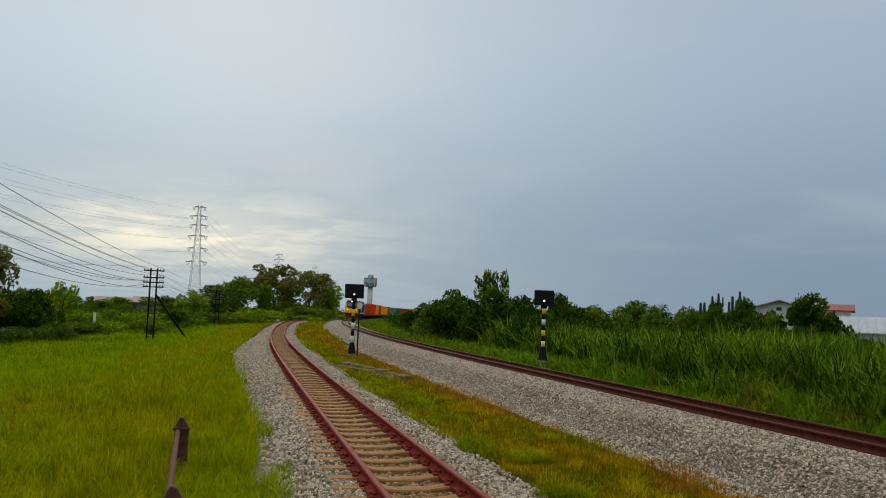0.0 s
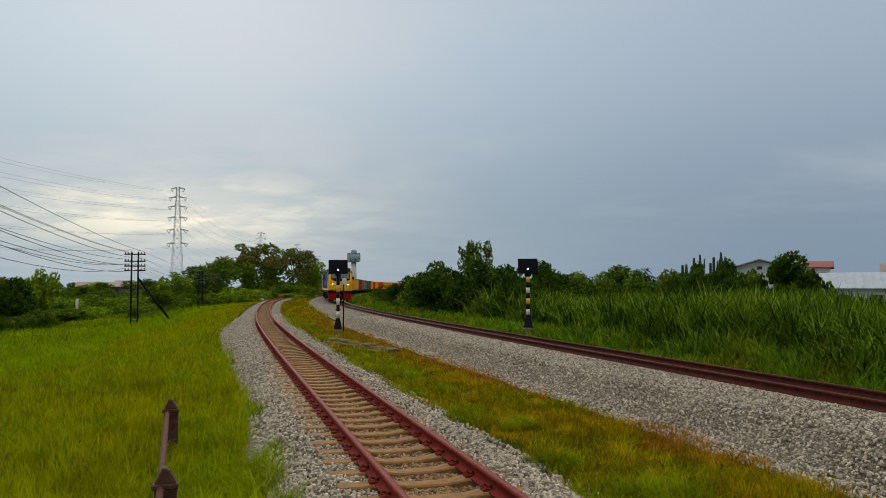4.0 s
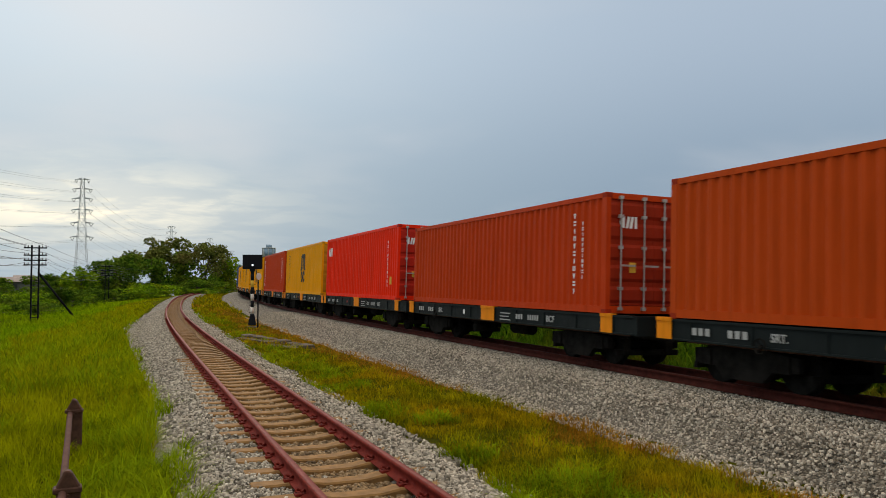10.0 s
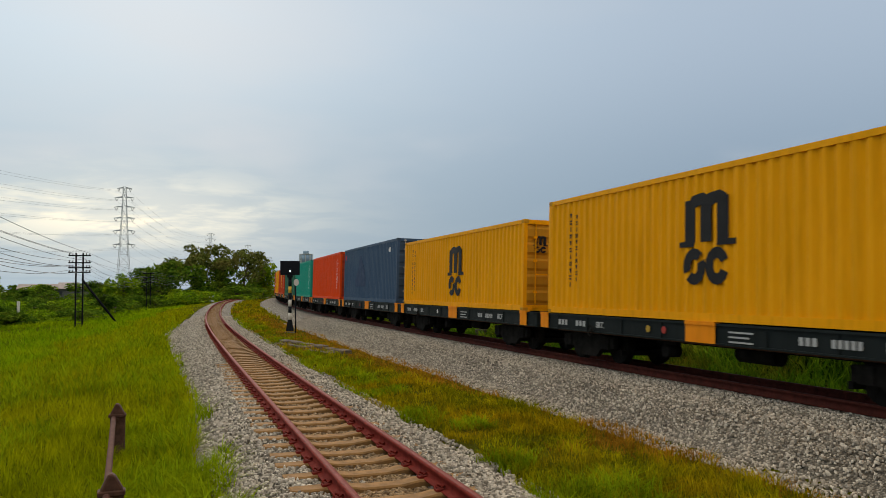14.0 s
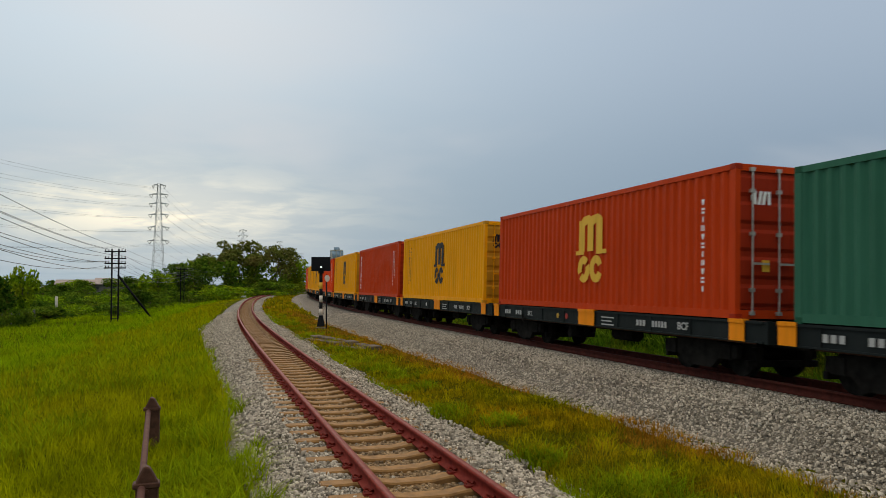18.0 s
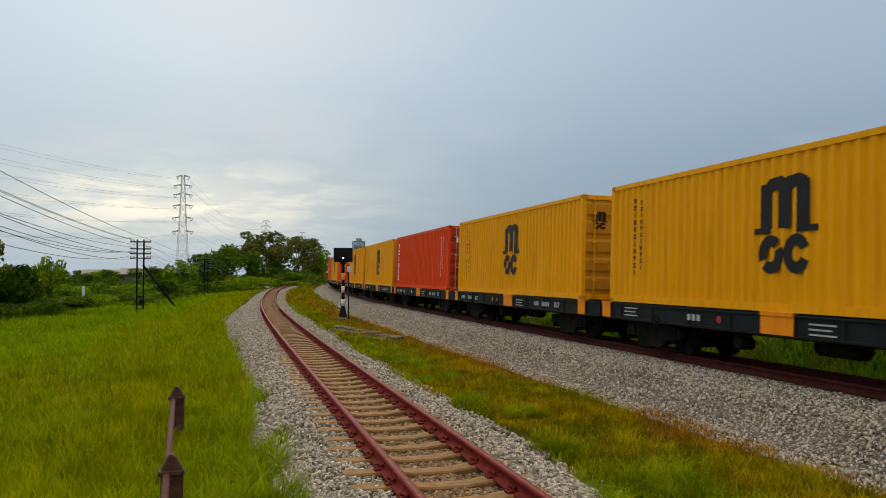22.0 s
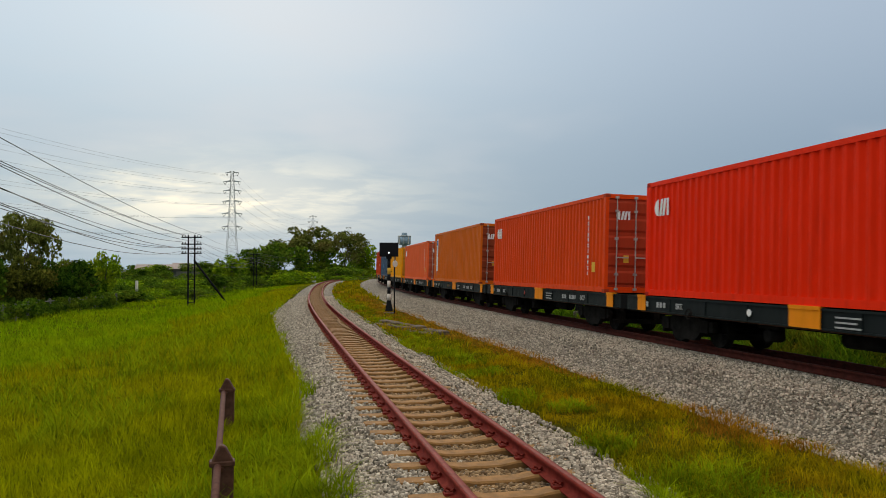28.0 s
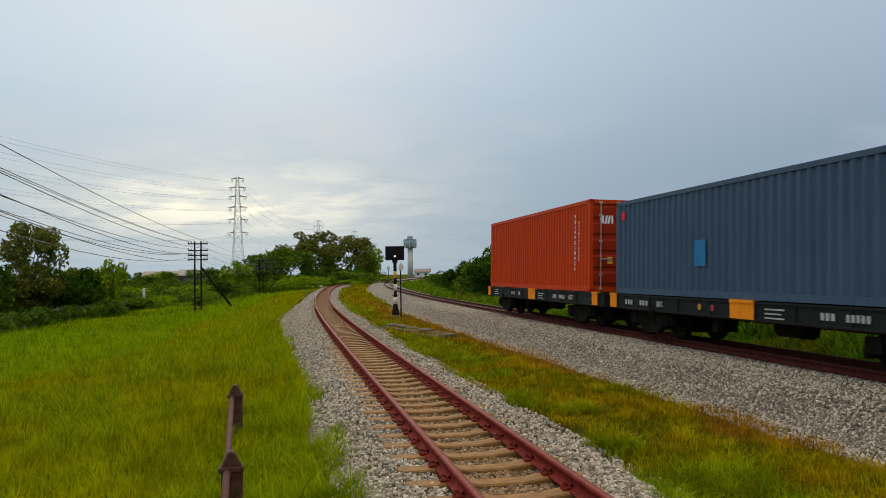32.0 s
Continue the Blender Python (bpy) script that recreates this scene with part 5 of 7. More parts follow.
# ---------------------------------------------------------------- sleepers, clips, loose stone
def make_sleepers():
    # the sleeper is waisted: full height under the rails, lower in the middle
    bm = bmesh.new()
    out = [(-1.0, -0.155), (-0.40, -0.155), (-0.22, -0.185), (0.22, -0.185), (0.40, -0.155), (1.0, -0.155), (1.0, -0.36), (-1.0, -0.36)]
    bm_prism(bm, out, -0.115, 0.115, "y")
    bmesh.ops.bevel(bm, geom=[e for e in bm.edges if all(v.co.z > -0.3 for v in e.verts)], offset=0.018, segments=1, affect="EDGES")
    me = mesh_of("sleeper", bm, SLEEPER_MAT)
    # further off the stone hides the sleeper ends
    bm = bmesh.new()
    bm_prism(bm, [(-0.64, -0.155), (-0.40, -0.155), (-0.22, -0.185), (0.22, -0.185), (0.40, -0.155), (0.64, -0.155), (0.80, -0.30), (-0.80, -0.30)], -0.115, 0.115, "y")
    short = mesh_of("sleeper", bm, SLEEPER_MAT)
    bm = bmesh.new()
    # spring clip: a bent bar that curls over the rail foot, on a shoulder
    pts = [Vector((0.045 * math.cos(a), 0.02 + 0.045 * math.sin(a), 0.045 + 0.012 * math.sin(2 * a))) for a in [math.pi * 1.6 * i / 9 for i in range(10)]]
    for a, b in zip(pts, pts[1:]):
        bm_tube(bm, a, b, 0.011, n=5, caps=False)
    bm_box(bm, -0.05, 0.05, -0.035, 0.055, 0.0, 0.025)
    clip = mesh_of("spring_clip", bm, RAIL_MAT)
    rng = random.Random(4)
    for i in range(-40, 230):
        s = -1.2 + i * 0.61
        p = on_near(s, 0.0, 0.0)
        th = np.interp(s, PS, PTH)
        ob = new("sleeper", me if i < 30 else short)
        ob.parent = near_track
        ob.matrix_basis = Matrix.Translation((float(p[0]), float(p[1]), float(p[2]) + rng.uniform(-0.006, 0.004))) @ Matrix.Rotation(float(th) + rng.uniform(-0.012, 0.012), 4, "Z")
        if 0 <= i < 72:
            for lat, flip in ((-0.535 - 0.085, 0), (-0.535 + 0.085, 1), (0.535 - 0.085, 0), (0.535 + 0.085, 1)):
                c = new("spring_clip", clip)
                c.parent = ob
                c.matrix_basis = Matrix.Translation((lat, 0, -0.155)) @ Matrix.Rotation(math.pi / 2 if flip else -math.pi / 2, 4, "Z")


make_sleepers()


def in_view(x, y, margin=3.0):
    a = np.degrees(np.arctan2(x, y))
    return (y > 1.0) & (a > -30 - margin) & (a < 40 + margin)


def stones(name, n, region, size, seed, label, parent, mat):
    """Loose angular stones lying on the bed, joined."""
    rs = np.random.RandomState(seed)
    x, y, z = region(rs, n)
    keep = in_view(x, y) & (np.abs(x) < 45)
    x, y, z = x[keep], y[keep], z[keep]
    n = len(x)
    base = np.array([(1, 1, 1), (-1, 1, 0.8), (-1, -1, 1), (1, -1, 0.7), (0.8, 1, -1), (-1, 0.8, -1), (-0.9, -1, -1), (1, -0.8, -1)], float)
    f = np.array([(0, 1, 2), (0, 2, 3), (0, 4, 5), (0, 5, 1), (1, 5, 6), (1, 6, 2), (2, 6, 7), (2, 7, 3), (3, 7, 4), (3, 4, 0)])
    r = size * (0.55 + 0.75 * rs.rand(n)) * (1 + 0.004 * np.hypot(x, y))
    v = base[None] * (0.7 + 0.6 * rs.rand(n, 8, 3)) * r[:, None, None] * (0.6 + 0.6 * rs.rand(n, 1, 3))
    a, b = rs.rand(n) * 6.28, rs.rand(n) * 1.2 - 0.6
    ca, sa, cb, sb = np.cos(a), np.sin(a), np.cos(b), np.sin(b)
    vx, vy, vz = v[..., 0], v[..., 1], v[..., 2]
    vy, vz = vy * cb[:, None] - vz * sb[:, None], vy * sb[:, None] + vz * cb[:, None]
    vx, vy = vx * ca[:, None] - vy * sa[:, None], vx * sa[:, None] + vy * ca[:, None]
    v = np.stack([vx + x[:, None], vy + y[:, None], vz + z[:, None]], -1).reshape(-1, 3)
    faces = (f[None] + 8 * np.arange(n)[:, None, None]).reshape(-1, 3)
    ob = new(name, raw_mesh(name, v, faces, mat))
    ob.parent = parent
    tagged(ob, label, "", kind="stuff")


def bed_height(lat, left, right):
    return np.interp(lat, (left - 0.80, left - 0.75, left, -1.02, -0.66, -0.55, 0.55, 0.66, 0.95, right, right + 0.75, right + 0.80), (-9.0, -0.62, -0.205, -0.185, -0.205, -0.265, -0.265, -0.200, -0.170, -0.205, -0.62, -9.0))


def meadow_edge(s):
    """Where the grass meets the ballast: the stone spreads wider towards the bend."""
    return np.interp(s, (0, 12, 22, 38, 52, 90), (-1.62, -1.66, -2.0, -2.65, -2.0, -1.95))


def low_edge(s):
    """Where the olive verge gives way to the greener low field."""
    return np.interp(s, (2, 14, 26, 80), (-24.0, -12.0, -7.2, -5.6))


def near_region(rs, n):
    s = 0.2 + 58 * rs.rand(n) ** 1.9
    edge = meadow_edge(s) - 0.10
    lat = edge + (1.80 - edge) * rs.rand(n)
    # the middle of the four-foot is mostly bare sleeper and fine stone further off
    inside = np.abs(lat) < 0.47
    on_sleeper = np.abs(((s + 1.2) / 0.61 + 0.5) % 1.0 - 0.5) < 0.21
    drop = (lat > -1.0) & (lat < 0.62) & on_sleeper & (rs.rand(n) < np.where(lat < -0.62, np.where(s < 14, 0.90, 0.0), 0.96))
    lat = np.where(drop | (inside & (rs.rand(n) < 0.35)), lat + np.where(lat < 0, -60.0, 60.0), lat)
    lat = np.where(inside, lat + 60.0, lat)
    p = on_near(s, lat, 0.0)
    return p[:, 0], p[:, 1], np.maximum(bed_height(lat, -1.5, 1.30) + rise(s), ground_z(p[:, 0], p[:, 1]) - 0.012) + 0.008 + 0.02 * rs.rand(n)


def crib_region(rs, n):
    s = 0.2 + 30 * rs.rand(n) ** 1.5
    s = (np.floor((s + 1.2) / 0.61) + 0.5 + (rs.rand(n) - 0.5) * 0.60) * 0.61 - 1.2
    lat = (rs.rand(n) - 0.5) * 0.95
    p = on_near(s, lat, 0.0)
    return p[:, 0], p[:, 1], bed_height(lat, -1.5, 1.30) + 0.008 + 0.03 * rs.rand(n)


def far_region(rs, n):
    s = -7.0 + 53 * rs.rand(n) ** 1.45
    lat = -4.05 + 4.65 * rs.rand(n)
    p = on_far(s, lat, 0.0)
    return p[:, 0], p[:, 1], np.maximum(p[:, 2] + bed_height(lat, -2.6, 1.7), ground_z(p[:, 0], p[:, 1]) - 0.01) + 0.015 + 0.02 * rs.rand(n)


stones("loose_ballast", 52000, near_region, 0.0165, 5, "loose grey crushed stone beside the rails", near_track, STONE_LOOSE)
stones("loose_ballast", 11000, crib_region, 0.0195, 7, "brown-stained crushed stone between the sleepers", near_track, STONE_WARM)
stones("loose_ballast", 86000, far_region, 0.0145, 6, "loose grey crushed stone on the track shoulder", far_track, STONE_LOOSE)


# ---------------------------------------------------------------- grass and reeds
def blade_mesh(name, x, y, z, h, w, bend, mat, segs, seed):
    """Tapered, arching blades as one mesh; each blade an island."""
    rs = np.random.RandomState(seed)
    n = len(x)
    az = rs.rand(n) * 6.283
    face = az + 1.57 + (rs.rand(n) - 0.5)
    ux, uy = np.cos(face), np.sin(face)
    dx, dy = np.cos(az), np.sin(az)
    rows = []
    for i in range(segs + 1):
        t = i / segs
        out = bend * h * t * t
        up = h * (t - 0.30 * np.clip(bend, 0, 1.2) * t * t * t)
        ww = w * (1 - t) ** 0.7 * 0.5 if i < segs else 0 * w
        cx, cy, cz = x + dx * out, y + dy * out, z + up
        if i < segs:
            rows.append(np.stack([cx - ux * ww, cy - uy * ww, cz], -1))
            rows.append(np.stack([cx + ux * ww, cy + uy * ww, cz], -1))
        else:
            rows.append(np.stack([cx, cy, cz], -1))
    v = np.stack(rows, 1)
    k = v.shape[1]
    f = []
    for i in range(segs - 1):
        a = 2 * i
        f += [(a, a + 1, a + 3), (a, a + 3, a + 2)]
    f.append((k - 3, k - 2, k - 1))
    f = np.array(f)
    faces = (f[None] + k * np.arange(n)[:, None, None]).reshape(-1, 3)
    return raw_mesh(name, v.reshape(-1, 3), faces, mat)


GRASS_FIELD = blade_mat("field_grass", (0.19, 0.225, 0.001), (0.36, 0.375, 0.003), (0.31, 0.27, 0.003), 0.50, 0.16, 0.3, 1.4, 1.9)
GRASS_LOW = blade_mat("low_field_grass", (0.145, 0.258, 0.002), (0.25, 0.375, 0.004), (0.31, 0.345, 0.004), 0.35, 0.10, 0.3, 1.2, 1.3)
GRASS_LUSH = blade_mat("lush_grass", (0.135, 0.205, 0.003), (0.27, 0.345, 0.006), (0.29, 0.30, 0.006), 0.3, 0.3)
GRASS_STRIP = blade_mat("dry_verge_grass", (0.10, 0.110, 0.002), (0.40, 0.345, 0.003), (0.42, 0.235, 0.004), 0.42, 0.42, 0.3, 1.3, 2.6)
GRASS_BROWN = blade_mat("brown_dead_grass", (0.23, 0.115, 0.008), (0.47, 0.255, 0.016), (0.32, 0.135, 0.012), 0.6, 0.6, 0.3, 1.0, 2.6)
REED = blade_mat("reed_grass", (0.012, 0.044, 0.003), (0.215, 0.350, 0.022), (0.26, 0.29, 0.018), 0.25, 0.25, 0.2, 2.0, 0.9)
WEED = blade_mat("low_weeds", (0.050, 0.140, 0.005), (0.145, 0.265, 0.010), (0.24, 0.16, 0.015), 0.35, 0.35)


def scatter_field(n, seed, r0, r1, power=1.0, a0=-34.0, a1=20.0):
    rs = np.random.RandomState(seed)
    a = np.radians(a0 + (a1 - a0) * rs.rand(n))
    r = r0 * (r1 / r0) ** (rs.rand(n) ** power)
    x, y = r * np.sin(a), r * np.cos(a)
    lat, s = lat_of(x, y)
    return rs, x, y, r, lat, s


def edge_noise(s, seed, amp=0.45):
    return amp * (vnoise(s, s * 0 + seed, 1.6, seed) + 0.6 * vnoise(s, s * 0 + seed, 0.5, seed + 1) - 0.8)


def grass_stuff(name, label, keep, arrays, h, w, bend, mat, segs, seed):
    x, y = arrays[0][keep], arrays[1][keep]
    lat, s = lat_of(x, y)
    z = np.maximum(ground_z(x, y), np.maximum(bed_height(lat, -1.5, 1.30) + rise(s), bed_height(lat - GAP, -2.6, 1.7) + 0.12 + 0.7 * rise(s))) - 0.03
    ob = new(name, blade_mesh(name, x, y, z, h[keep], w[keep], bend[keep], mat, segs, seed))
    tagged(ob, label, "grass", kind="stuff")


def make_grass():
    # meadow to the left of the near track
    rs, x, y, r, lat, s = scatter_field(165000, 21, 3.2, 85.0, 0.85)
    clump = vnoise(x, y, 1.1, 31)
    h = (0.16 + 0.26 * rs.rand(len(x)) * (0.4 + clump)) * (1 + 0.006 * r)
    w = 0.0045 + 0.0009 * r
    grass_stuff("meadow_grass", "yellow-green uncut meadow grass beside the track", (lat < meadow_edge(s) - 0.12 + edge_noise(s, 3, 0.35)) & (lat > low_edge(s) + 3 * (vnoise(x, y, 5.0, 61) - 0.5)), (x, y), h, w, 0.25 + 0.9 * rs.rand(len(x)), GRASS_FIELD, 3, 22)
    grass_stuff("meadow_grass", "bright green grass on the low field", (lat <= low_edge(s) + 3 * (vnoise(x, y, 5.0, 61) - 0.5)) & (lat > -34), (x, y), h * 1.1, w * 1.1, 0.25 + 0.9 * rs.rand(len(x)), GRASS_LOW, 3, 37)
    # rank growth further off on the low side
    rs, x, y, r, lat, s = scatter_field(46000, 71, 78.0, 185.0, 1.0, -34, -7)
    keep = (lat < -2.6) & (lat > -60)
    tall = vnoise(x, y, 4.0, 72)
    h = (0.25 + 0.9 * rs.rand(len(x)) * tall ** 2) * np.clip((-lat - 1) / 6, 0.35, 1)
    grass_stuff("rough_grass", "olive grass beside the ballast towards the bend", keep & (lat > -6.4), (x, y), 0.6 * h, 0.03 + 0.0009 * r, 0.3 + 0.9 * rs.rand(len(x)), GRASS_FIELD, 2, 74)
    keep &= lat <= -6.4
    grass_stuff("rough_grass", "rank bright green growth on the far side of the meadow", keep, (x, y), h, 0.03 + 0.0009 * r, 0.3 + 0.9 * rs.rand(len(x)), GRASS_LOW, 2, 73)
    # ragged tufts that creep into the edge of the ballast
    rs, x, y, r, lat, s = scatter_field(110000, 75, 4.0, 60.0, 0.8, -34, 10)
    keep = (lat < meadow_edge(s) + edge_noise(s, 13, 0.45)) & (lat > meadow_edge(s) - 1.5 + 0.9 * vnoise(x, y, 1.6, 78)) & (vnoise(x, y, 0.7, 76) > 0.22)
    h = (0.14 + 0.26 * rs.rand(len(x))) * (0.55 + 0.8 * vnoise(x, y, 0.55, 79))
    grass_stuff("grass_tuft", "lush arching green tufts along the ballast edge", keep, (x, y), h, 0.007 + 0.0009 * r, 0.6 + 1.0 * rs.rand(len(x)), GRASS_LUSH, 3, 77)
    # lush taller tufts
    rs, x, y, r, lat, s = scatter_field(60000, 23, 4.0, 70.0, 0.9)
    keep = (lat < meadow_edge(s) - 0.2 + edge_noise(s, 5, 0.3)) & (lat > -30) & (vnoise(x, y, 1.9, 33) > 0.56)
    h = (0.28 + 0.32 * rs.rand(len(x))) * (1 + 0.004 * r)
    grass_stuff("grass_tuft", "lush green tufts standing in the meadow", keep, (x, y), h, 0.009 + 0.0010 * r, 0.4 + 0.9 * rs.rand(len(x)), GRASS_LUSH, 3, 24)
    # strip between the tracks
    rs, x, y, r, lat, s = scatter_field(270000, 25, 7.0, 75.0, 0.75, -12, 36)
    keep = (lat > 1.66 + edge_noise(s, 7, 0.5)) & (lat < 4.50 + edge_noise(s, 9, 0.6))
    far_edge = np.clip((lat - 3.1) / 1.0, 0, 1) + 0.3 * np.exp(-((s - 25) / 6) ** 2) * (lat > 2.4)
    dry = (vnoise(x, y, 1.5, 41) * 0.7 + 0.25 * rs.rand(len(x)) + far_edge * 0.52 + 0.22 * np.clip((s - 24) / 6, 0, 1)) > 0.82
    h = (0.06 + 0.20 * rs.rand(len(x)) * (0.3 + 1.2 * vnoise(x, y, 0.45, 47)))
    keep &= rs.rand(len(x)) < 0.40 + 1.1 * vnoise(x, y, 0.6, 48)
    w = 0.005 + 0.0009 * r
    grass_stuff("verge_grass", "olive and yellow grass on the strip between the tracks", keep & ~dry, (x, y), h, w, 0.3 + 1.0 * rs.rand(len(x)), GRASS_STRIP, 2, 26)
    grass_stuff("dead_grass", "orange-brown dead grass along the ballast edge", keep & dry & (rs.rand(len(x)) < 0.75), (x, y), h * 0.9, w, 0.4 + 1.0 * rs.rand(len(x)), GRASS_BROWN, 2, 27)
    keep = (lat > 1.5 + edge_noise(s, 7, 0.6)) & (lat < 2.7) & (vnoise(x, y, 0.9, 43) > 0.56)
    grass_stuff("grass_tuft", "bright green tufts at the edge of the ballast", keep, (x, y), h * 1.35, w * 1.2, 0.6 + 0.8 * rs.rand(len(x)), GRASS_LUSH, 2, 28)
    # the same strip further off, towards the bend
    rs, x, y, r, lat, s = scatter_field(16000, 81, 62.0, 230.0, 1.0, -16, 2)
    keep = (lat > 1.5) & (lat < 5.1 + edge_noise(s, 9, 0.9))
    brown = vnoise(x, y, 3.0, 82) > 0.76
    far_h = 0.18 + 0.25 * rs.rand(len(x))
    grass_stuff("verge_grass", "olive grass on the strip towards the bend", keep & ~brown, (x, y), far_h, 0.03 + 0.0012 * r, 0.3 + rs.rand(len(x)), GRASS_STRIP, 2, 83)
    grass_stuff("dead_grass", "brown dead grass towards the bend", keep & brown, (x, y), far_h, 0.03 + 0.0012 * r, 0.3 + rs.rand(len(x)), GRASS_BROWN, 2, 84)
    # low growth beside the far track, towards the bend
    rs, x, y, r, lat, s = scatter_field(22000, 85, 60.0, 300.0, 1.0, -18, 9)
    k = lat - GAP
    grass_stuff("trackside_weeds", "green growth beside the far track towards the bend", (k > 1.9) & (k < 26), (x, y), 0.25 + 0.55 * rs.rand(len(x)) + 0.9 * rs.rand(len(x)) * np.clip((k - 3) / 8, 0, 1), 0.04 + 0.0016 * r, 0.4 + rs.rand(len(x)), WEED, 2, 86)
    # grass behind and beside the standpoint
    rs = np.random.RandomState(91)
    a, r = 2 * math.pi * rs.rand(36000), 1.2 + 27 * rs.rand(36000) ** 0.8
    x, y = r * np.sin(a), r * np.cos(a)
    lat, s = lat_of(x, y)
    keep = ((lat < -2.2) | ((lat > 1.6) & (lat < 4.9))) & (np.degrees(np.arctan2(x, y)) % 360 > 40) & (np.degrees(np.arctan2(x, y)) % 360 < 325) & (np.hypot(x, y) > 1.0)
    grass_stuff("meadow_grass", "yellow-green grass round the standpoint", keep, (x, y), 0.14 + 0.2 * rs.rand(len(x)), 0.012 + 0 * r, 0.3 + 0.9 * rs.rand(len(x)), GRASS_FIELD, 2, 92)
    # weeds and reeds beyond the far track
    rs, x, y, r, lat, s = scatter_field(150000, 29, 12.0, 90.0, 0.8, -16, 40)
    k = lat - GAP
    keep = (k > 1.75 + edge_noise(s, 11, 0.5)) & (k < 6.5) & (rs.rand(len(x)) < 0.8)
    h = (0.20 + 0.65 * rs.rand(len(x)) * np.clip((k - 1.2) / 1.4, 0.2, 1) * (0.4 + vnoise(x, y, 0.9, 54)))
    grass_stuff("trackside_weeds", "leafy green weeds growing beside the far track", keep, (x, y), h, 0.012 + 0.0016 * r, 0.4 + 0.9 * rs.rand(len(x)), WEED, 3, 30)
    rs, x, y, r, lat, s = scatter_field(66000, 35, 14.0, 75.0, 0.85, 2, 42)
    k = lat - GAP + 0.7 * (vnoise(x, y, 2.2, 51) - 0.5)
    keep = (k > 2.9) & (k < 19) & (s < 62) & ((s < 24) | (k > 5.5))
    grow = np.clip((k - 2.4) / 2.6, 0.25, 1) * (0.72 + 0.5 * vnoise(x, y, 2.8, 53))
    h = (1.65 + 1.1 * rs.rand(len(x))) * grow
    grass_stuff("tall_reeds", "tall arching green reeds beyond the far track", keep, (x, y), h, 0.044 + 0.0019 * r, 0.22 + 0.95 * rs.rand(len(x)) ** 1.5, REED, 5, 36)


make_grass()


# ---------------------------------------------------------------- trees and bushes
BARK = plain("bark", (0.10, 0.075, 0.05), 0.95, 0, 0.4, 5, 0.5)


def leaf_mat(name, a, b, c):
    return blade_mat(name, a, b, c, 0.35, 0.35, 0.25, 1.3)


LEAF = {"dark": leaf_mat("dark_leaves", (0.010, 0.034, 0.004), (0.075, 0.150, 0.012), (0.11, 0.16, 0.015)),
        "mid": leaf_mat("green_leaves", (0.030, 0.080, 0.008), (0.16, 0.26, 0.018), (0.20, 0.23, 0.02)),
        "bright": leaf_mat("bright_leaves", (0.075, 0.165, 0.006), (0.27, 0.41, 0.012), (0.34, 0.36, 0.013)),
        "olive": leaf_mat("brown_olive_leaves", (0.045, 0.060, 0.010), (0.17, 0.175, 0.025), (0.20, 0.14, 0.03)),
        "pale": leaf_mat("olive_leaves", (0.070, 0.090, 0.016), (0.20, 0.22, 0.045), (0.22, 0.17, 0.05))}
PLANTS = {}


def crown_mesh(seed, blobs, leaves, size, mat, up=0.25):
    """Leaves spread over and inside a set of rounded clumps (x, y, z, r), unit height."""
    rs = np.random.RandomState(seed)
    bl = np.array(blobs)
    wgt = bl[:, 3] ** 2
    i = rs.choice(len(bl), leaves, p=wgt / wgt.sum())
    d = rs.normal(size=(leaves, 3))
    d /= np.linalg.norm(d, axis=1)[:, None]
    rad = bl[i, 3] * (0.55 + 0.5 * rs.rand(leaves) ** 0.5) * (0.82 + 0.36 * rs.rand(leaves))
    c = bl[i, :3] + d * rad[:, None] * np.array([1, 1, 0.85])
    c = c[c[:, 2] > 0.01]
    n = len(c)
    a = rs.normal(size=(n, 3))
    a /= np.linalg.norm(a, axis=1)[:, None]
    b = np.cross(a, rs.normal(size=(n, 3)))
    b /= np.linalg.norm(b, axis=1)[:, None]
    s = size * (0.6 + 0.8 * rs.rand(n))[:, None]
    v = np.stack([c - a * s, c + b * s * 0.45, c + a * s, c - b * s * 0.45], 1).reshape(-1, 3)
    f = np.arange(4 * n).reshape(n, 4)
    return raw_mesh("crown", v, f, mat)


def trunk_bm(rng, blobs, r, base=0.0):
    bm = bmesh.new()
    top = Vector((rng.uniform(-0.04, 0.04), rng.uniform(-0.04, 0.04), 0.45))
    mid = Vector((top.x * 0.4, top.y * 0.4, 0.22))
    bm_tube(bm, (0, 0, base - 0.05), mid, r, r * 0.8, 7)
    bm_tube(bm, mid, top, r * 0.8, r * 0.55, 7)
    for x, y, z, rr in blobs[:13]:
        st = mid.lerp(top, rng.uniform(0.1, 1.0))
        e = Vector((x, y, z))
        k = st.lerp(e, 0.55) + Vector((0, 0, 0.03))
        bm_tube(bm, st, k, r * 0.42, r * 0.26, 5)
        bm_tube(bm, k, e, r * 0.26, r * 0.10, 5)
        for _ in range(2):
            q = e + Vector((rng.uniform(-1, 1), rng.uniform(-1, 1), rng.uniform(-0.3, 1))) * rr * 0.8
            bm_tube(bm, k.lerp(e, 0.6), q, r * 0.12, r * 0.04, 3, caps=False)
    return bm


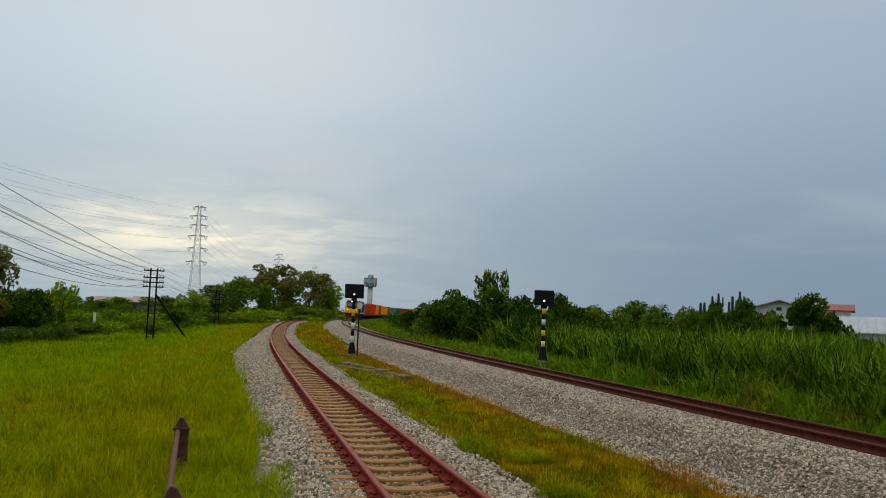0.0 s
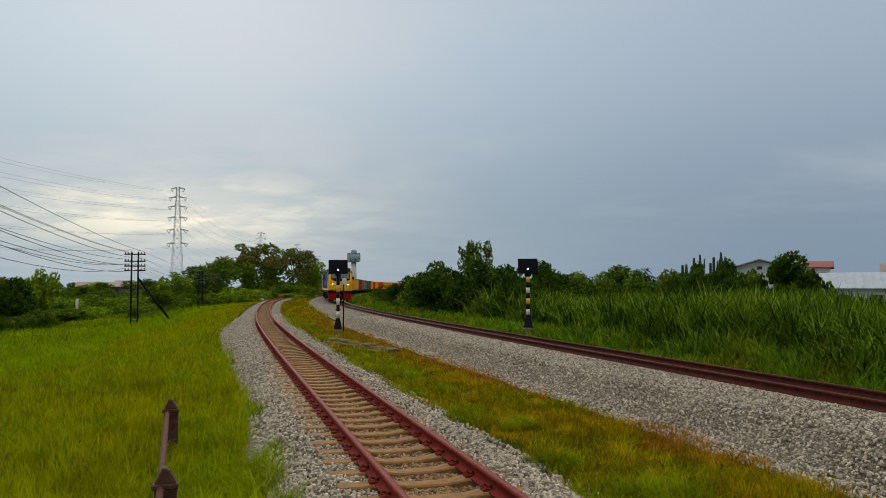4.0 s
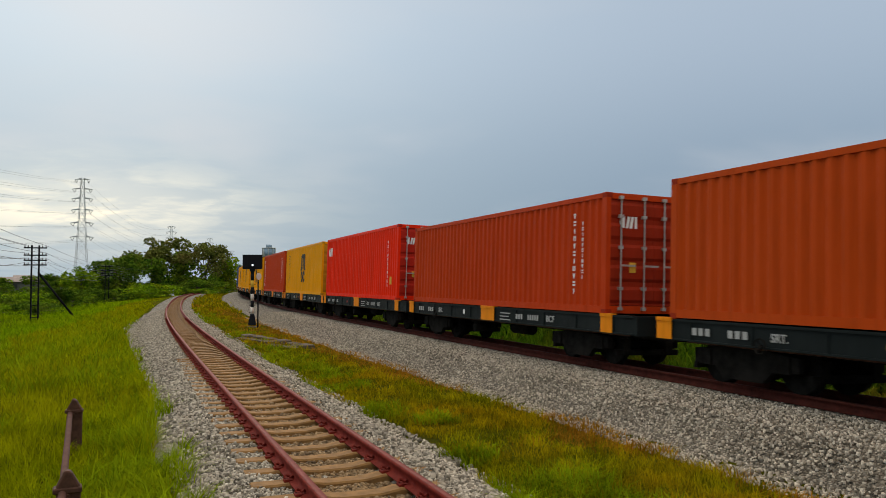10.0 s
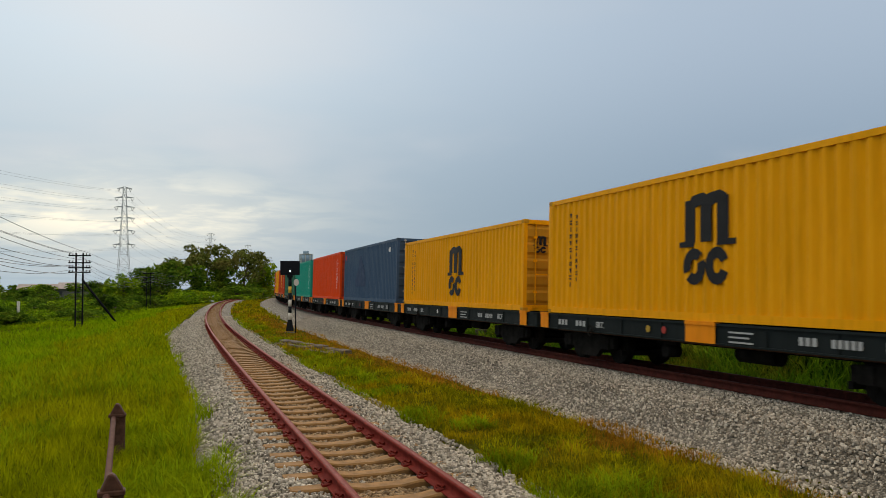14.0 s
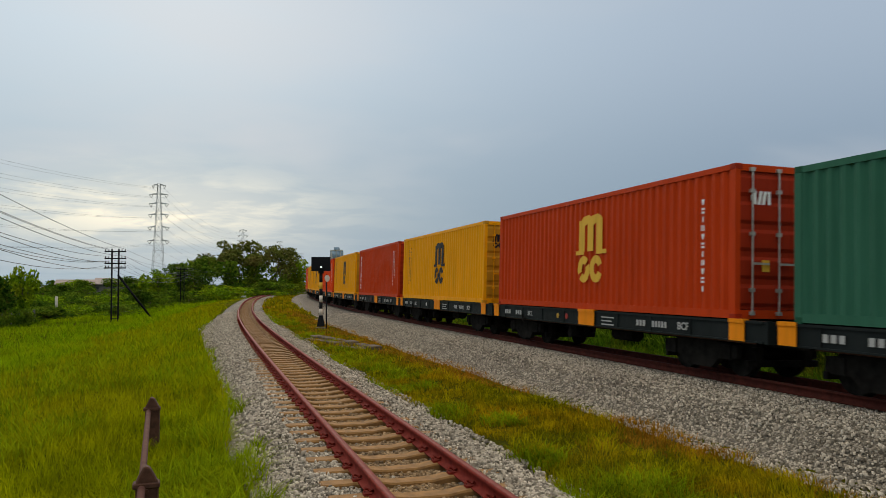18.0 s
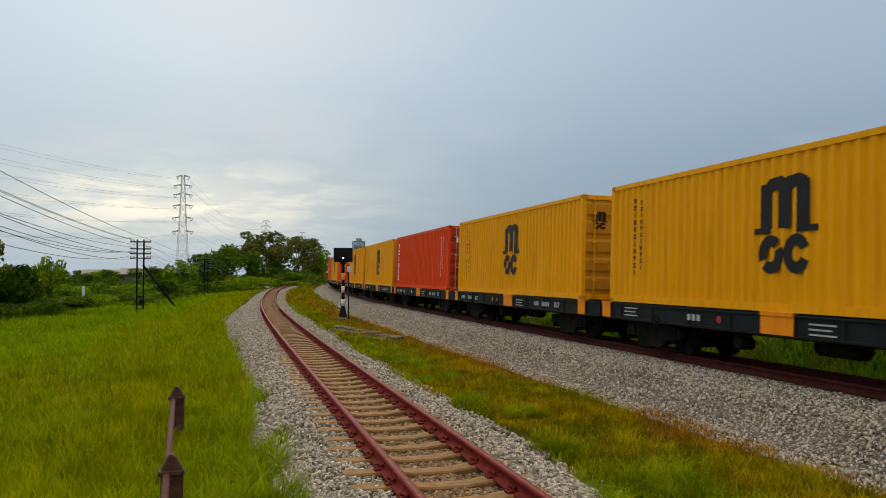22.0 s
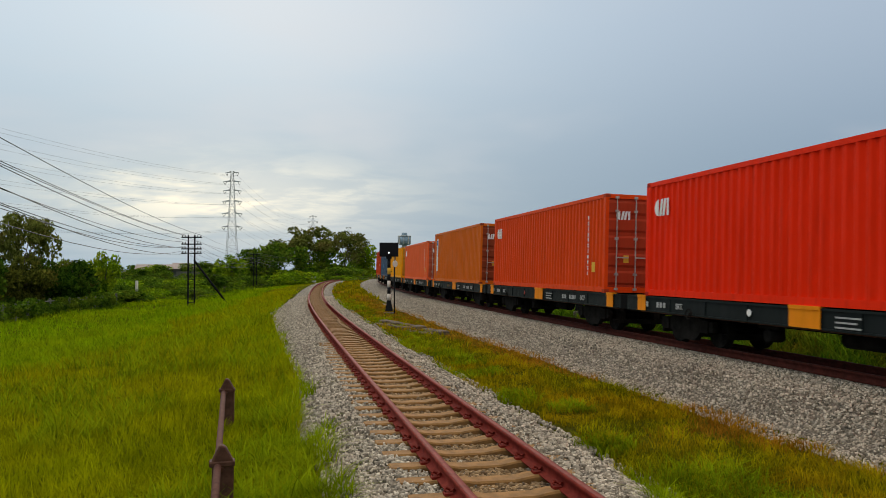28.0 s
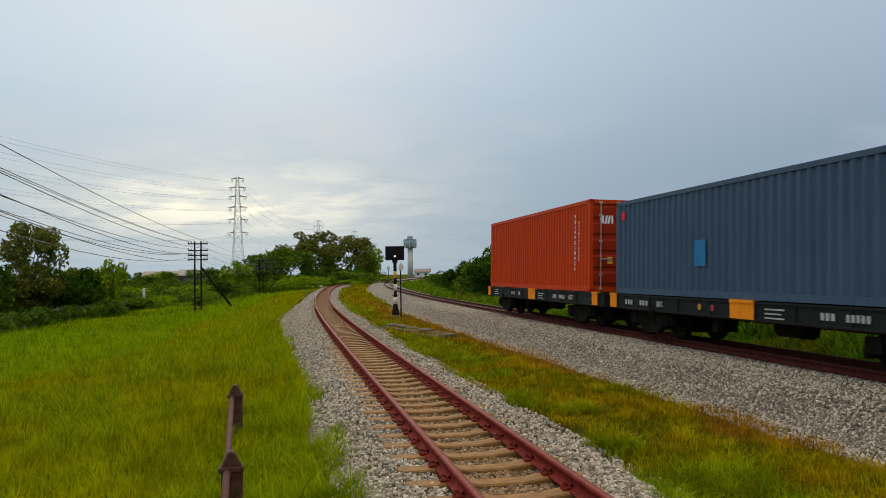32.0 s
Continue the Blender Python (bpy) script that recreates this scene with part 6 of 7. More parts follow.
def plant_kind(kind, variant, near):
    """One unit-high plant of a kind: bush, low scrub, tree or airy tree."""
    key = (kind, variant, near)
    if key in PLANTS:
        return PLANTS[key]
    rng = random.Random(hash_of(kind) * 31 + variant)
    blobs = []
    if kind in ("bush", "low", "thicket"):
        for i in range(26):
            a, q = rng.uniform(0, 6.28), rng.uniform(0.05, 0.52)
            blobs.append((q * math.cos(a), q * math.sin(a), rng.uniform(0.06, 0.80) * (1 - 0.6 * q), rng.uniform(0.08, 0.20)))
        leaves, size = (6200, 0.031) if near else (2500, 0.030)
    elif kind == "tree":
        for i in range(24):
            a, q = rng.uniform(0, 6.28), rng.uniform(0.0, 0.45)
            blobs.append((q * math.cos(a), q * math.sin(a), rng.uniform(0.18, 0.88) - 0.22 * q, rng.uniform(0.07, 0.17)))
        leaves, size = (6000, 0.025) if near else (2600, 0.036)
    else:
        for i in range(26):
            a, q = rng.uniform(0, 6.28), rng.uniform(0.03, 0.50)
            blobs.append((q * math.cos(a), q * math.sin(a), rng.uniform(0.42, 0.90) - 0.12 * q, rng.uniform(0.06, 0.13)))
        leaves, size = 3600, 0.026
    tone = {"bush": ("dark", "dark", "olive"), "low": ("mid", "mid", "bright"), "thicket": ("dark", "dark", "mid"), "tree": ("mid", "bright", "mid"), "airy": ("pale", "pale", "mid")}[kind][variant % 3]
    PLANTS[key] = (mesh_of("trunk", trunk_bm(rng, blobs, 0.022 if kind != "airy" else 0.018), BARK), crown_mesh(variant * 7 + hash_of(kind), blobs, leaves, size, LEAF[tone]))
    return PLANTS[key]


def hash_of(word):
    return sum(ord(c) * (i + 3) for i, c in enumerate(word)) % 997


PLANT_WORDS = {"thicket": ("bush", "dense dark green bush of a thicket by the far track"), "bush": ("bush", "dense dark green bush at the edge of the reeds"), "low": ("shrub", "low bright green scrub on the meadow edge"),
               "tree": ("tree", "broad leafy green tree with a low crown"), "airy": ("tree", "open-crowned tree with sparse olive foliage")}


def plant(kind, x, y, top, width, i):
    trunk, crown = plant_kind(kind, i % 3, math.hypot(x, y) < 84)
    z = float(ground_z(np.array([x]), np.array([y]))[0]) - 0.05
    h = max(top - z, 1.0)
    name, words = PLANT_WORDS[kind]
    t = empty(name, Matrix.Translation((x, y, z)) @ Matrix.Rotation(i * 2.4, 4, "Z"))
    tagged(t, words, name, "trees and bushes by the line")
    sc = Matrix.Diagonal((width * 1.1, width * 1.1, h * 1.14, 1))
    for nm, me in (("trunk", trunk), ("crown", crown)):
        ob = new(nm, me)
        ob.parent = t
        ob.matrix_basis = sc


GREENERY = (
    ("airy", -36.5, 62.1, 6.3, 5.7),
    ("bush", -33.8, 52.9, 3.3, 4.6),

    ("bush", -34.2, 57.4, 3.2, 4.2),
    ("bush", -34.2, 60.9, 3.1, 4.2),
    ("bush", -34.6, 66.0, 3.2, 4.4),
    ("low", -36.5, 76.7, -0.1, 2.4),
    ("low", -34.4, 71.8, 0.0, 2.2),
    ("low", -36.0, 85.3, -0.2, 2.6),
    ("low", -37.8, 101.0, 0.4, 4.2),
    ("low", -40.6, 87.6, 0.6, 3.2),
    ("low", -39.4, 97.3, 0.7, 4.5),
    ("low", -38.6, 103.0, 1.5, 4.7),
    ("low", -33.9, 104.6, 1.3, 6.3),
    ("tree", -44.8, 143.2, 4.4, 6.4),
    ("tree", -44.2, 153.8, 5.6, 9.1),
    ("tree", -42.5, 164.6, 7.8, 10.9),
    ("airy", -40.6, 177.4, 11.0, 15.6),
    ("tree", -36.2, 184.5, 8.4, 10.7),
    ("airy", -32.5, 192.3, 11.1, 12.5),
    ("tree", -29.5, 202.9, 8.4, 8.8),
    ("low", -32.2, 136.3, 2.5, 9.0),
    ("low", -28.9, 162.4, 2.9, 10.6),
    ("thicket", -2.2, 78.0, 3.2, 3.3),
    ("thicket", -0.2, 68.0, 4.1, 4.4),
    ("thicket", 2.0, 62.0, 4.3, 4.9),
    ("thicket", 4.0, 56.9, 4.0, 4.1),
    ("airy", 4.4, 81.9, 6.2, 3.6),
    ("thicket", 5.3, 49.7, 3.0, 2.1),
    ("thicket", 11.6, 74.1, 4.55, 4.8),
    ("thicket", 15.5, 78.5, 4.05, 4.6),
    ("tree", 20.8, 85.5, 4.2, 5.7),
    ("thicket", 24.4, 86.6, 4.15, 4.5),
    ("thicket", 25.1, 78.1, 4.25, 4.1),
    ("thicket", 24.2, 63.5, 3.45, 3.4),
    ("thicket", 27.6, 60.0, 4.75, 4.6),
    ("low", 25.6, 65.0, 3.2, 3.4),
    ("thicket", 22.6, 67.5, 4.35, 3.2),
    ("thicket", 25.0, 67.0, 4.45, 3.2),
    ("thicket", 28.0, 68.5, 3.7, 3.2),
    ("thicket", 29.4, 70.5, 3.8, 3.0),
    ("thicket", 41.6, 65.0, 4.9, 3.0),
    ("thicket", 30.0, 64.0, 3.85, 3.2),
    ("thicket", -5.2, 110.0, 2.5, 4.5),
    ("thicket", -3.6, 104.0, 2.9, 4.6),
    ("thicket", -6.4, 121.0, 2.2, 4.2),
)


def make_plants():
    for i, (kind, x, y, top, w) in enumerate(GREENERY):
        plant(kind, x, y, top, w, i)
    rng = random.Random(12)
    # second row that closes the hedge behind the fence and the thicket by the far track
    for i in range(9):
        x, y = -36.5 - rng.uniform(0, 7), 50 + i * 3.4
        plant(("bush", "low", "tree")[i % 3], x, y, rng.uniform(1.6, 3.6), rng.uniform(3.2, 4.6), i + 50)
    for i in range(6):
        p = on_far(44 + i * 3.5, 8.0 + rng.uniform(0, 4) + 0.05 * i)
        plant("thicket", float(p[0]), float(p[1]), rng.uniform(2.4, 3.6), rng.uniform(3.4, 4.6), i + 70)
    for i in range(11):
        x = 6 + i * 3.2
        y = 88 + rng.uniform(-6, 10) - 0.15 * x
        plant("thicket", x, y, rng.uniform(2.4, 3.5), rng.uniform(4.5, 6.5), i + 90)
    for i in range(14):
        x, y = -54 + i * 2.6 + rng.uniform(-1, 1), 100 + i * 4.5 + rng.uniform(-4, 4)
        plant("low", x, y, rng.uniform(0.4, 1.6), rng.uniform(4.0, 6.5), i + 120)
    for i in range(24):
        p = on_near(70 + i * 3.2, -13.5 - 11 * rng.random())
        plant("low", float(p[0]), float(p[1]), rng.uniform(-0.5, 0.5), rng.uniform(2.6, 4.6), i + 200)
    for i in range(18):
        p = on_near(82 + i * 3.4, -21 - 12 * rng.random())
        plant(("low", "low", "bush")[i % 3], float(p[0]), float(p[1]), rng.uniform(-0.1, 1.3), rng.uniform(3.0, 5.0), i + 250)
    for i in range(12):
        plant("tree" if i % 3 == 0 else "low", -118 + i * 5.6, 196 + rng.uniform(-8, 8), rng.uniform(1.2, 2.4), rng.uniform(6, 9), i + 230)
    for i in range(16):
        x, y = -170 + i * 9.0, 215 + rng.uniform(-10, 30)
        plant("tree", x, y, rng.uniform(2.6, 4.6), rng.uniform(8, 13), i + 140)
    for i in range(9):
        p = on_near(150 + i * 16, -9 - rng.uniform(0, 6))
        plant("tree" if i % 2 else "bush", float(p[0]), float(p[1]), rng.uniform(3.0, 6.5), rng.uniform(6, 9), i + 160)
    for i in range(12):
        p = on_far(96 + i * 10, 18 + rng.uniform(0, 8))
        plant("bush", float(p[0]), float(p[1]), rng.uniform(1.6, 2.5), rng.uniform(4, 6), i + 180)


make_plants()


# ---------------------------------------------------------------- signals and things along the line
SIGNAL_YELLOW = paint("signal_yellow", (0.70, 0.42, 0.06), 0.3)
SIGNAL_WHITE = paint("signal_white", (0.66, 0.60, 0.54), 0.3)
FOOT_MAT = plain("weathered_foot", (0.12, 0.10, 0.08), 0.9, 0, 0.35, 4, 0.3)
SIGNAL_BLACK = paint("signal_black", (0.012, 0.013, 0.016), 0.1)
LENS_PALE = glow("signal_lens_pale", (0.85, 0.88, 0.95), 0.9)


def gz(x, y):
    return float(ground_z(np.array([float(x)]), np.array([float(y)]))[0])


def make_signal(x, y, z, turn, head_w, head_z0, head_z1, bands, label):
    s = empty("railway_signal", Matrix.Translation((x, y, z)) @ Matrix.Rotation(turn, 4, "Z"))
    tagged(s, label, "railway signal", "line-side signals")
    part("foot", box(-0.25, 0.25, -0.25, 0.25, -0.35, 0.0, 0.02), FOOT_MAT, s, "concrete foot")
    bm = bmesh.new()
    a = [bm.verts.new((u, v, 0.06)) for u, v in ((-0.2, -0.2), (0.2, -0.2), (0.2, 0.2), (-0.2, 0.2))]
    b = [bm.verts.new((u, v, 0.62)) for u, v in ((-0.10, -0.10), (0.10, -0.10), (0.10, 0.10), (-0.10, 0.10))]
    for i in range(4):
        bm.faces.new((a[i], a[(i + 1) % 4], b[(i + 1) % 4], b[i]))
    bm.faces.new(b)
    bm.faces.new(a[::-1])
    part("pedestal", bm, SIGNAL_BLACK, s, "black tapered pedestal")
    z0 = 0.62
    n = len(bands)
    step = (head_z0 + 0.1 - z0) / n
    for i, tone in enumerate(bands):
        part("mast_band", tube((0, 0, z0 + i * step), (0, 0, z0 + (i + 1) * step), 0.085, n=14), {"k": SIGNAL_BLACK, "y": SIGNAL_YELLOW, "w": SIGNAL_WHITE}[tone], s)
    board = part("backboard", box(-head_w / 2, head_w / 2, -0.09, 0.09, head_z0, head_z1, 0.015), SIGNAL_BLACK, s, "black square backboard")
    zc = head_z0 + 0.20
    part("hood", tube((0, -0.09, zc), (0, -0.24, zc), 0.10, 0.115, n=14), SIGNAL_BLACK, board)
    part("lens", tube((0, -0.24, zc), (0, -0.246, zc), 0.05, n=14), LENS_PALE, board, "pale round lens")
    part("lens", tube((0, -0.09, head_z1 - 0.22), (0, -0.10, head_z1 - 0.22), 0.075, n=14), SIGNAL_BLACK, board)
    part("bracket", box(-0.14, 0.14, -0.05, 0.12, head_z0 - 0.12, head_z0), SIGNAL_BLACK, s)
    for i in range(5):
        part("ladder_rung", tube((-0.16, 0.16, 0.7 + 0.35 * i), (0.16, 0.16, 0.7 + 0.35 * i), 0.012, n=5), SIGNAL_BLACK, s)
    return s


make_signal(-4.55, 40.47, -0.22, radians(6), 0.97, 2.86, 3.58, "wkwkykk", "black-boarded signal on a banded mast between the tracks")
make_signal(4.43, 34.83, 0.12, radians(-6), 0.86, 2.42, 3.08, "wkykwkyk", "black-boarded signal on a yellow banded mast by the reeds")

marker = empty("marker_post", Matrix.Translation((-4.24, 40.2, -0.25)))
tagged(marker, "thin dark post with a round white disc", "post")
part("pole", tube((0, 0, -0.2), (0, 0, 2.45), 0.035, n=8), SIGNAL_BLACK, marker)
disc = part("disc", tube((0, -0.03, 2.52), (0, -0.06, 2.52), 0.17, n=18), SIGNAL_WHITE, marker, "small round white disc turned askew")
disc.matrix_basis = Matrix.Rotation(radians(52), 4, "Z")
part("cap", tube((0, 0, 2.45), (0, 0, 2.72), 0.05, 0.03, n=8), SIGNAL_BLACK, marker)


OLD_SLAB = plain("old_brown_slab", (0.115, 0.088, 0.062), 0.95, 0, 0.5, 3.5, 0.5, 0.1)


def make_trough():
    """Line of old concrete trough blocks between the tracks."""
    rng = random.Random(9)
    a, b = Vector((-4.1, 34.2, 0)), Vector((-0.95, 27.0, 0))
    d = (b - a).normalized()
    n = 9
    trough = empty("cable_trough", Matrix.Translation((a.x, a.y, -0.34)) @ Matrix.Rotation(math.atan2(d.y, d.x), 4, "Z"))
    tagged(trough, "row of broken grey concrete trough blocks", "cable trough")
    L = (b - a).length / n
    for i in range(n):
        o = part("block", box(i * L + 0.02, (i + 1) * L - 0.02, -0.17 - rng.uniform(0, 0.06), 0.17, -0.1, 0.15 + rng.uniform(-0.05, 0.08), 0.03), OLD_SLAB, trough)
        o.matrix_basis = Matrix.Rotation(rng.uniform(-0.035, 0.035), 4, "Z") @ Matrix.Rotation(rng.uniform(-0.05, 0.05), 4, "X")
    for i in range(5):
        part("lid", box(0.3 + i * 1.45, 1.5 + i * 1.45 - 0.2 * (i % 2), -0.62, -0.26, -0.05, 0.06 + 0.03 * (i % 3), 0.02), OLD_SLAB, trough, "loose concrete lid")


make_trough()


def make_pipe_rail():
    """Low rail of pipe on iron posts, parallel to the track."""
    rail = empty("pipe_barrier")
    tagged(rail, "low rusty barrier of steel pipe on old iron posts", "barrier")
    top = 0.35
    A, B = Vector((-3.72, 11.64, 0)), Vector((-2.36, 7.25, 0))
    d = (B - A)
    for k in range(3):
        p = A + d * k
        g = -0.55
        bm = bm_prism(bmesh.new(), [(-0.10, g), (0.10, g), (0.105, top - 0.16), (0.03, top - 0.02), (-0.02, top), (-0.09, top - 0.14)], -0.055, 0.055)
        bmesh.ops.bevel(bm, geom=bm.edges[:], offset=0.014, segments=1, affect="EDGES")
        post = part("post", bm, RUSTY, rail, "rusted iron post")
        post.matrix_basis = Matrix.Translation(p) @ Matrix.Rotation(radians(12) + 0.1 * k, 4, "Z")
        part("bolt", tube((0, -0.055, top - 0.22), (0, -0.085, top - 0.22), 0.022, n=6), RUSTY, post)
        part("strap", box(-0.115, 0.115, -0.07, 0.07, top - 0.20, top - 0.15, 0.01), RUSTY, post)
    zp = top - 0.20
    part("pipe", tube((A.x - 0.02, A.y - 0.10, zp), (A.x + d.x * 2.2, A.y + d.y * 2.2 - 0.10, zp), 0.034, n=12), plain("worn_pipe", (0.095, 0.046, 0.036), 0.9, 0.0, 0.3, 12, 0.2, 0.05), rail, "worn reddish pipe")


make_pipe_rail()

# ---------------------------------------------------------------- telegraph poles and wires
WIRE = plain("dark_wire", (0.030, 0.032, 0.036), 0.6, 0.3)
INSULATOR = plain("insulator", (0.10, 0.09, 0.085), 0.3)


def make_pole(x, y, h, turn, strut=False):
    z = gz(x, y)
    p = empty("telegraph_pole", Matrix.Translation((x, y, z)) @ Matrix.Rotation(turn, 4, "Z"))
    tagged(p, "twin-post telegraph pole of old rails with four cross-arms", "telegraph pole", "telegraph poles along the line")
    for dx in (-0.27, 0.27):
        part("post", box(dx - 0.06, dx + 0.06, -0.07, 0.07, -0.4, h), BLACK_STEEL, p, "dark rail post")
    tips = []
    for i, dz in enumerate((0.22, 0.82, 1.24, 1.62)):
        w = 0.86
        arm = part("cross_arm", box(-w, w, -0.05, 0.05, h - dz - 0.05, h - dz + 0.05), BLACK_STEEL, p)
        for u in (-w + 0.08, -0.52, 0.52, w - 0.08):
            part("insulator", tube((u, 0, h - dz + 0.05), (u, 0, h - dz + 0.20), 0.045, 0.03, n=8), INSULATOR, arm)
            tips.append((u, 0, h - dz + 0.20))
    for k in range(4):
        part("tie_bar", box(-0.21, 0.21, -0.03, 0.03, 0.4 + 1.0 * k, 0.46 + 1.0 * k), BLACK_STEEL, p)
    if strut:
        part("strut", tube((0.2, 0.1, h - 2.2), (3.3, 0.9, -0.2), 0.09, n=8), BLACK_STEEL, p, "leaning strut")
    return p, tips


def wire(a, b, sag, r, group="line wires", n=14):
    a, b = Vector(a), Vector(b)
    bm = bmesh.new()
    pts = [a.lerp(b, i / n) - Vector((0, 0, sag * 4 * (i / n) * (1 - i / n))) for i in range(n + 1)]
    side = (b - a).cross(Vector((0, 0, 1))).normalized() * r
    rise = Vector((0, 0, r))
    rings = [[bm.verts.new(p + o) for o in (side, rise, -side, -rise)] for p in pts]
    for u, v in zip(rings, rings[1:]):
        for k in range(4):
            bm.faces.new((u[k], u[(k + 1) % 4], v[(k + 1) % 4], v[k]))
    ob = part("overhead_wire", bm, WIRE)
    tagged(ob, "thin dark overhead wire sagging between poles", "wire", group)


POLES = [(float(on_near(5.0, -11.0)[0]), float(on_near(5.0, -11.0)[1])), (-25.1, 68.41), (-36.4, 128.0), (-39.5, 186.0), (-41.0, 240.0)]
POLE_H = (7.6, 6.35, 6.0, 6.0, 6.0)
made = []
for i, ((x, y), h) in enumerate(zip(POLES, POLE_H)):
    p, tips = make_pole(x, y, h, radians(12 if i < 3 else 5), i == 1)
    m = p.matrix_basis
    made.append([m @ Vector(t) for t in tips])
for i in range(4):
    for j in range(16):
        if (j % 4 in (0, 3)) or (i == 0 and j in (1, 9)):
            wire(made[i][j], made[i + 1][j], 0.45 + 0.25 * (j // 4) + 0.05 * (j % 3), 0.016 if i == 0 else 0.012)
ball = empty("creeper_clump", Matrix.Translation((-23.75, 70.9, 0.1)))
tagged(ball, "round clump of dark creeper hanging on the strut", "creeper")
part("foliage", crown_mesh(77, [(0, 0, 0.9, 0.55), (0.5, 0, 0.8, 0.45), (-0.45, 0.1, 0.85, 0.45), (0.1, 0, 0.45, 0.4), (0, 0, 0.1, 0.25)], 2600, 0.075, LEAF["dark"]), None, ball)


# ---------------------------------------------------------------- far pylons, water tower
LATTICE = plain("galvanised_lattice", (0.46, 0.48, 0.49), 0.6, 0.1, 0.2, 0.5, 0.0)


def make_pylon(x, y, top, s, label):
    z = gz(x, y)
    p = empty("transmission_tower", Matrix.Translation((x, y, z)) @ Matrix.Rotation(radians(8), 4, "Z"))
    tagged(p, label, "transmission tower", "transmission towers on the horizon")
    H = top - z
    levels = [0, 0.10, 0.20, 0.30, 0.39, 0.48, 0.56, 0.64, 0.72, 0.80, 0.88, 0.95, 1.0]

    def half(t):
        return (2.5 * (1 - t) ** 1.15 + 0.62) * s
    bm = bmesh.new()
    r = 0.105 * s
    for a, b in zip(levels, levels[1:]):
        for i in range(4):
            c, d = ((-1, -1), (1, -1), (1, 1), (-1, 1))[i], ((1, -1), (1, 1), (-1, 1), (-1, -1))[i]
            ha, hb = half(a), half(b)
            bm_tube(bm, (c[0] * ha, c[1] * ha, a * H), (c[0] * hb, c[1] * hb, b * H), r, n=4, caps=False)
            bm_tube(bm, (c[0] * ha, c[1] * ha, a * H), (d[0] * hb, d[1] * hb, b * H), r * 0.55, n=4, caps=False)
            bm_tube(bm, (d[0] * ha, d[1] * ha, a * H), (c[0] * hb, c[1] * hb, b * H), r * 0.55, n=4, caps=False)
            bm_tube(bm, (c[0] * hb, c[1] * hb, b * H), (d[0] * hb, d[1] * hb, b * H), r * 0.5, n=4, caps=False)
    part("lattice_mast", bm, LATTICE, p)
    ends = []
    for t, w in ((0.985, 3.2), (0.90, 4.3), (0.815, 4.5), (0.715, 4.6), (0.60, 4.9), (0.475, 5.0)):
        hb = half(t)
        for sg in (-1, 1):
            # one tapered arm, deepest at the mast
            bm = bmesh.new()
            root = [bm.verts.new((sg * hb, yy, t * H + dz)) for yy, dz in ((-0.5 * hb, 0.0), (0.5 * hb, 0.0), (0.5 * hb, 0.014 * H), (-0.5 * hb, 0.014 * H))]
            tip = [bm.verts.new((sg * w * s, yy, t * H + dz)) for yy, dz in ((-0.08, -0.1), (0.08, -0.1), (0.08, 0.1), (-0.08, 0.1))]
            for i in range(4):
                bm.faces.new((root[i], root[(i + 1) % 4], tip[(i + 1) % 4], tip[i]))
            bm.faces.new(root[::-1])
            bm.faces.new(tip)
            bmesh.ops.recalc_face_normals(bm, faces=bm.faces[:])
            arm = part("cross_arm", bm, LATTICE, p)
            foot = (sg * w * s * 0.78, 0, t * H - 1.5 * s)
            part("insulator_string", tube((sg * w * s, 0, t * H), foot, 0.11 * s, n=6), INSULATOR, arm)
            part("insulator_string", tube((sg * (w * 0.56 + 0.3) * s, 0, t * H), foot, 0.11 * s, n=6), INSULATOR, arm)
            ends.append(p.matrix_basis @ Vector(foot))
    return ends


e1 = make_pylon(-120.0, 381.6, 50.5, 1.0, "tall steel lattice transmission tower with six cross-arms")
e2 = make_pylon(-143.8, 685.1, 49.7, 1.0, "distant steel lattice transmission tower")
e3 = make_pylon(-145.8, 888.1, 50.8, 1.0, "distant steel lattice transmission tower")
e4 = make_pylon(-163.4, 1188.8, 49.1, 1.0, "very distant steel lattice transmission tower")
for j in range(0, 12):
    a = e1[j]
    wire(a, (a.x - 20, 40.0, a.z - 2), 7.0, 0.026, "power lines", 24)
    wire(a, e2[j], 8.0, 0.03, "power lines", 16)


def make_water_tower():
    x, y = -46.2, 497.8
    z = gz(x, y)
    w = empty("water_tower", Matrix.Translation((x, y, z)))
    tagged(w, "pale concrete water tower with a wide banded tank", "water tower")
    pale = plain("pale_concrete", (0.50, 0.50, 0.47), 0.8, 0, 0.15, 0.4, 0)
    blue = plain("pale_blue_band", (0.24, 0.33, 0.42), 0.7, 0, 0.2, 0.4, 0)
    H = 25.5 - z
    part("stem", tube((0, 0, 0), (0, 0, H - 7.5), 1.9, 1.6, 20), pale, w)
    tank = part("tank", tube((0, 0, H - 7.6), (0, 0, H - 2.4), 3.4, 3.9, 24), blue, w, "pale blue tank")
    part("rim", tube((0, 0, H - 2.4), (0, 0, H - 1.9), 4.1, 4.1, 24), pale, tank)
    part("neck", tube((0, 0, H - 1.9), (0, 0, H), 1.9, 1.7, 16), blue, w)
    for i in range(8):
        a = i * math.pi / 4
        part("rib", box(-0.18, 0.18, 3.3, 4.15, H - 7.2, H - 2.4), pale, tank).matrix_basis = Matrix.Rotation(a, 4, "Z")


make_water_tower()

# ---------------------------------------------------------------- buildings
WALL_PALE = plain("pale_stucco", (0.60, 0.60, 0.57), 0.85, 0, 0.15, 0.6, 0.05)
WALL_GREY = plain("weathered_wall", (0.13, 0.13, 0.11), 0.9, 0, 0.3, 0.6, 0.05)
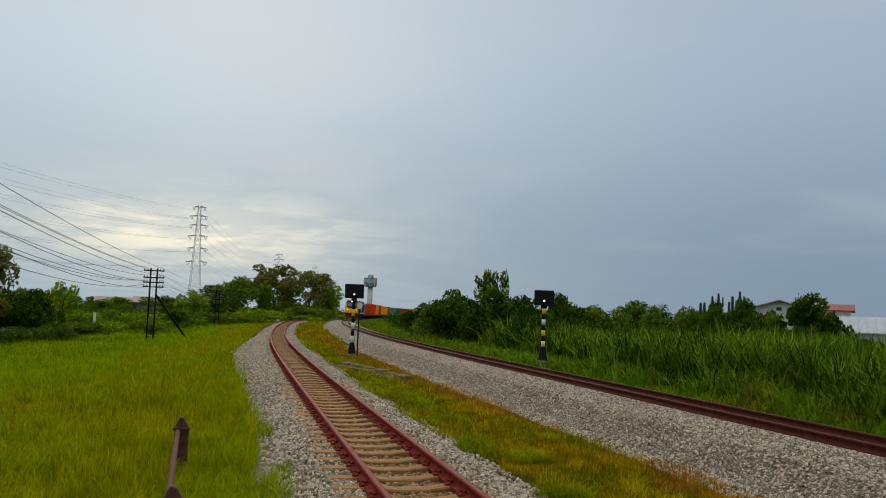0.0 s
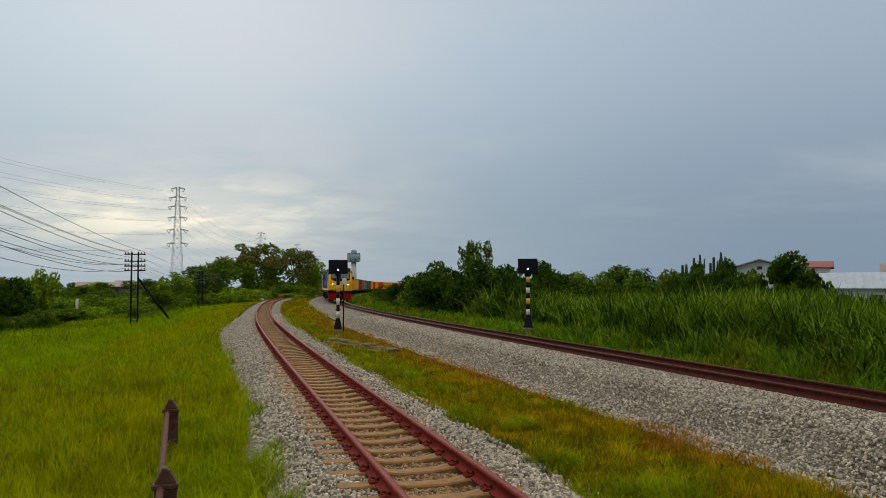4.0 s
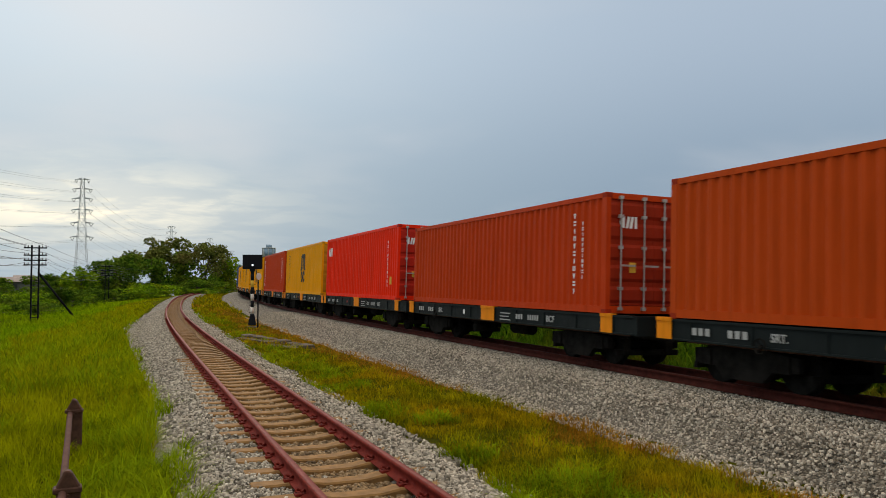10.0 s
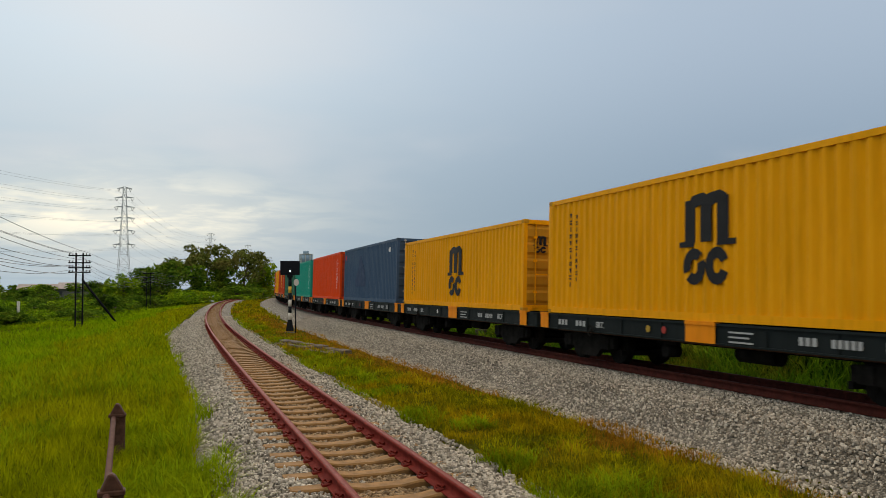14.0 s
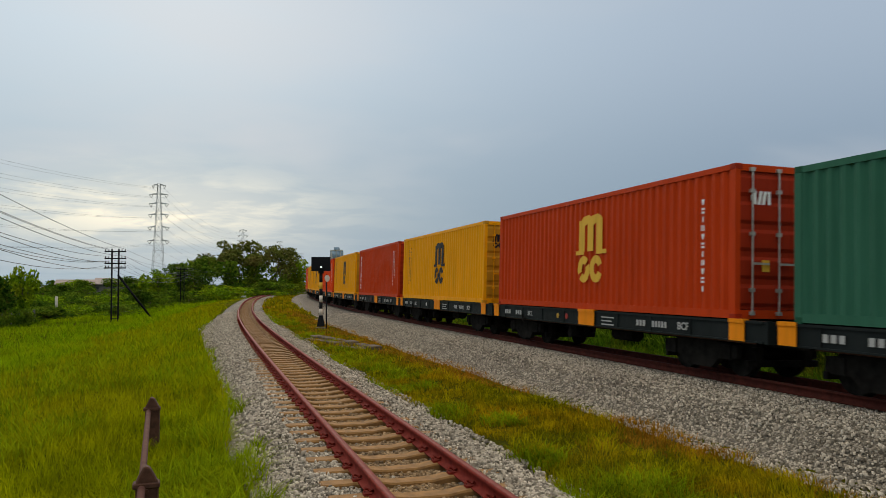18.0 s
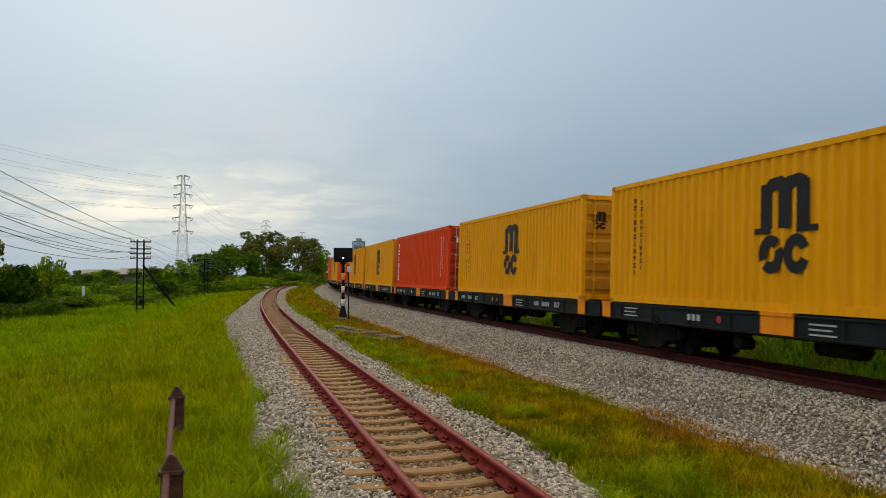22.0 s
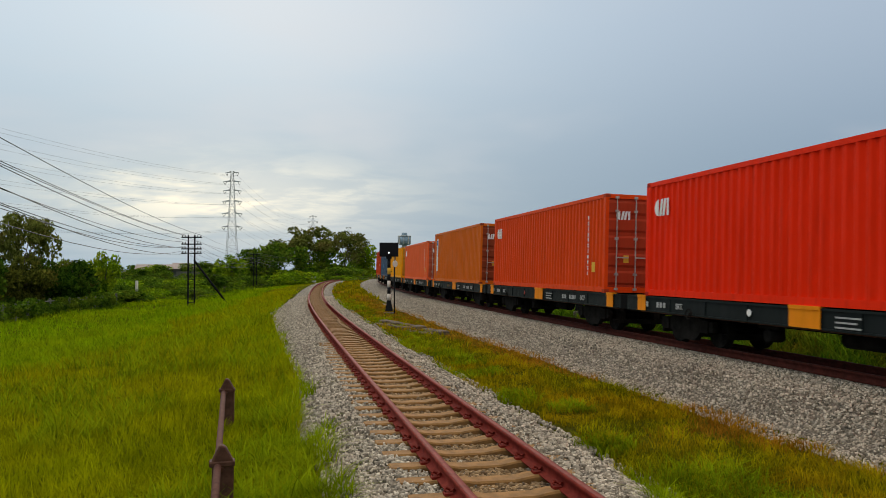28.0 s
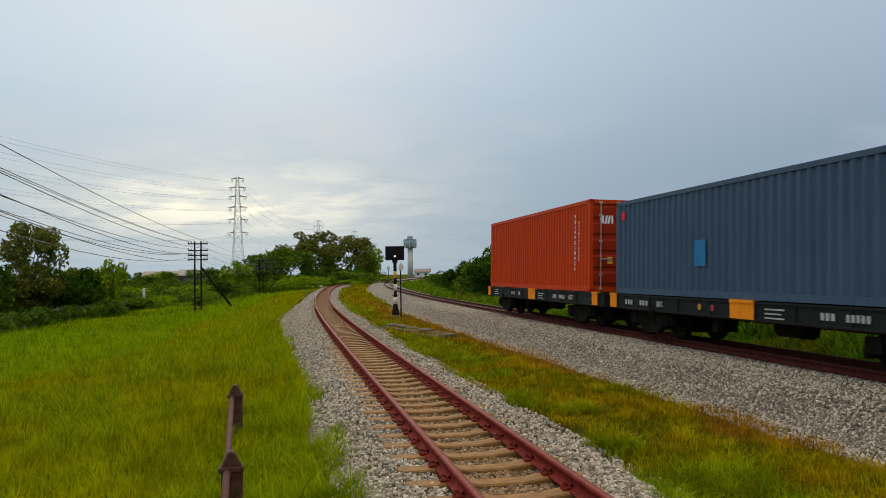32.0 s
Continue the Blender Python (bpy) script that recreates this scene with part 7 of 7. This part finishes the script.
ROOF_RED = plain("red_roof_sheet", (0.23, 0.055, 0.040), 0.6, 0.0, 0.2, 0.8, 0.1)
ROOF_STEEL = plain("pale_blue_steel_roof", (0.36, 0.42, 0.50), 0.45, 0.3, 0.15, 0.8, 0.1)
ROOF_BROWN = plain("brown_grey_roof", (0.26, 0.21, 0.19), 0.8, 0.0, 0.25, 0.6, 0.1)
DARK_OPENING = glass("dark_opening", (0.02, 0.022, 0.025), 0.3)


def make_house(x, y, turn, w, d, eave, ridge, wall, roof, label, windows=3, along="x"):
    z = gz(x, y) - 0.1
    h = empty("house", Matrix.Translation((x, y, z)) @ Matrix.Rotation(turn, 4, "Z"))
    tagged(h, label, "building", "buildings beyond the line")
    e, r = eave - z, ridge - z
    if along == "x":     # ridge runs along x, gables at the ends
        pts = [(-d / 2, 0), (d / 2, 0), (d / 2, e), (0, r), (-d / 2, e)]
        part("wall", prism(pts, -w / 2, w / 2, "x"), wall, h)
        for sg in (-1, 1):
            part("roof", prism([(0, r + 0.08), (sg * (d / 2 + 0.5), e - 0.12), (sg * (d / 2 + 0.5), e), (0, r + 0.22)], -w / 2 - 0.5, w / 2 + 0.5, "x"), roof, h)
        n = windows
        for i in range(n):
            u = -w / 2 + (i + 0.5) * w / n
            win = part("window", box(u - 0.6, u + 0.6, -d / 2 - 0.05, -d / 2 + 0.03, e - 1.9, e - 0.7), DARK_OPENING, h)
            part("window_frame", box(u - 0.68, u + 0.68, -d / 2 - 0.09, -d / 2 - 0.05, e - 0.72, e - 0.64), wall, win)
    else:                # gable faces the line
        pts = [(-w / 2, 0), (w / 2, 0), (w / 2, e), (0, r), (-w / 2, e)]
        part("wall", prism(pts, -d / 2, d / 2), wall, h)
        for sg in (-1, 1):
            part("roof", prism([(0, r + 0.08), (sg * (w / 2 + 0.9), e - 0.25), (sg * (w / 2 + 0.9), e - 0.12), (0, r + 0.22)], -d / 2 - 0.8, d / 2 + 0.8), roof, h)
        for u in (-1.6, 1.6):
            part("window", box(u - 0.55, u + 0.55, -d / 2 - 0.05, -d / 2 + 0.03, e - 1.7, e - 0.5), DARK_OPENING, h)
        part("vent", box(-0.3, 0.3, -d / 2 - 0.05, -d / 2 + 0.03, r - 1.1, r - 0.7), DARK_OPENING, h)
    return h


make_house(43.5, 103.0, radians(-22), 8.2, 12.0, 3.95, 5.15, WALL_PALE, ROOF_BROWN, "pale gabled house with a dark brown roof", along="y")
make_house(55.4, 111.5, radians(-28), 3.4, 8.0, 4.6, 5.3, WALL_PALE, ROOF_RED, "house with a low red roof behind the shed", 2)
shed = make_house(50.2, 88.0, radians(-27), 16.0, 9.0, 1.75, 3.3, WALL_PALE, ROOF_STEEL, "long shed with a pale blue-grey steel roof", 5)
for i in range(19):
    u = -8.2 + i * 0.88
    part("roof_rib", prism([(-0.2, 3.3 - shed.location.z + 0.18), (-5.0, 1.75 - shed.location.z - 0.0), (-5.0, 1.75 - shed.location.z + 0.06), (-0.2, 3.3 - shed.location.z + 0.24)], u, u + 0.06, "x"), ROOF_STEEL, shed)
make_house(63.0, 96.0, radians(-30), 12.0, 8.0, 3.4, 4.6, WALL_PALE, ROOF_BROWN, "house with a dark roof beyond the shed", 3)
make_house(-92.0, 243.0, radians(18), 26.0, 10.0, 2.4, 3.6, WALL_GREY, ROOF_BROWN, "long low house with a brown-grey roof across the meadow", 6)
make_house(-97.0, 256.0, radians(18), 5.0, 6.0, 3.6, 4.2, WALL_GREY, ROOF_BROWN, "small house with a brown pitched roof", 2)
make_house(-120.0, 250.0, radians(10), 9.0, 7.0, 2.4, 3.6, WALL_PALE, ROOF_STEEL, "low pale house with a steel roof", 2)
make_house(-33.0, 425.0, radians(0), 8.0, 6.0, 2.8, 4.2, WALL_PALE, ROOF_BROWN, "small station hut beside the curve", 2)

relay = empty("equipment_cabinet", Matrix.Translation((-31.6, 152.0, -0.55)))
tagged(relay, "small pale concrete equipment cabinet beside the track", "cabinet")
part("body", box(-0.45, 0.45, -0.4, 0.4, 0, 1.35, 0.03), WALL_PALE, relay)
part("lid", box(-0.52, 0.52, -0.47, 0.47, 1.35, 1.45, 0.02), CONCRETE, relay)
for i, (x, y) in enumerate(((-39.6, 279.0), (-37.8, 281.0), (-33.9, 280.0))):
    s = empty("railway_signal", Matrix.Translation((x, y, -0.3)))
    tagged(s, "distant slim signal post with a small dark head", "railway signal", "line-side signals")
    part("mast", tube((0, 0, 0), (0, 0, 4.0), 0.11, n=8), SIGNAL_WHITE if i == 1 else SIGNAL_BLACK, s)
    part("backboard", box(-0.5, 0.5, -0.1, 0.1, 3.6, 4.9), SIGNAL_BLACK if i != 2 else WALL_PALE, s)


CACTUS = plain("cactus_skin", (0.030, 0.050, 0.022), 0.8, 0, 0.4, 5, 0.4)


def make_columns():
    """Tall ribbed column cacti of a garden, above the thicket."""
    rng = random.Random(6)
    spots = ((23.1, 71.4, 3.94), (23.4, 71.3, 4.0), (24.1, 71.0, 4.58), (24.65, 70.8, 4.85), (24.9, 70.8, 4.0), (25.4, 70.6, 4.1), (25.7, 70.45, 4.6), (26.1, 70.3, 4.4), (26.3, 70.2, 5.04))
    for i, (x, y, z) in enumerate(spots):
        g0 = gz(x, y)
        t = empty("column_cactus", Matrix.Translation((x, y, g0)))
        tagged(t, "slender dark column cactus rising above the thicket", "cactus", "column cacti")
        h = z - g0
        bm = bmesh.new()
        rings, n, m = [], 12, 12
        lean = rng.uniform(-0.03, 0.03)
        for k in range(n + 1):
            f = k / n if k < n - 1 else 0.985 if k == n - 1 else 1.0
            r = (0.135 + 0.02 * math.sin(k * 1.9 + i)) * (1.0 if k < n - 1 else 0.72 if k == n - 1 else 0.25)
            rings.append([bm.verts.new((r * (1.0 if j % 2 else 0.82) * math.cos(j * 2 * math.pi / m) + lean * f * h, r * (1.0 if j % 2 else 0.82) * math.sin(j * 2 * math.pi / m), f * h + (-0.2 if k == 0 else 0))) for j in range(m)])
        for u, v in zip(rings, rings[1:]):
            for j in range(m):
                bm.faces.new((u[j], u[(j + 1) % m], v[(j + 1) % m], v[j]))
        bm.faces.new(rings[-1])
        part("stem", bm, CACTUS, t)
        if i in (3, 6, 8):
            arm = bm_tube(bmesh.new(), (lean * h * 0.75, 0, h * 0.72), (0.30, 0, h * 0.78), 0.08, n=8)
            bm_tube(arm, (0.30, 0, h * 0.77), (0.32, 0, h * 0.93), 0.09, 0.06, n=8)
            part("side_arm", arm, CACTUS, t)


make_columns()


def make_fence():
    """Low concrete fence overgrown with creeper, along the left edge of the meadow."""
    rng = random.Random(3)
    f = empty("boundary_fence")
    tagged(f, "low concrete post fence overgrown with creeper", "fence")
    a, b = Vector((-30.1, 47.5, 0)), Vector((-33.0, 71.0, 0))
    n = 13
    for i in range(n + 1):
        p = a.lerp(b, i / n)
        z = gz(p.x, p.y)
        part("post", box(p.x - 0.07, p.x + 0.07, p.y - 0.07, p.y + 0.07, z - 0.3, z + 1.3, 0.015), WALL_GREY, f)
        if i < n:
            q = a.lerp(b, (i + 1) / n)
            for k in range(3):
                part("rail", tube((p.x, p.y, z + 0.35 + 0.38 * k), (q.x, q.y, gz(q.x, q.y) + 0.35 + 0.38 * k), 0.05, n=5), WALL_GREY, f)
    blobs = []
    for i in range(150):
        t = rng.random()
        p = a.lerp(b, t)
        blobs.append((p.x + rng.uniform(-0.3, 0.4), p.y, gz(p.x, p.y) + rng.uniform(0.10, 1.20), rng.uniform(0.22, 0.50)))
    c = new("creeper", crown_mesh_world(91, blobs, 19000, 0.085, LEAF["mid"]))
    c.parent = f
    tagged(c, "green creeper over the fence", kind="stuff")


def crown_mesh_world(seed, blobs, leaves, size, mat):
    lift = 10.0
    me = crown_mesh(seed, [(x, y, z + lift, r) for x, y, z, r in blobs], leaves, size, mat)
    me.transform(Matrix.Translation((0, 0, -lift)))
    return me


make_fence()
wp = empty("marker_post", Matrix.Translation((-38.5, 87.9, gz(-38.5, 87.9))))
tagged(wp, "short white concrete marker post in the meadow scrub", "post")
part("pole", box(-0.12, 0.12, -0.12, 0.12, -0.2, 0.8 - gz(-38.5, 87.9), 0.02), SIGNAL_WHITE, wp)


# ---------------------------------------------------------------- two birds
BIRD = plain("dark_feathers", (0.02, 0.02, 0.022), 0.7)


def make_bird(rows, phase):
    b = empty("bird")
    tagged(b, "small dark bird flying low over the line", "bird", "birds")
    bm = bmesh.new()
    bm_tube(bm, (-0.09, 0, 0), (0.05, 0, 0.005), 0.012, 0.034, 8)
    bm_tube(bm, (0.05, 0, 0.005), (0.12, 0, 0.01), 0.034, 0.016, 8)
    part("body", bm, BIRD, b)
    part("tail", prism([(-0.18, 0.0), (-0.08, 0.006), (-0.08, -0.006)], -0.025, 0.025), BIRD, b)
    part("beak", tube((0.12, 0, 0.01), (0.145, 0, 0.006), 0.010, 0.002, 6), BIRD, b)
    RUNNING.append((b, rows))
    for s in (-1, 1):
        bm = bmesh.new()
        bm_prism(bm, [(0.06, 0.0), (-0.07, 0.0), (-0.09, s * 0.13), (-0.02, s * 0.21), (0.03, s * 0.12)], -0.004, 0.004, "z")
        w = part("wing", bm, BIRD, b)
        flap = []
        for i in range(0, 321):
            t = i * 0.1
            a = 0.55 * math.sin(2 * math.pi * (2.6 * t) + phase)
            flap.append((t, Matrix.Translation((0, s * 0.025, 0.01)) @ Matrix.Rotation(s * a, 4, "X")))
        RUNNING.append((w, flap))


def bird_rows(points):
    """Straight flight through timed points, carried on past both ends out over the land."""
    rows = []
    (t0, a), (t1, b) = points[0], points[1]
    (t2, c), (t3, d) = points[-2], points[-1]
    v0, v1 = (Vector(b) - Vector(a)) / (t1 - t0), (Vector(d) - Vector(c)) / (t3 - t2)
    pts = [(0.0, Vector(a) - v0 * t0)] + [(t, Vector(p)) for t, p in points] + [(t3 + 2, Vector(d) + v1 * 2), (32.0, Vector(d) + v1 * (32 - t3))]
    for i, (t, p) in enumerate(pts):
        q = pts[min(i + 1, len(pts) - 1)][1] - pts[max(i - 1, 0)][1]
        p = Vector((p.x, p.y, max(p.z, 2.5)))
        rows.append((t, Matrix.Translation(p) @ Matrix.Rotation(math.atan2(q.y, q.x), 4, "Z")))
    return rows


make_bird(bird_rows([(1.0, (7.6, 29.0, 3.6)), (1.5, (-0.1, 30.0, 3.6)), (2.0, (-9.5, 28.4, 3.9))]), 0.4)
make_bird(bird_rows([(1.5, (10.8, 28.0, 5.0)), (2.0, (5.3, 29.5, 5.8)), (2.5, (-1.9, 29.9, 5.7)), (3.0, (-10.0, 28.3, 4.7))]), 2.0)


# ---------------------------------------------------------------- what moves
def motions():
    for thing, rows in RUNNING:
        walk(thing, rows)
    # wheels turn with the way rolled, one key a frame, so that no step passes a quarter turn
    way = [head(i / FPS) for i in range(int(32.0 * FPS) + 1)]
    def turned(i, at, r):
        return (i / FPS, Matrix.Translation(at) @ Matrix.Rotation((way[0] - way[i]) / r % (2 * math.pi), 4, "Y"))

    last = len(way) - 1
    for n, (wheel, x, r) in enumerate(WHEELS):
        at = wheel.matrix_basis.translation.copy()
        span = range(last + 1)
        if n < len(WHEELS) - 6:        # wagons: while they roll past the place
            off = FRONT[n // 4] + LEN / 2
            span = [i for i in span if -16.0 < way[i] + off < 90.0]
        rows = [turned(i, at, r) for i in span]
        if span[0] > 0:
            rows.insert(0, (0.0, rows[0][1]))
        if span[-1] < last:
            rows.append((last / FPS, rows[-1][1]))
        walk(wheel, rows)


motions()
